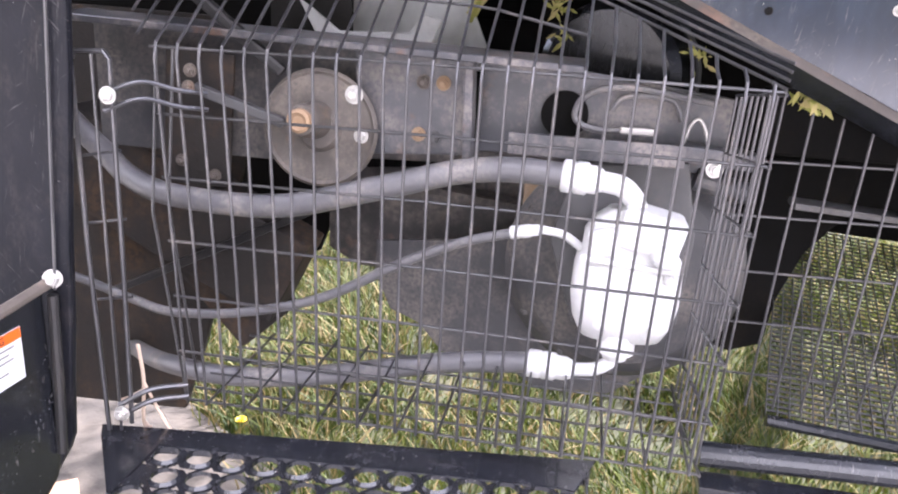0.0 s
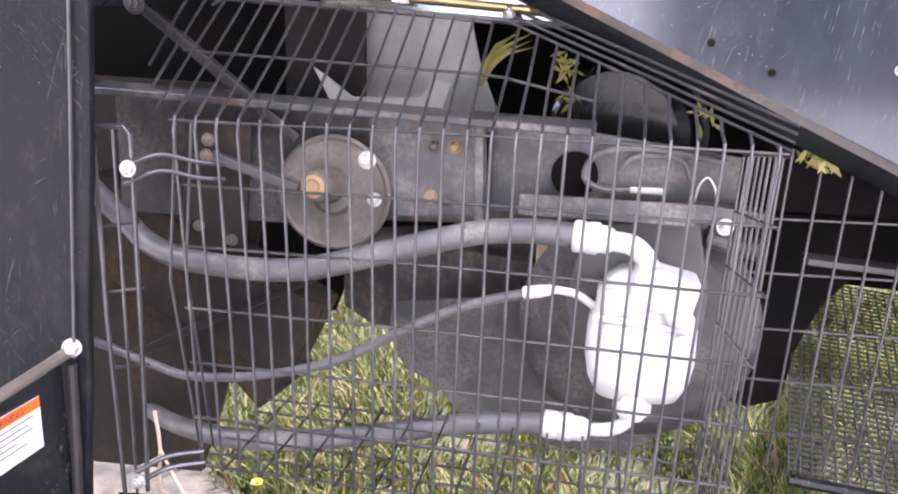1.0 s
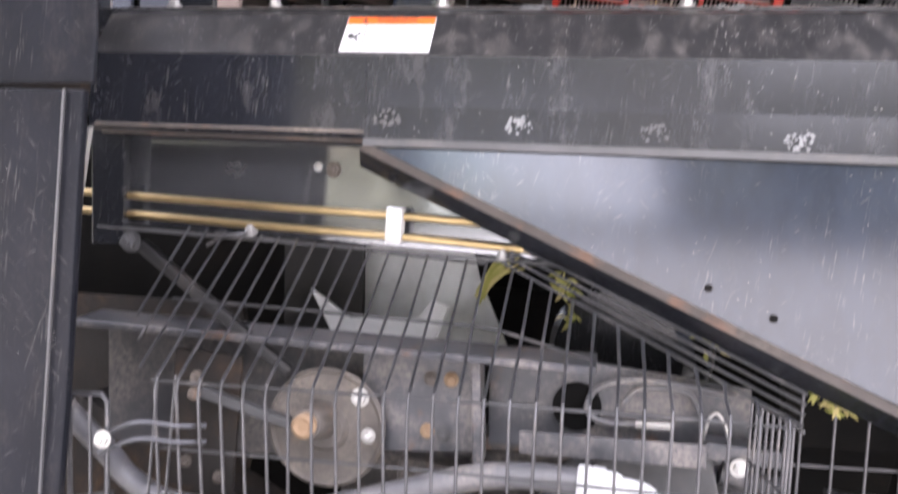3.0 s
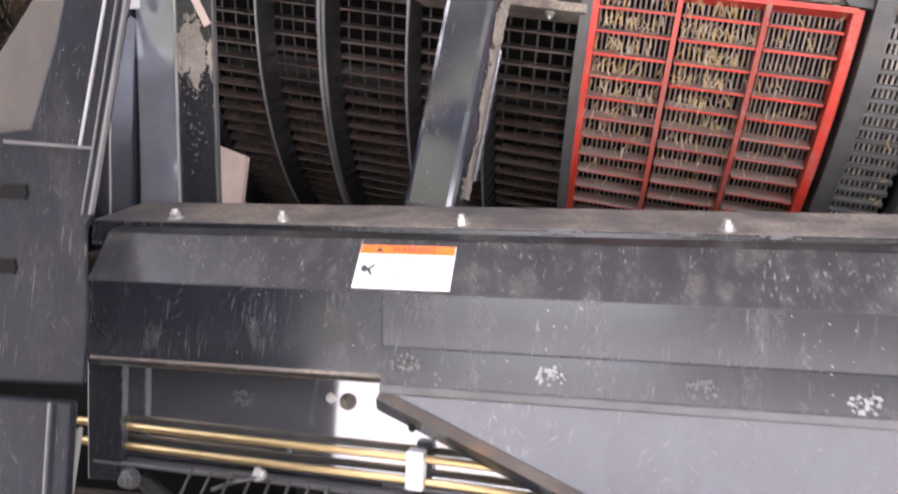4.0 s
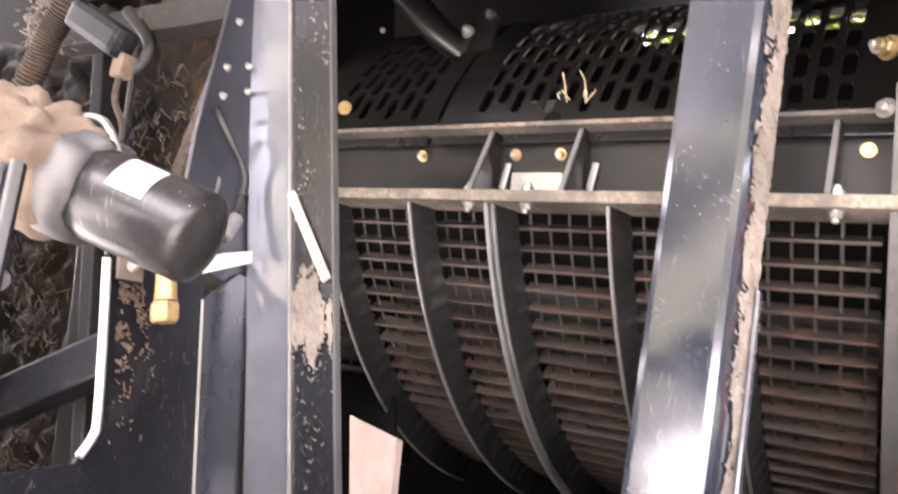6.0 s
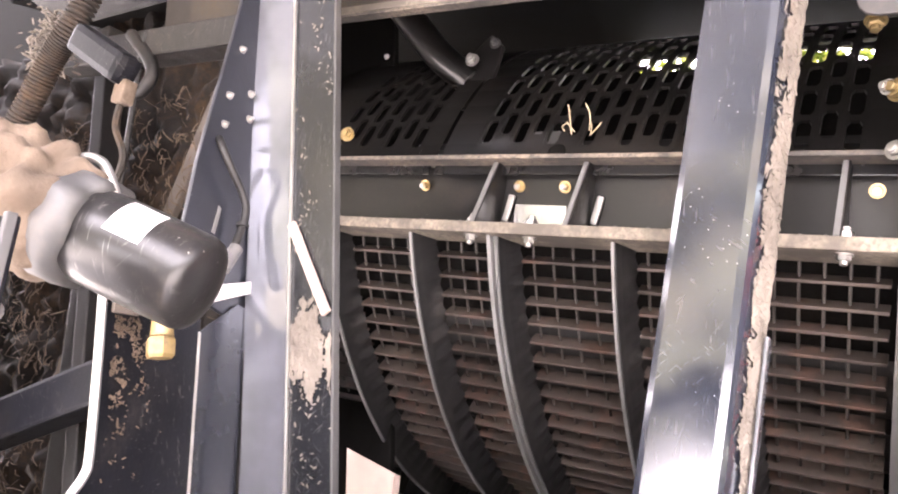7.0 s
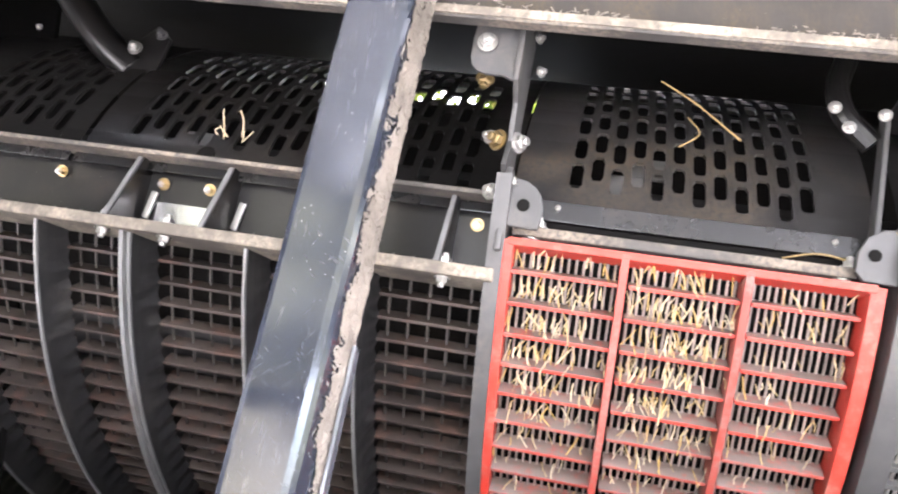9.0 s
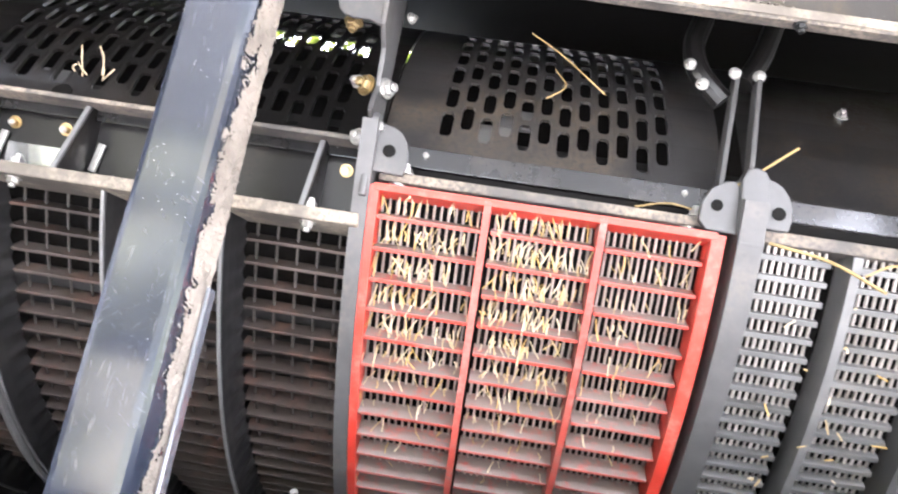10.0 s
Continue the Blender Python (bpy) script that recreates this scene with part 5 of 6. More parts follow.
part("cable", tube([(-0.815, 1.624, 2.610), (-0.80, 1.621, 2.587), (-0.795, 1.639, 2.554), (-0.795, 1.663, 2.522), (-0.795, 1.670, 2.495), (-0.795, 1.657, 2.449), (-0.79, 1.622, 2.390)], 0.0065, 8), matte_black, wire, smooth=True)
part("clip", lathe([(0.010, 0), (0.010, 0.005)], 14, facing((-0.795, 1.665, 2.47), (0, 0.2, 1))), dark_steel, wire)
part("boot", lathe([(0.012, 0), (0.011, 0.045)], 14, facing((-0.79, 1.625, 2.395), (0, 0.55, 0.8))), rubber, wire)
sh2 = thing("side_sheet", "black dusty sheet with a bright cut edge", "panel", MACHINE)
bm = prism([(1.418, 2.313), (1.57, 2.336), (1.612, 2.34), (1.625, 1.90), (1.20, 1.90), (1.20, 2.06), (1.398, 2.075), (1.418, 2.105), (1.422, 2.126)], -0.006, "x", -0.775)
for v in bm.verts:
    v.co.x -= 0.20 * (v.co.y - 1.42) if v.co.y > 1.42 else 0.0
part("sheet", bevel(bm, 0.0012, 1), post_black, sh2)
part("edge", tube([(-0.772, 1.418, 2.325), (-0.772, 1.421, 2.216), (-0.772, 1.422, 2.126), (-0.772, 1.418, 2.105), (-0.772, 1.402, 2.082)], 0.0058, 8), zinc, sh2, "bright bent edge")
part("corner", bevel(prism([(1.50, 1.905), (1.62, 1.935), (1.72, 1.95), (1.72, 1.89), (1.50, 1.86)], 0.006, "x", -0.79), 0.001), black_paint, sh2)
# pale pink holds the tab's sunlit look in its colour
pk = thing("plate_tab", "bent steel tab beside the post, sunlit tone in its colour", "bracket", MACHINE)
bm = prism([(-0.80, 1.90), (-0.715, 1.90), (-0.690, 2.085), (-0.80, 2.13)], 0.004, "y", 1.95)
part("tab", bevel(bm, 0.001), pink_steel, pk)
part("lip", beam_bm((-0.715, 1.945, 1.90), (-0.690, 1.945, 2.085), 0.006, 0.02, 0, 0.001), pink_steel, pk, "turned edge")

# hydraulic cylinder and what hangs by it
cyl = thing("hydraulic_cylinder", "black dusty cylinder with a white sticker", "cylinder", MACHINE)
c0, c1 = Vector((-0.500, 1.205, 2.314)), Vector((-0.386, 1.258, 2.254))
dv = (c1 - c0).normalized()
part("body", lathe([(0.038, 0), (0.041, 0.004), (0.0415, 0.05), (0.041, 0.108), (0.039, 0.115), (0.033, 0.118), (0.018, 0.123), (0.006, 0.124)], 56, facing(c0, dv)), cyl_mat, cyl, smooth=True)


def lumpy(bm, amp, scale):
    """Push vertices in and out unevenly."""
    bm.normal_update()
    for v in bm.verts:
        v.co += v.normal * amp * noise.noise(v.co * scale)
    return bm


prof = [(0.012, -0.18), (0.035, -0.171), (0.047, -0.144), (0.053, -0.108), (0.056, -0.072), (0.054, -0.042), (0.048, -0.018), (0.042, 0.0)]
part("head", lumpy(lathe([(a[0] + (b[0] - a[0]) * k / 5, a[1] + (b[1] - a[1]) * k / 5) for a, b in zip(prof, prof[1:]) for k in range(5)], 56, facing(c0, dv)), 0.020, 44.0), caked, cyl, "dust-caked brown end cap", True)
part("collar", lumpy(lathe([(0.042, -0.018), (0.048, -0.012), (0.0495, 0.0), (0.048, 0.011), (0.042, 0.0145)], 56, facing(c0, dv)), 0.008, 45.0), steel_grey, cyl, "dusty grey collar", True)
upv = (Vector((0, 0, 1)) - dv * dv.z).normalized()
fr = Vector((0, -1, 0)) + dv * dv.y
fr = (fr - upv * fr.dot(upv)).normalized()
bm = bmesh.new()
vs = [[bm.verts.new(c0 + dv * h + (upv * math.cos(a) + fr * math.sin(a)) * 0.0418) for h in (0.040, 0.074)] for a in (0.42 + 0.12 * i for i in range(9))]
for a, b in zip(vs, vs[1:]):
    bm.faces.new((a[0], a[1], b[1], b[0]))
part("sticker", bm, label_white, cyl, "white sticker")
part("handle", tube([(-0.5344, 1.204, 2.344), (-0.5254, 1.201, 2.362), (-0.5104, 1.198, 2.377), (-0.4834, 1.204, 2.371), (-0.4684, 1.21, 2.338), (-0.4744, 1.216, 2.314)], 0.0042, 8), zinc, cyl, smooth=True)
part("rear_mount", beam_bm((-0.60, 1.20, 2.33), (-0.80, 1.26, 2.36), 0.04, 0.04, 0, 0.006), caked, cyl)
valve = thing("brass_fitting", "brass hose fitting hanging below the cylinder", "fitting", MACHINE)
part("neck", lathe([(0.008, 0), (0.009, 0.04)], 14, facing((-0.716, 1.464, 2.375), (0.05, 0, -1))), zinc, valve)
part("nut", lathe([(0.0165, 0), (0.0178, 0.004), (0.0178, 0.015), (0.015, 0.018)], 6, facing((-0.7145, 1.463, 2.338), (0.05, 0, -1))), brass, valve)
part("sleeve", lathe([(0.0125, 0), (0.0138, 0.012), (0.0128, 0.018), (0.0138, 0.046), (0.0145, 0.050)], 20, facing((-0.714, 1.463, 2.320), (0.04, 0, -1))), brass, valve)
part("cap_nut", lathe([(0.0155, 0), (0.0182, 0.004), (0.0182, 0.022), (0.0155, 0.026)], 6, facing((-0.712, 1.462, 2.268), (0.05, 0, -1))), brass, valve)
part("tie", tube([(-0.745, 1.44, 2.330), (-0.725, 1.442, 2.338), (-0.70, 1.445, 2.344), (-0.685, 1.46, 2.334)], 0.0022, 6), red_paint, valve, "red plastic tie")
bracket_ = thing("mount_tab", "small rusty red tab behind the fitting", "bracket", MACHINE)
part("tab", bevel(prism([(1.43, 2.30), (1.468, 2.30), (1.468, 2.335), (1.43, 2.34)], 0.006, "x", -0.77), 0.001), rusty, bracket_)
bolt((-0.763, 1.449, 2.318), (1, 0, 0), bracket_, zinc, 0.006)
act = thing("sensor_box", "grey dusty sensor housing above the cylinder", "sensor", MACHINE)
part("housing", beam_bm((-1.115, 1.56, 2.843), (-0.972, 1.56, 2.738), 0.055, 0.045, 0, 0.014), post_black, act)
part("bracket", beam_bm((-0.985, 1.57, 2.73), (-0.995, 1.57, 2.69), 0.03, 0.025), caked, act)
part("stem", tube([(-0.995, 1.57, 2.70), (-1.01, 1.575, 2.655), (-0.99, 1.58, 2.60), (-1.015, 1.585, 2.55)], 0.006, 6), caked_dark, act)
loom = thing("corrugated_conduit", "brown dusty corrugated conduit", "hose", MACHINE)
lp = smooth_path([(-1.10, 1.57, 2.96), (-1.15, 1.56, 2.872), (-1.196, 1.56, 2.826), (-1.241, 1.56, 2.764), (-1.30, 1.56, 2.69)], 34)
part("conduit", sweep(bmesh.new(), lp, 0.02, 14, [0.024 if i % 3 else 0.019 for i in range(len(lp))]), caked_dark, loom, smooth=False)
loom2 = thing("corrugated_conduit", "black corrugated conduit along the cylinder cap", "hose", MACHINE)
lp = smooth_path([(-1.02, 1.36, 2.53), (-1.02, 1.34, 2.42), (-0.98, 1.34, 2.34), (-0.90, 1.36, 2.30)], 22)
part("conduit", sweep(bmesh.new(), lp, 0.014, 12, [0.015 if i % 3 else 0.012 for i in range(len(lp))]), rubber, loom2)
stay = thing("gas_strut", "slim bright gas strut", "strut", MACHINE)
part("rod", tube([(-1.25, 1.75, 2.45), (-1.22, 1.75, 2.76), (-1.20, 1.75, 2.97)], 0.006, 8, False), dusty_black, stay)
lump = thing("chaff_heap", "clump of dry chaff on a frame bar", "chaff")
bm = bmesh.new()
rng = random.Random(31)
for k in range(420):
    p = Vector((-1.27 + rng.gauss(0, 0.035), 1.60 + rng.gauss(0, 0.015), 2.90 + rng.gauss(0, 0.03)))
    bmesh.ops.create_icosphere(bm, subdivisions=1, radius=rng.uniform(0.002, 0.006), matrix=Matrix.Translation(p) @ Matrix.Rotation(rng.uniform(0, 3), 4, "X") @ Matrix.Diagonal((0.5, 0.5, 2.2, 1)))
tagged(part("chaff", bm, chaff, lump), kind="stuff")
lbar = thing("frame_bars", "dusty frame bars beside the cylinder", "frame", MACHINE)
part("bar", beam_bm((-1.65, 1.76, 2.16), (-1.12, 1.76, 2.272), 0.085, 0.08, 0, 0.008), post_black, lbar, "dusty black slanted bar")
part("upright", beam_bm((-1.62, 1.95, 1.9), (-1.56, 1.95, 3.1), 0.07, 0.05), beam_steel, lbar)
part("upright", beam_bm((-1.40, 1.85, 1.9), (-1.46, 1.85, 3.1), 0.04, 0.05), matte_black, lbar)
part("stay", beam_bm((-1.75, 1.98, 2.2), (-1.45, 1.92, 2.62), 0.05, 0.02), caked, lbar)
part("stay", beam_bm((-1.55, 2.05, 2.5), (-1.25, 2.02, 2.98), 0.04, 0.02), rusty, lbar)
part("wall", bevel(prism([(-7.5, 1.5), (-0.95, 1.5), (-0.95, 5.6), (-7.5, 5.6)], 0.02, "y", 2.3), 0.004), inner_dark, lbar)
part("hose", tube([(-1.243, 1.75, 2.979), (-1.19, 1.75, 2.92), (-1.164, 1.75, 2.875), (-1.18, 1.75, 2.844), (-1.22, 1.75, 2.835)], 0.014, 10), matte_black, lbar, smooth=True)
bm = bmesh.new()
bmesh.ops.create_grid(bm, x_segments=90, y_segments=90, size=0.5)
for v in bm.verts:
    p = Vector((-1.75 + 1.5 * v.co.x, 2.12, 2.45 + 1.9 * v.co.y))
    v.co = p + Vector((0, 0.06 * noise.noise(p * 4.0) + 0.05 * noise.noise(p * 16.0) + 0.03 * noise.noise(p * 45.0), 0))
part("caked_sheet", bm, caked_dark, lbar, "sheet caked with brown dust", True)
bm = bmesh.new()
rng = random.Random(57)
for k in range(2200):
    x, z = rng.uniform(-2.1, -1.05), rng.uniform(2.0, 3.0)
    if noise.noise((x * 5, z * 5, 4.4)) < rng.uniform(-0.35, 0.35):
        continue
    p = Vector((x, 2.02 + rng.uniform(-0.03, 0.03), z))
    d = Vector((rng.gauss(0, 0.6), rng.gauss(0, 0.3), rng.gauss(0, 1.0))).normalized() * rng.uniform(0.008, 0.05)
    sweep(bm, [p - d / 2, p + Vector((rng.gauss(0, 0.002), -0.004, rng.gauss(0, 0.002))), p + d / 2], rng.uniform(0.0006, 0.002), 4)
tagged(part("chaff", bm, caked, lbar, "brown dusty chaff on the sheet"), kind="stuff")
part("cross_bar", box((-1.15, 1.78, 2.94), (0.75, 0.06, 0.06), Matrix.Rotation(radians(10), 3, "Y"), 0.004), dusty_black, lbar)

toprail = thing("top_rail", "brown dusty upper frame rail with a pale flange", "rail", MACHINE)
TS = 0.2
part("web", bevel(sheet([(1.872, 2.781), (1.868, 2.98)], -1.3, 1.6, TS, 0.006), 0.002, 1), rail_brown, toprail)
part("lower_flange", bevel(sheet([(1.850, 2.778), (1.878, 2.780)], -0.83, 1.6, TS, 0.008), 0.002, 1), rail_dust, toprail, "dusty lower flange")
part("flange_edge", sheet([(1.847, 2.774), (1.847, 2.788)], -0.83, 1.6, TS, 0.003), lip_dust, toprail, "pale chaff on the edge")
bolt((0.756, 1.860, 2.772 - TS * 0.756), (0, 0, -1), toprail, dark_steel, 0.008)
bm = bmesh.new()
rng = random.Random(64)
for k in range(700):
    x = rng.uniform(-0.3, 1.2)
    if noise.noise((x * 7, 2.2, 0.4)) < rng.uniform(-0.2, 0.5):
        continue
    p = Vector((x, rng.uniform(1.848, 1.862), 2.789 - TS * x + abs(rng.gauss(0, 0.006))))
    d = Vector((rng.gauss(0, 1), rng.gauss(0, 0.4), rng.gauss(0, 0.5))).normalized() * rng.uniform(0.003, 0.014)
    sweep(bm, [p - d / 2, p + d / 2], rng.uniform(0.0008, 0.0022), 4)
tagged(part("chaff", bm, chaff, toprail, "pale chaff lodged on the flange"), kind="stuff")

# closing walls round the rotor, mostly unseen; they also block sun and sky
shell = thing("machine_shell", "dark inside walls round the rotor", "wall", MACHINE, "structure")
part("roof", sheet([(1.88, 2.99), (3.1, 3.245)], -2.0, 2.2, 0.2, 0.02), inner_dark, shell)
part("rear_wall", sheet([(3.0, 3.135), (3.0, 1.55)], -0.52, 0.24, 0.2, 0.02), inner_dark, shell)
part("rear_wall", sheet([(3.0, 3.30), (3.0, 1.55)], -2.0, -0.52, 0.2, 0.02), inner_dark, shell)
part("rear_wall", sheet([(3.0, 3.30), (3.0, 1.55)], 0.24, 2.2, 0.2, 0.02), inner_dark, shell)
# unseen sheet overhead, added to hold skylight off the inside
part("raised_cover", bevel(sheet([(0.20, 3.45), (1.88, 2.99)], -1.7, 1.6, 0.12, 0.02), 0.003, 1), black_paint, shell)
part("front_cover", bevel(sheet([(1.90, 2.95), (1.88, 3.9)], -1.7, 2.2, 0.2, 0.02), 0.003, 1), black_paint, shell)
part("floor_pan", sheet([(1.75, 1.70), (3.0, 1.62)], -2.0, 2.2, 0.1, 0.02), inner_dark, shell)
part("right_wall", sheet([(1.4, 3.2), (1.4, 0.5)], 1.352, 2.6, 0.0, 0.02), black_paint, shell)
part("upper_left_wall", bevel(prism([(-3.6, 0.5), (-1.46, 0.5), (-1.46, 3.9), (-3.6, 3.9)], 0.02, "y", 1.55), 0.002), black_paint, shell)

bits = thing("stuck_chaff", "bits of chaff stuck to the dusty sheet", "chaff")
bm = bmesh.new()
rng = random.Random(41)
for k in range(1500):
    y = 1.455 + abs(rng.gauss(0, 0.03)) - 0.012
    z = 2.30 - abs(rng.gauss(0, 0.075))
    if noise.noise((y * 45, z * 45, 3.3)) + 0.6 * noise.noise((y * 130, z * 130, 1.3)) < rng.uniform(-0.05, 0.45):
        continue
    d = Vector((0, rng.gauss(0, 1), rng.gauss(0, 1))).normalized() * rng.uniform(0.001, 0.006)
    p = Vector((-0.773 - 0.20 * max(0.0, y - 1.42), y, z))
    sweep(bm, [p - d / 2, p + d / 2], rng.uniform(0.0005, 0.0014), 4)
tagged(part("chaff", bm, caked, bits), kind="stuff")

# ---- rotor section: concaves, beam and perforated covers, in the rotor's own axes ----
TILTR = radians(10.8)
RU, RW = Vector((math.cos(TILTR), 0, -math.sin(TILTR))), Vector((math.sin(TILTR), 0, math.cos(TILTR)))
RM = Matrix(((RU.x, 0, RW.x, 0.10), (0, 1, 0, 2.0), (RU.z, 0, RW.z, 2.385), (0, 0, 0, 1)))
ARC_C, ARC_R = (0.906, 0.359), 1.0   # centre (depth, height) of the concave's front curve


def arc(s, back=0.0):
    """Depth and height at arc length s below the start, set back inward; and the angle there."""
    a = radians(18) + s / ARC_R
    r = ARC_R - back
    return ARC_C[0] - r * math.cos(a), ARC_C[1] - r * math.sin(a), a


def arc_plate(u, t, s0, s1, depth, front=0.0, n=22):
    """A curved rib of thickness t at u."""
    bm = bmesh.new()
    cols = []
    for i in range(n + 1):
        s = s0 + (s1 - s0) * i / n
        (y0, w0, _), (y1, w1, _) = arc(s, front), arc(s, front + depth)
        cols.append([bm.verts.new(p) for p in ((u - t / 2, y0, w0), (u + t / 2, y0, w0), (u + t / 2, y1, w1), (u - t / 2, y1, w1))])
    for a, b in zip(cols, cols[1:]):
        for j in range(4):
            bm.faces.new((a[j], a[(j + 1) % 4], b[(j + 1) % 4], b[j]))
    bm.faces.new(cols[0][::-1])
    bm.faces.new(cols[-1])
    bmesh.ops.recalc_face_normals(bm, faces=bm.faces)
    return bm


def wavy_rib(u, s0, s1, step):
    """A thin rib whose right side swells towards the back at every bar."""
    bm = bmesh.new()
    n = int((s1 - s0) / step * 8)
    cols = []
    for i in range(n + 1):
        sa = s0 + (s1 - s0) * i / n
        swell = 0.5 + 0.5 * math.cos(2 * math.pi * (sa - 0.085) / step)
        ring = [bm.verts.new((u - 0.005, *arc(sa, 0.0)[:2]))]
        for back, grow in ((0.0, 0.0), (0.018, 0.003), (0.036, 0.008), (0.050, 0.013), (0.060, 0.016)):
            ring.append(bm.verts.new((u + 0.001 + grow * (0.65 + 0.35 * swell), *arc(sa, back)[:2])))
        ring.append(bm.verts.new((u - 0.005, *arc(sa, 0.075)[:2])))
        cols.append(ring)
    for a, b in zip(cols, cols[1:]):
        for j in range(7):
            bm.faces.new((a[j], a[(j + 1) % 7], b[(j + 1) % 7], b[j]))
    bm.faces.new(cols[0][::-1])
    bm.faces.new(cols[-1])
    bmesh.ops.recalc_face_normals(bm, faces=bm.faces)
    return bm


def section(parent, u0, u1, bars, step, s_first, s_end, back, bar_d, bar_t, bar_mat, rods, rod_r, rod_mat, rod_back, low_mat=None):
    """Bars across and rods behind them between two ribs."""
    bm = box((0, bar_d / 2, 0), (u1 - u0, bar_d, bar_t), None, 0.0012)
    proto = None
    for i in range(bars):
        s = s_first + step * i
        y, w, a = arc(s, back)
        m = Matrix.Translation(((u0 + u1) / 2, y, w)) @ Matrix.Rotation(a, 4, "X")
        if proto is None:
            proto = part("bar", bm, bar_mat, parent)
            proto.matrix_local = m
        else:
            ob = again("bar", proto.data, parent, m)
            if low_mat and i > 4:
                ob.material_slots[0].link = "OBJECT"
                ob.material_slots[0].material = low_mat
    rod0 = None
    for j in range(rods):
        u = u0 + (u1 - u0) * (j + 0.5) / rods
        if rod0 is None:
            pts = [(0.0, *arc(s_first - 0.03 + (s_end - s_first + 0.03) * k / 14, rod_back)[:2]) for k in range(15)]
            rod0 = part("rod", sweep(bmesh.new(), pts, rod_r, 6), rod_mat, parent)
            rod0.matrix_local = Matrix.Translation((u, 0, 0))
        else:
            again("rod", rod0.data, parent, Matrix.Translation((u, 0, 0)))


# black concave
blackc = thing("concave_grate", "black curved concave grate with worn brown bars", "grate", MACHINE, m=RM)
RIBS = [-1.19, -1.0, -0.792, -0.612, -0.400, -0.205, -0.012]
for i, u in enumerate(RIBS[:-1]):
    part("rib", wavy_rib(u, 0.056, 1.05, 0.0425), dark_steel, blackc)
    part("rib_edge", arc_plate(u - 0.004, 0.005, 0.056, 1.05, 0.006, -0.004, 30), edge_steel, blackc, "worn bright rib edge")
    if i == 3:
        part("second_rib", arc_plate(u - 0.013, 0.007, 0.056, 1.05, 0.05, -0.012, 30), edge_steel, blackc, "bare doubled rib")
    u1 = RIBS[i + 1]
    section(blackc, u + 0.012, u1 - 0.008, 24, 0.0425, 0.085, 1.05, 0.055, 0.033, 0.0055, bar_brown, 5, 0.0026, grate_rod, 0.072)
# curved sheet that paints the darkness behind the bars
part("backing_drum", arc_plate(-0.6, 1.25, 0.07, 1.1, 0.01, 0.22), inner_dark, blackc, "near-black sheet for the shade behind the grate")
bolt((-0.10, *arc(0.70, 0.02)[:2]), (0, -1, 0), blackc, zinc, 0.006)

cbeam = thing("concave_beam", "dusty black beam with pockets above the grate", "beam", MACHINE, m=RM)
beam_lip = part("lip", box((-0.55, 0.0, -0.006), (1.11, 0.10, 0.020), None, 0.003), lip_dust, cbeam, "dusty shelf lip")
beam_web = part("web", box((-0.55, 0.052, 0.068), (1.11, 0.008, 0.130), None, 0.002), beam_steel, cbeam)
part("top_flange", box((-0.55, 0.022, 0.132), (1.11, 0.070, 0.008), None, 0.002), rail_dust, cbeam)
for u in (-0.655, -0.480, -0.085):
    div = part("divider", bevel(prism([(-0.045, 0.004), (0.048, 0.004), (0.048, 0.13), (0.012, 0.128)], 0.006, "x", u), 0.001), beam_steel, cbeam)
    part("edge", beam_bm((u, -0.046, 0.004), (u, 0.010, 0.127), 0.008, 0.004, 0, 0.001), edge_steel, div, "worn bright edge")
for u in (-0.632, -0.462):
    part("clip", box((u, 0.040, 0.050), (0.012, 0.008, 0.050), Matrix.Rotation(radians(9), 3, "Y"), 0.002), zinc, cbeam, "small bright clip")
# plate's metal and tilt are set to give the pocket's sky glint
part("bright_plate", box((-0.57, 0.044, 0.038), (0.10, 0.004, 0.040), Matrix.Rotation(radians(7), 3, "X"), 0.001), mirror_plate, cbeam, "mirror plate tilted to show a sky reflection")
for u in (-0.825, -0.618, -0.528, -0.045):
    bolt((u, 0.043, 0.092), (0, -1, -0.35), beam_web, yellow_zinc, 0.0078)
    bolt((u, 0.033, 0.0885), (0, -1, -0.35), beam_web, zinc, 0.0042, "stud")
    bolt((u + 0.01, 0.035, 0.135), (0, 0, 1), cbeam, zinc, 0.006)
for u in (-0.665, -0.55, -0.075):
    bolt((u, -0.025, 0.004), (0, 0, 1), beam_lip, zinc, 0.010)
    bolt((u, -0.025, -0.016), (0, 0, -1), beam_lip, zinc, 0.009)

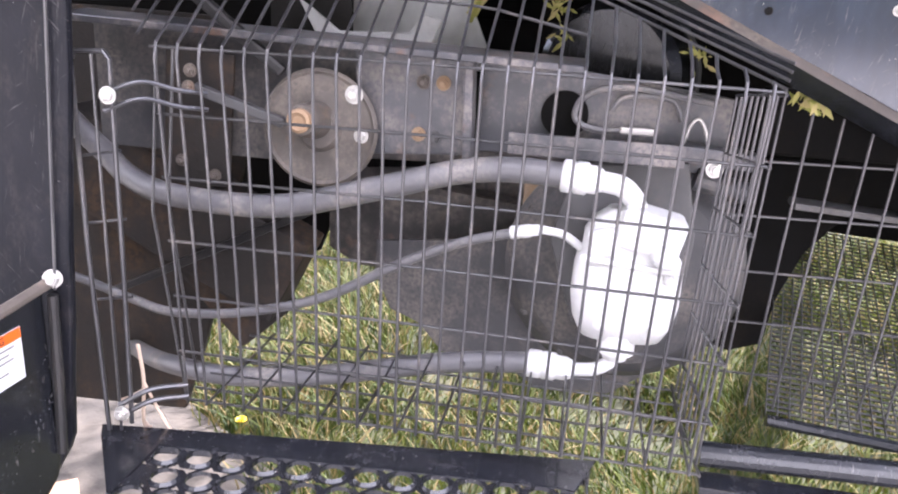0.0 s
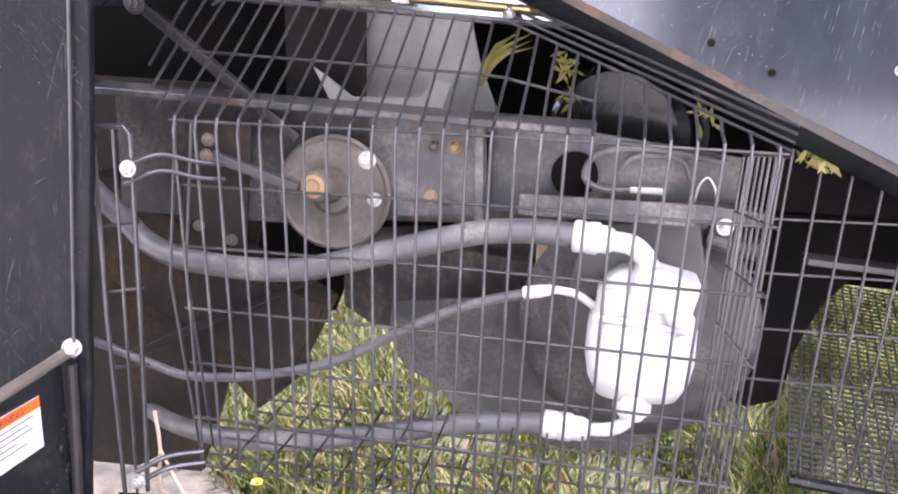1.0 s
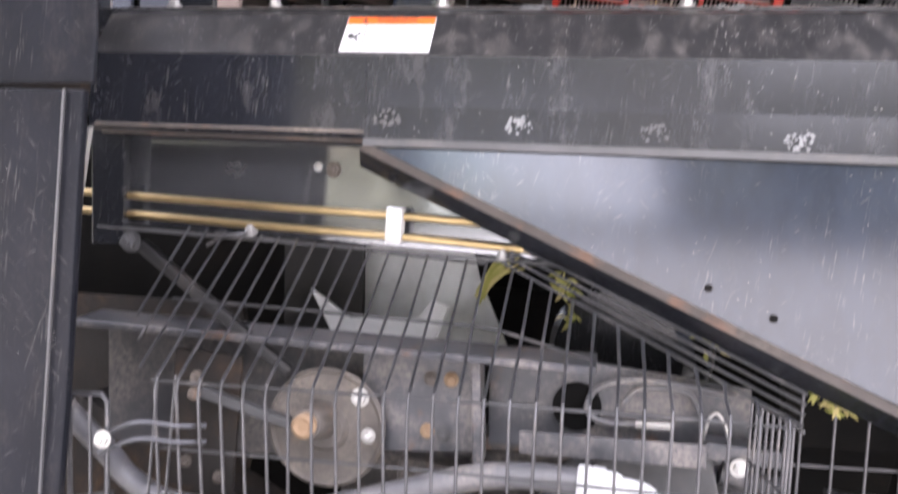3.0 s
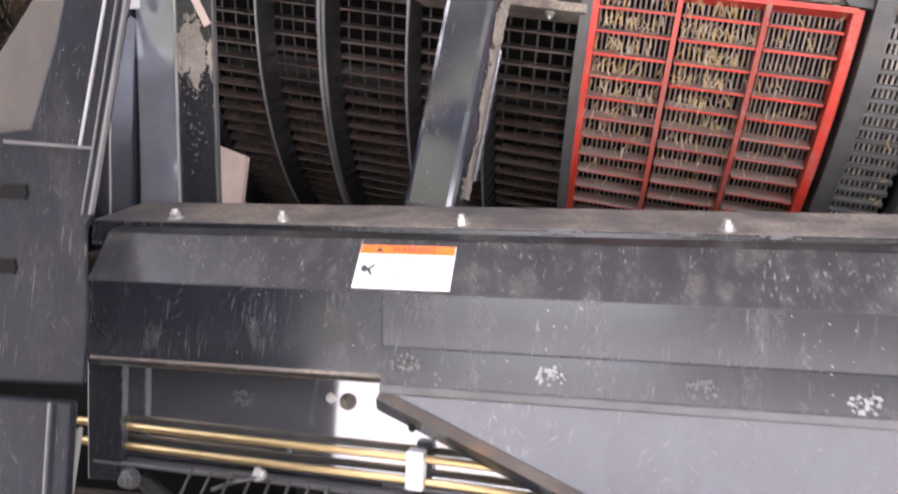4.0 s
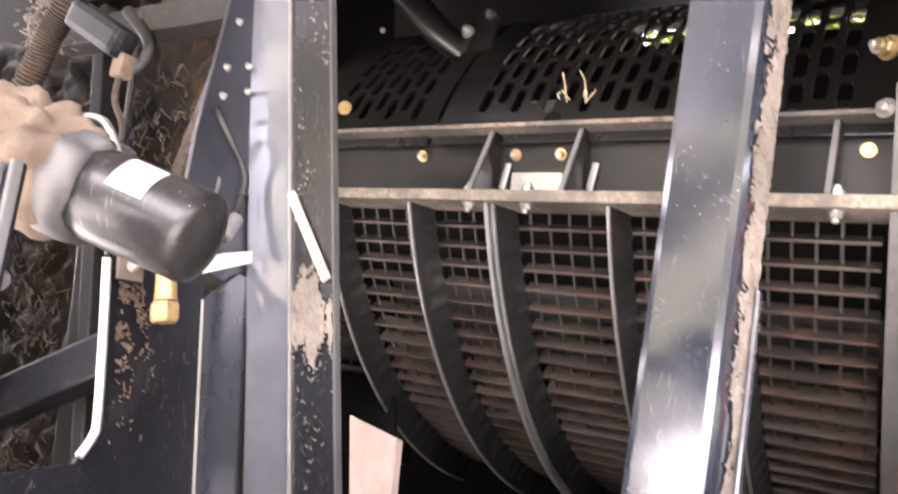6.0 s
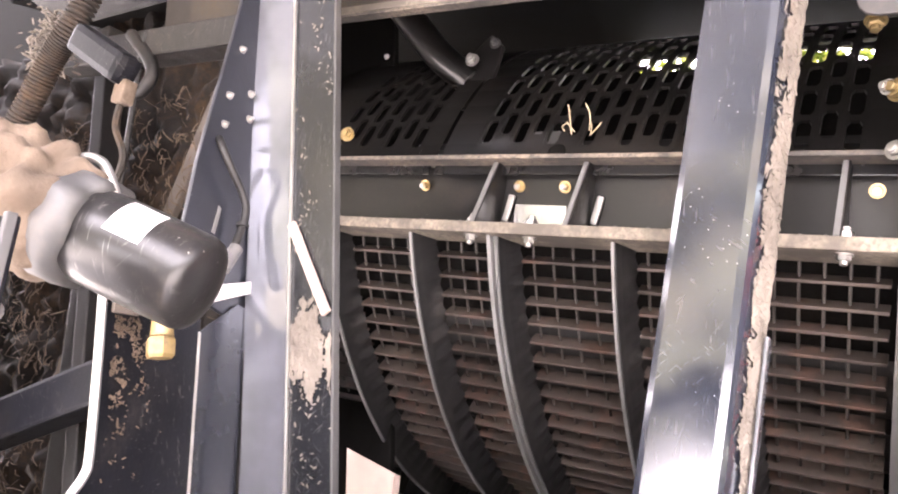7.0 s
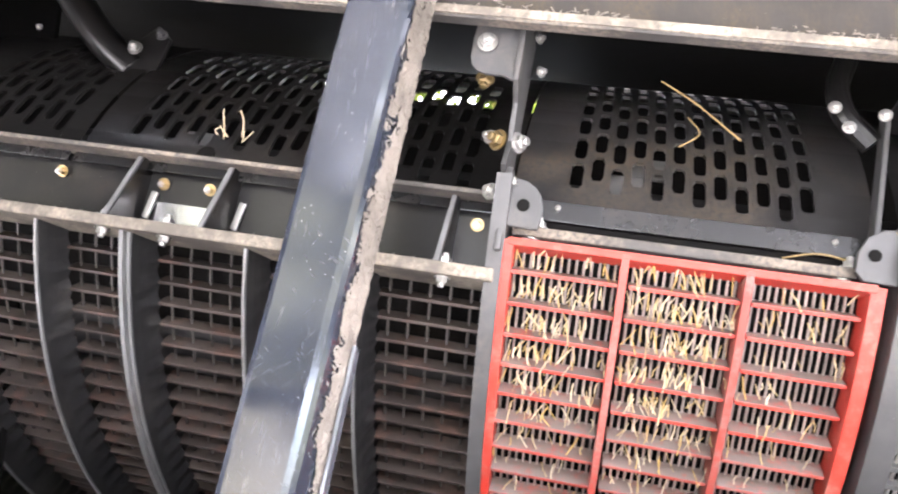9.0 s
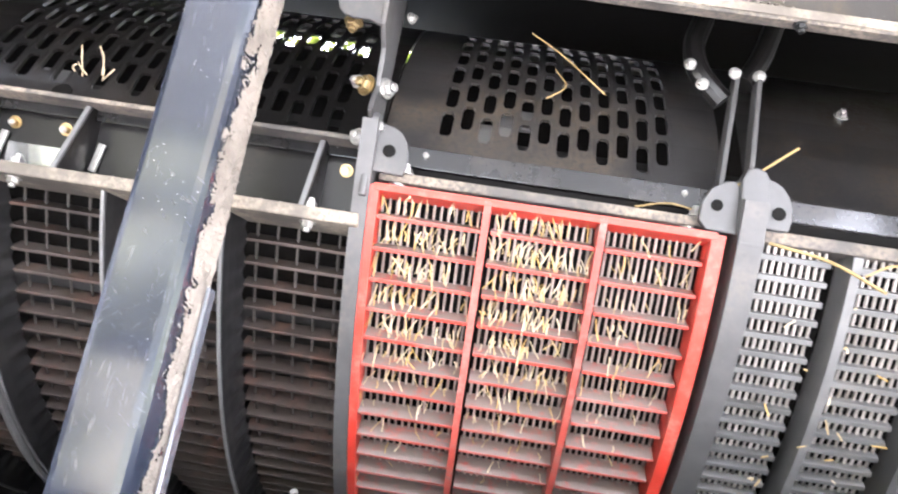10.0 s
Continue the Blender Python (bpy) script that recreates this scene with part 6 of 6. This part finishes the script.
# frame plate with ears between black and red grates
for u, nm, lb in ((0.003, "grate_frame_plate", "grey frame plate with a bolted ear"), (0.580, "grate_frame_plate", "grey frame plate beside the red grate")):
    fp = thing(nm, lb, "bracket", "grate frame plates", m=RM)
    part("plate", arc_plate(u + (0 if u < 0.5 else 0.005), 0.024 if u < 0.5 else 0.036, -0.10 if u < 0.5 else -0.06, 0.80, 0.09, -0.012), steel_grey, fp)
    part("ear", bevel(prism([(u, 0.072), (u + 0.058, 0.070), (u + 0.062, 0.085), (u + 0.062, 0.105), (u + 0.057, 0.123), (u + 0.047, 0.137), (u + 0.033, 0.145), (u + 0.012, 0.149), (u, 0.165)], 0.010, "y", -0.055), 0.002), steel_grey, fp)
    part("ear_hole", lathe([(0.010, 0), (0.010, 0.0015)], 18, facing((u + (0.042 if u > 0.5 else 0.032), -0.0562, 0.095 if u > 0.5 else 0.105), (0, -1, 0))), inner_dark, fp)
    if u > 0.5:
        part("ear", bevel(prism([(u, 0.072), (u + 0.058, 0.070), (u + 0.062, 0.085), (u + 0.062, 0.105), (u + 0.057, 0.123), (u + 0.047, 0.137), (u + 0.033, 0.145), (u + 0.012, 0.149), (u, 0.165)], 0.010, "y", -0.035), 0.002), steel_grey, fp)
        part("ear", bevel(prism([(u, 0.058), (u - 0.058, 0.060), (u - 0.070, 0.072), (u - 0.068, 0.10), (u - 0.056, 0.124), (u - 0.034, 0.138), (u, 0.142)], 0.010, "y", -0.045), 0.002), steel_grey, fp)
        part("ear_hole", lathe([(0.009, 0), (0.009, 0.0015)], 18, facing((u - 0.046, -0.0462, 0.098), (0, -1, 0))), inner_dark, fp)
        part("head", bevel(prism([(u - 0.014, 0.04), (u + 0.026, 0.04), (u + 0.028, 0.142), (u + 0.02, 0.158), (u + 0.006, 0.163), (u - 0.008, 0.158), (u - 0.015, 0.142)], 0.03, "y", -0.056), 0.004), steel_grey, fp)
    else:
        part("upright", bevel(prism([(-0.075, 0.16), (0.03, 0.12), (0.06, 0.43), (-0.098, 0.43), (-0.098, 0.29), (-0.055, 0.27), (-0.045, 0.21)], 0.008, "x", u - 0.010), 0.002), steel_grey, fp)
        part("second_plate", bevel(prism([(-0.062, 0.03), (0.03, 0.03), (0.03, 0.165), (-0.055, 0.165), (-0.062, 0.155)], 0.012, "x", u - 0.003), 0.004), steel_grey, fp)
        part("top_ear", bevel(prism([(u - 0.012, 0.292), (u - 0.004, 0.300), (u - 0.004, 0.43), (u - 0.075, 0.43), (u - 0.083, 0.36), (u - 0.083, 0.325), (u - 0.079, 0.312), (u - 0.070, 0.303), (u - 0.055, 0.299), (u - 0.030, 0.299)], 0.008, "y", -0.09), 0.002), steel_grey, fp)
        bolt((u - 0.059, -0.094, 0.349), (0, -1, 0), fp, zinc, 0.0115)
        bolt((u - 0.059, -0.06, 0.306), (0, -0.3, -1), fp, bolt_gold, 0.011)
        bolt((u - 0.026, -0.03, 0.215), (-0.7, -1, 0), fp, bolt_gold, 0.0125)
        bolt((u - 0.040, -0.036, 0.217), (-0.7, -1, 0), fp, zinc, 0.008)
        bolt((u + 0.004, -0.03, 0.214), (0.9, -0.6, 0), fp, zinc, 0.012)
        bolt((u - 0.026, -0.02, 0.132), (-0.4, -1, 0), fp, zinc, 0.010)
        bolt((u + 0.010, -0.055, 0.139), (0.2, -0.6, 1), fp, zinc, 0.006)
        for zz in (0.415, 0.354):
            bolt((u + 0.008 + 0.18 * (0.415 - zz), 0.0, zz), (0.9, -0.6, 0), fp, zinc, 0.007)

# red concave
redc = thing("red_concave", "bright red painted concave grate stuck with straw", "grate", MACHINE, m=RM)
RB = [0.016, 0.196, 0.371, 0.541]
part("left_rail", arc_plate(0.022, 0.014, -0.003, 0.80, 0.06, -0.004), red_paint, redc)
part("right_rail", arc_plate(0.541, 0.020, -0.003, 0.80, 0.05, -0.004), red_paint, redc)
for u in RB[1:3]:
    part("rib", arc_plate(u, 0.011, -0.003, 0.80, 0.055, -0.006), red_worn, redc)
part("top_bar", box((0.28, arc(0.0)[0] + 0.02, arc(0.0)[1]), (0.52, 0.05, 0.012), None, 0.002), red_paint, redc)
for a, b in zip(RB, RB[1:]):
    section(redc, a + 0.010, b - (0.006 if b < 0.5 else 0.014), 15, 0.0505, 0.046, 0.80, 0.004, 0.034, 0.0060, red_paint, 14, 0.0021, rod_red, 0.034, red_worn)
part("end_plate", bevel(prism([(0.03, 0.0), (0.53, 0.0), (0.53, 0.11), (0.03, 0.11)], 0.006, "y", 0.0), 0.002), red_worn, redc).matrix_local = Matrix.Translation((0, arc(0.76)[0], arc(0.76)[1])) @ Matrix.Rotation(radians(-62), 4, "X") @ Matrix.Translation((0, 0, -0.11))
# same near-black sheet, shade painted behind the red bars
part("backing", arc_plate(0.28, 0.52, -0.05, 0.80, 0.01, 0.10), inner_dark, redc, "near-black sheet for the shade behind the grate")
bar_top = thing("grate_top_bar", "pale dusty bar over the red grate", "bar", MACHINE, m=RM)
top_bar = part("bar", box((0.285, 0.005, 0.075), (0.53, 0.06, 0.016), None, 0.003), rail_dust, bar_top)
# solid strip painted near-black as a shaded gap
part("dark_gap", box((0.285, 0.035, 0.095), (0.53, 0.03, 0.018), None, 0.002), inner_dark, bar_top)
for u in (0.060, 0.512):
    bolt((u, -0.015, 0.083), (0, 0, 1), top_bar, zinc, 0.010)
    bolt((u - 0.01, -0.012, 0.066), (0, 0, -1), top_bar, zinc, 0.009)

# grey concave
greyc = thing("grey_concave", "grey cast concave grate dusted with chaff", "grate", MACHINE, m=RM)
for u in (0.60, 0.745, 0.90, 1.06, 1.20):
    part("rib", arc_plate(u, 0.014, 0.0, 0.80, 0.06, -0.004), grey_bar, greyc)
for a, b in ((0.60, 0.745), (0.745, 0.90), (0.90, 1.06), (1.06, 1.20)):
    section(greyc, a + 0.008, b - 0.03, 24, 0.031, 0.02, 0.78, 0.012, 0.018, 0.009, grey_bar, 10, 0.003, rod_steel, 0.026)
part("top_bar", box((0.90, 0.0, 0.065), (0.60, 0.07, 0.02), None, 0.003), rail_dust, greyc)
# near-black solid drawn as shade above the grey bar
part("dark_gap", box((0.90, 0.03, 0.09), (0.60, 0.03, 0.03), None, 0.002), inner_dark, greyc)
# near-black sheet painting the shade behind the grey bars
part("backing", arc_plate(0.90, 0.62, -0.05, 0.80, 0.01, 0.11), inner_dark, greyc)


# perforated covers
DC, DR = (0.698, -0.099), 0.70


def drum_pt(u, w, off=0.0):
    """w is the angle above the horizontal, in radians."""
    r = DR + off
    return Vector((u, DC[0] - r * math.cos(w), DC[1] + r * math.sin(w)))


def perforated(u0, u1, cols, first, pitch_u, a0, rows, dh):
    """A curved sheet with slots in columns, every second column shifted; plain outside."""
    bm = bmesh.new()

    def quad(ua, ub, wa, wb, n=1):
        for i in range(n):
            w0, w1 = wa + (wb - wa) * i / n, wa + (wb - wa) * (i + 1) / n
            bm.faces.new([bm.verts.new(drum_pt(*p)) for p in ((ua, w0), (ub, w0), (ub, w1), (ua, w1))])

    quad(u0, first, 0.33, 1.45, 14)
    quad(first + pitch_u * cols, u1, 0.33, 1.45, 14)
    for c in range(cols):
        ca, cb = first + pitch_u * c, first + pitch_u * (c + 1)
        sh = a0 + (0.32 * dh if c % 2 else 0.0) - 0.0025 * c
        nr = rows - (1 if c in (0, cols - 1) else 0)
        quad(ca, cb, 0.33, sh, 2)
        quad(ca, cb, sh + dh * nr, 1.45, 7)
        for r in range(nr):
            wa, wb = sh + dh * r, sh + dh * (r + 1)
            hx, hw = pitch_u * 0.315, dh * 0.41
            cu, cw = (ca + cb) / 2, (wa + wb) / 2
            ring = [(cu - hx, cw - hw * 0.7), (cu - hx * 0.6, cw - hw), (cu + hx * 0.6, cw - hw), (cu + hx, cw - hw * 0.7),
                    (cu + hx, cw + hw * 0.7), (cu + hx * 0.6, cw + hw), (cu - hx * 0.6, cw + hw), (cu - hx, cw + hw * 0.7)]
            outer = [(ca, wa), (ca, wa), (cb, wa), (cb, wa), (cb, wb), (cb, wb), (ca, wb), (ca, wb)]
            iv = [bm.verts.new(drum_pt(*p)) for p in ring]
            dv_ = [bm.verts.new(drum_pt(p[0], p[1], -0.006)) for p in ring]
            corner = {p: bm.verts.new(drum_pt(*p)) for p in {(ca, wa), (cb, wa), (cb, wb), (ca, wb)}}
            for j in range(8):
                k2 = (j + 1) % 8
                o1, o2 = corner[outer[j]], corner[outer[k2]]
                bm.faces.new((o1, iv[k2], iv[j]) if o1 is o2 else (o1, o2, iv[k2], iv[j]))
                bm.faces.new((iv[j], iv[k2], dv_[k2], dv_[j]))
    bmesh.ops.remove_doubles(bm, verts=bm.verts, dist=0.0004)
    bmesh.ops.recalc_face_normals(bm, faces=bm.faces)
    return bm


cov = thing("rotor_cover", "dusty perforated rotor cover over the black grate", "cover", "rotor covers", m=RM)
# darker sheet than drum_mat: the shade up here is in its colour
part("sheet", perforated(-0.80, 0.0, 19, -0.7305, 0.0350, 0.405, 6, 0.104), shaded_drum, cov)
part("round_hole", lathe([(0.017, 0), (0.017, 0.002)], 22, facing(drum_pt(-0.555, 0.375, 0.001), drum_pt(0, 0.375, 1) - drum_pt(0, 0.375, 0))), inner_dark, cov, "round dark hole")
# this cover's shade is put into its sheet colour, darker than its twins
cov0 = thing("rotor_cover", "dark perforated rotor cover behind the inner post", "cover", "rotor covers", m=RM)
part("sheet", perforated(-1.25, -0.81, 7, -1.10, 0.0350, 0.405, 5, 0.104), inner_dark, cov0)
cov2 = thing("rotor_cover", "dusty perforated rotor cover over the red grate", "cover", "rotor covers", m=RM)
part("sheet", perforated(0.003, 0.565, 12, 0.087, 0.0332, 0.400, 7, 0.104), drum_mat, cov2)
cov3 = thing("rotor_cover", "plain dusty rotor cover beside the red grate", "cover", "rotor covers", m=RM)
bm = bmesh.new()
prev = None
for i in range(17):
    w = 0.30 + (1.45 - 0.30) * i / 16
    row = [bm.verts.new(drum_pt(0.60, w)), bm.verts.new(drum_pt(1.3, w))]
    if prev:
        bm.faces.new((prev[0], prev[1], row[1], row[0]))
    prev = row
bmesh.ops.solidify(bm, geom=bm.faces[:], thickness=0.004)
part("sheet", bm, drum_mat, cov3)
bolt(drum_pt(0.80, 0.72), drum_pt(0, 0.72, 1) - drum_pt(0, 0.72, 0), cov3, zinc, 0.009)
for th, ua, ub in ((cov, -0.80, -0.005), (cov0, -1.25, -0.812), (cov2, 0.022, 0.563), (cov3, 0.604, 1.3)):
    a = 0.335
    c, nrm = drum_pt((ua + ub) / 2, a, 0.002), drum_pt(0, a, 1) - drum_pt(0, a, 0)
    rim_ = part("rim", box(c - Vector((0, 0.003, 0.004)), (ub - ua, 0.004, 0.036), Matrix.Rotation(-0.16, 3, "X"), 0.001), rim_sheet, th, "folded lower rim")
    for u in (ua + 0.06, ub - 0.06):
        bolt(drum_pt(u, a, 0.004), nrm, rim_, zinc, 0.005)
core = thing("rotor_drum", "dark rotor drum inside the covers", "rotor", MACHINE, m=RM)
part("drum", lathe([(0.33, 0), (0.33, 2.6)], 40, facing((-1.3, 0.60, 0.0), (1, 0, 0))), matte_black, core)
for k in range(8):
    a = 2 * math.pi * k / 8
    part("rasp_bar", box((0.0, 0.60 + 0.34 * math.cos(a), 0.34 * math.sin(a)), (2.5, 0.05, 0.03), Matrix.Rotation(a, 3, "X"), 0.003), dark_steel, core)
# pale plates added so a few slots show a lit patch
for ua, ub, wa, wb in ((0.150, 0.215, 0.42, 0.52), (0.190, 0.250, 0.52, 0.60), (-0.640, -0.575, 0.42, 0.50), (-0.330, -0.285, 0.43, 0.52)):
    a, b = drum_pt((ua + ub) / 2, wa, -0.035), drum_pt((ua + ub) / 2, wb, -0.035)
    part("blade", beam_bm(a, b, ub - ua, 0.006, 0, 0.001), grey_bar, core, "pale grey plate added as a lit patch in the slots")
arm2 = thing("cover_arm", "dark curved arm over the rotor cover", "lever", MACHINE, m=RM)
part("arm", tube(smooth_path([(-1.04, 0.13, 0.545), (-0.97, 0.15, 0.468), (-0.92, 0.165, 0.418), (-0.85, 0.19, 0.368)], 14), 0.034, 12), shaded_drum, arm2, smooth=True)
part("foot", bevel(prism([(-0.86, 0.30), (-0.80, 0.30), (-0.775, 0.44), (-0.81, 0.47), (-0.87, 0.41)], 0.012, "y", 0.175), 0.004), shaded_drum, arm2)
bolt((-0.838, 0.160, 0.405), (0.1, -1, 0.2), arm2, zinc, 0.011)
bolt((-0.790, 0.165, 0.442), (0.1, -1, 0.2), arm2, steel_grey, 0.009)
bolt((-1.066, 0.150, 0.428), (0, -1, 0), arm2, zinc, 0.005)
bolt((-1.050, 0.045, 0.203), (0.3, -1, 0), arm2, brass, 0.011)
arm3 = thing("cover_arm", "dusty forked arm between two rotor covers", "lever", MACHINE, m=RM)
part("arm", tube(smooth_path([(0.518, 0.09, 0.47), (0.502, 0.07, 0.409), (0.514, 0.06, 0.356), (0.557, 0.06, 0.31)], 14), 0.019, 12), shaded_drum, arm3)
part("arm", tube(smooth_path([(0.641, 0.09, 0.478), (0.616, 0.07, 0.4), (0.587, 0.06, 0.345)], 12), 0.018, 12), shaded_drum, arm3)
part("edge", beam_bm((0.573, 0.055, 0.357), (0.546, 0.0, 0.132), 0.008, 0.03, 0, 0.002), steel_grey, arm3, "bare steel edge")
part("edge", beam_bm((0.609, 0.055, 0.363), (0.591, 0.0, 0.140), 0.008, 0.03, 0, 0.002), steel_grey, arm3, "bare steel edge")
for u, v, w in ((0.491, 0.035, 0.357), (0.514, 0.035, 0.325), (0.564, 0.03, 0.349), (0.607, 0.04, 0.354)):
    bolt((u, v, w), (-0.2, -1, 0), arm3, zinc, 0.0075)

# ---- straw and chaff ----
rng = random.Random(77)
straws = thing("loose_straw", "yellow straw caught in the red grate", "straw", m=RM)
bm = bmesh.new()
COLS = ((0.03, 0.186, 0.85), (0.21, 0.362, 1.0), (0.386, 0.525, 0.22))
for row in range(15):
    for ua, ub, dense in COLS:
        wanted = (0.5, 1.0, 0.85, 0.8, 0.7, 0.5, 0.32, 0.2, 0.12, 0.07, 0.06, 0.05, 0.03, 0.03, 0.03)[row] * dense
        for k in range(int(46 * wanted)):
            u = rng.uniform(ua, ub) if rng.random() < 0.5 else rng.gauss(ua + 0.45 * (ub - ua), 0.22 * (ub - ua))
            s = 0.046 + 0.0505 * (row - 1) + rng.uniform(0.016, 0.044)
            y, w, a = arc(max(0.0, s), rng.uniform(0.006, 0.019))
            d = Vector((rng.gauss(0, 0.42), rng.uniform(-0.25, 0.05), 1.0)).normalized() * rng.uniform(0.010, 0.036)
            p = Vector((min(max(u, ua), ub), y, w))
            sweep(bm, [p - d / 2, p + Vector((rng.uniform(-0.003, 0.003), -0.002, 0)), p + d / 2], rng.uniform(0.0005, 0.0012), 4)
for k in range(60):
    u = rng.uniform(0.66, 1.1)
    y, w, a = arc(0.05 + 0.6 * rng.random(), -0.004)
    d = Vector((rng.gauss(0, 1), -0.1, rng.gauss(0, 1))).normalized() * rng.uniform(0.004, 0.025)
    p = Vector((u, y, w))
    sweep(bm, [p - d / 2, p + d / 2], 0.0014, 4)
tagged(part("straw", bm, loose_mat, straws), kind="stuff")
rng = random.Random(93)
for u0 in (-0.545, -0.515):
    t = thing("straw_tuft", "small tuft of dry straw on the rotor cover", "straw", m=RM)
    for k in range(3):
        p = Vector((u0 + rng.uniform(-0.008, 0.008), 0.075, 0.205 + rng.uniform(-0.008, 0.008)))
        q = p + Vector((rng.gauss(0.005, 0.022), -0.010, rng.uniform(0.012, 0.06)))
        part("stalk", tube([p, p.lerp(q, 0.5) + Vector((rng.uniform(-0.008, 0.008), -0.006, 0.002)), q], 0.0011, 5), loose_mat, t)
for nm, pts, r in (("straw_stalk", [(0.225, 0.115, 0.415), (0.285, 0.105, 0.375), (0.365, 0.10, 0.312)], 0.0024),
                   ("straw_stalk", [(0.265, 0.09, 0.285), (0.295, 0.085, 0.31), (0.275, 0.10, 0.345)], 0.0020),
                   ("straw_stalk", [(0.562, -0.045, 0.134), (0.60, -0.05, 0.165), (0.644, -0.055, 0.202)], 0.003),
                   ("straw_stalk", [(0.42, -0.01, 0.088), (0.47, -0.02, 0.098), (0.53, -0.015, 0.090)], 0.002),
                   ("straw_stalk", [(0.615, -0.045, 0.052), (0.70, -0.055, 0.035), (0.78, -0.06, 0.0)], 0.004),
                   ("straw_stalk", [(0.75, -0.06, 0.02), (0.80, -0.05, 0.045), (0.90, -0.05, 0.05)], 0.003)):
    t = thing(nm, "dry golden stalk lying on the machine", "straw", m=RM)
    part("stalk", tube(pts, r * 0.65, 6), straw_mat, t)
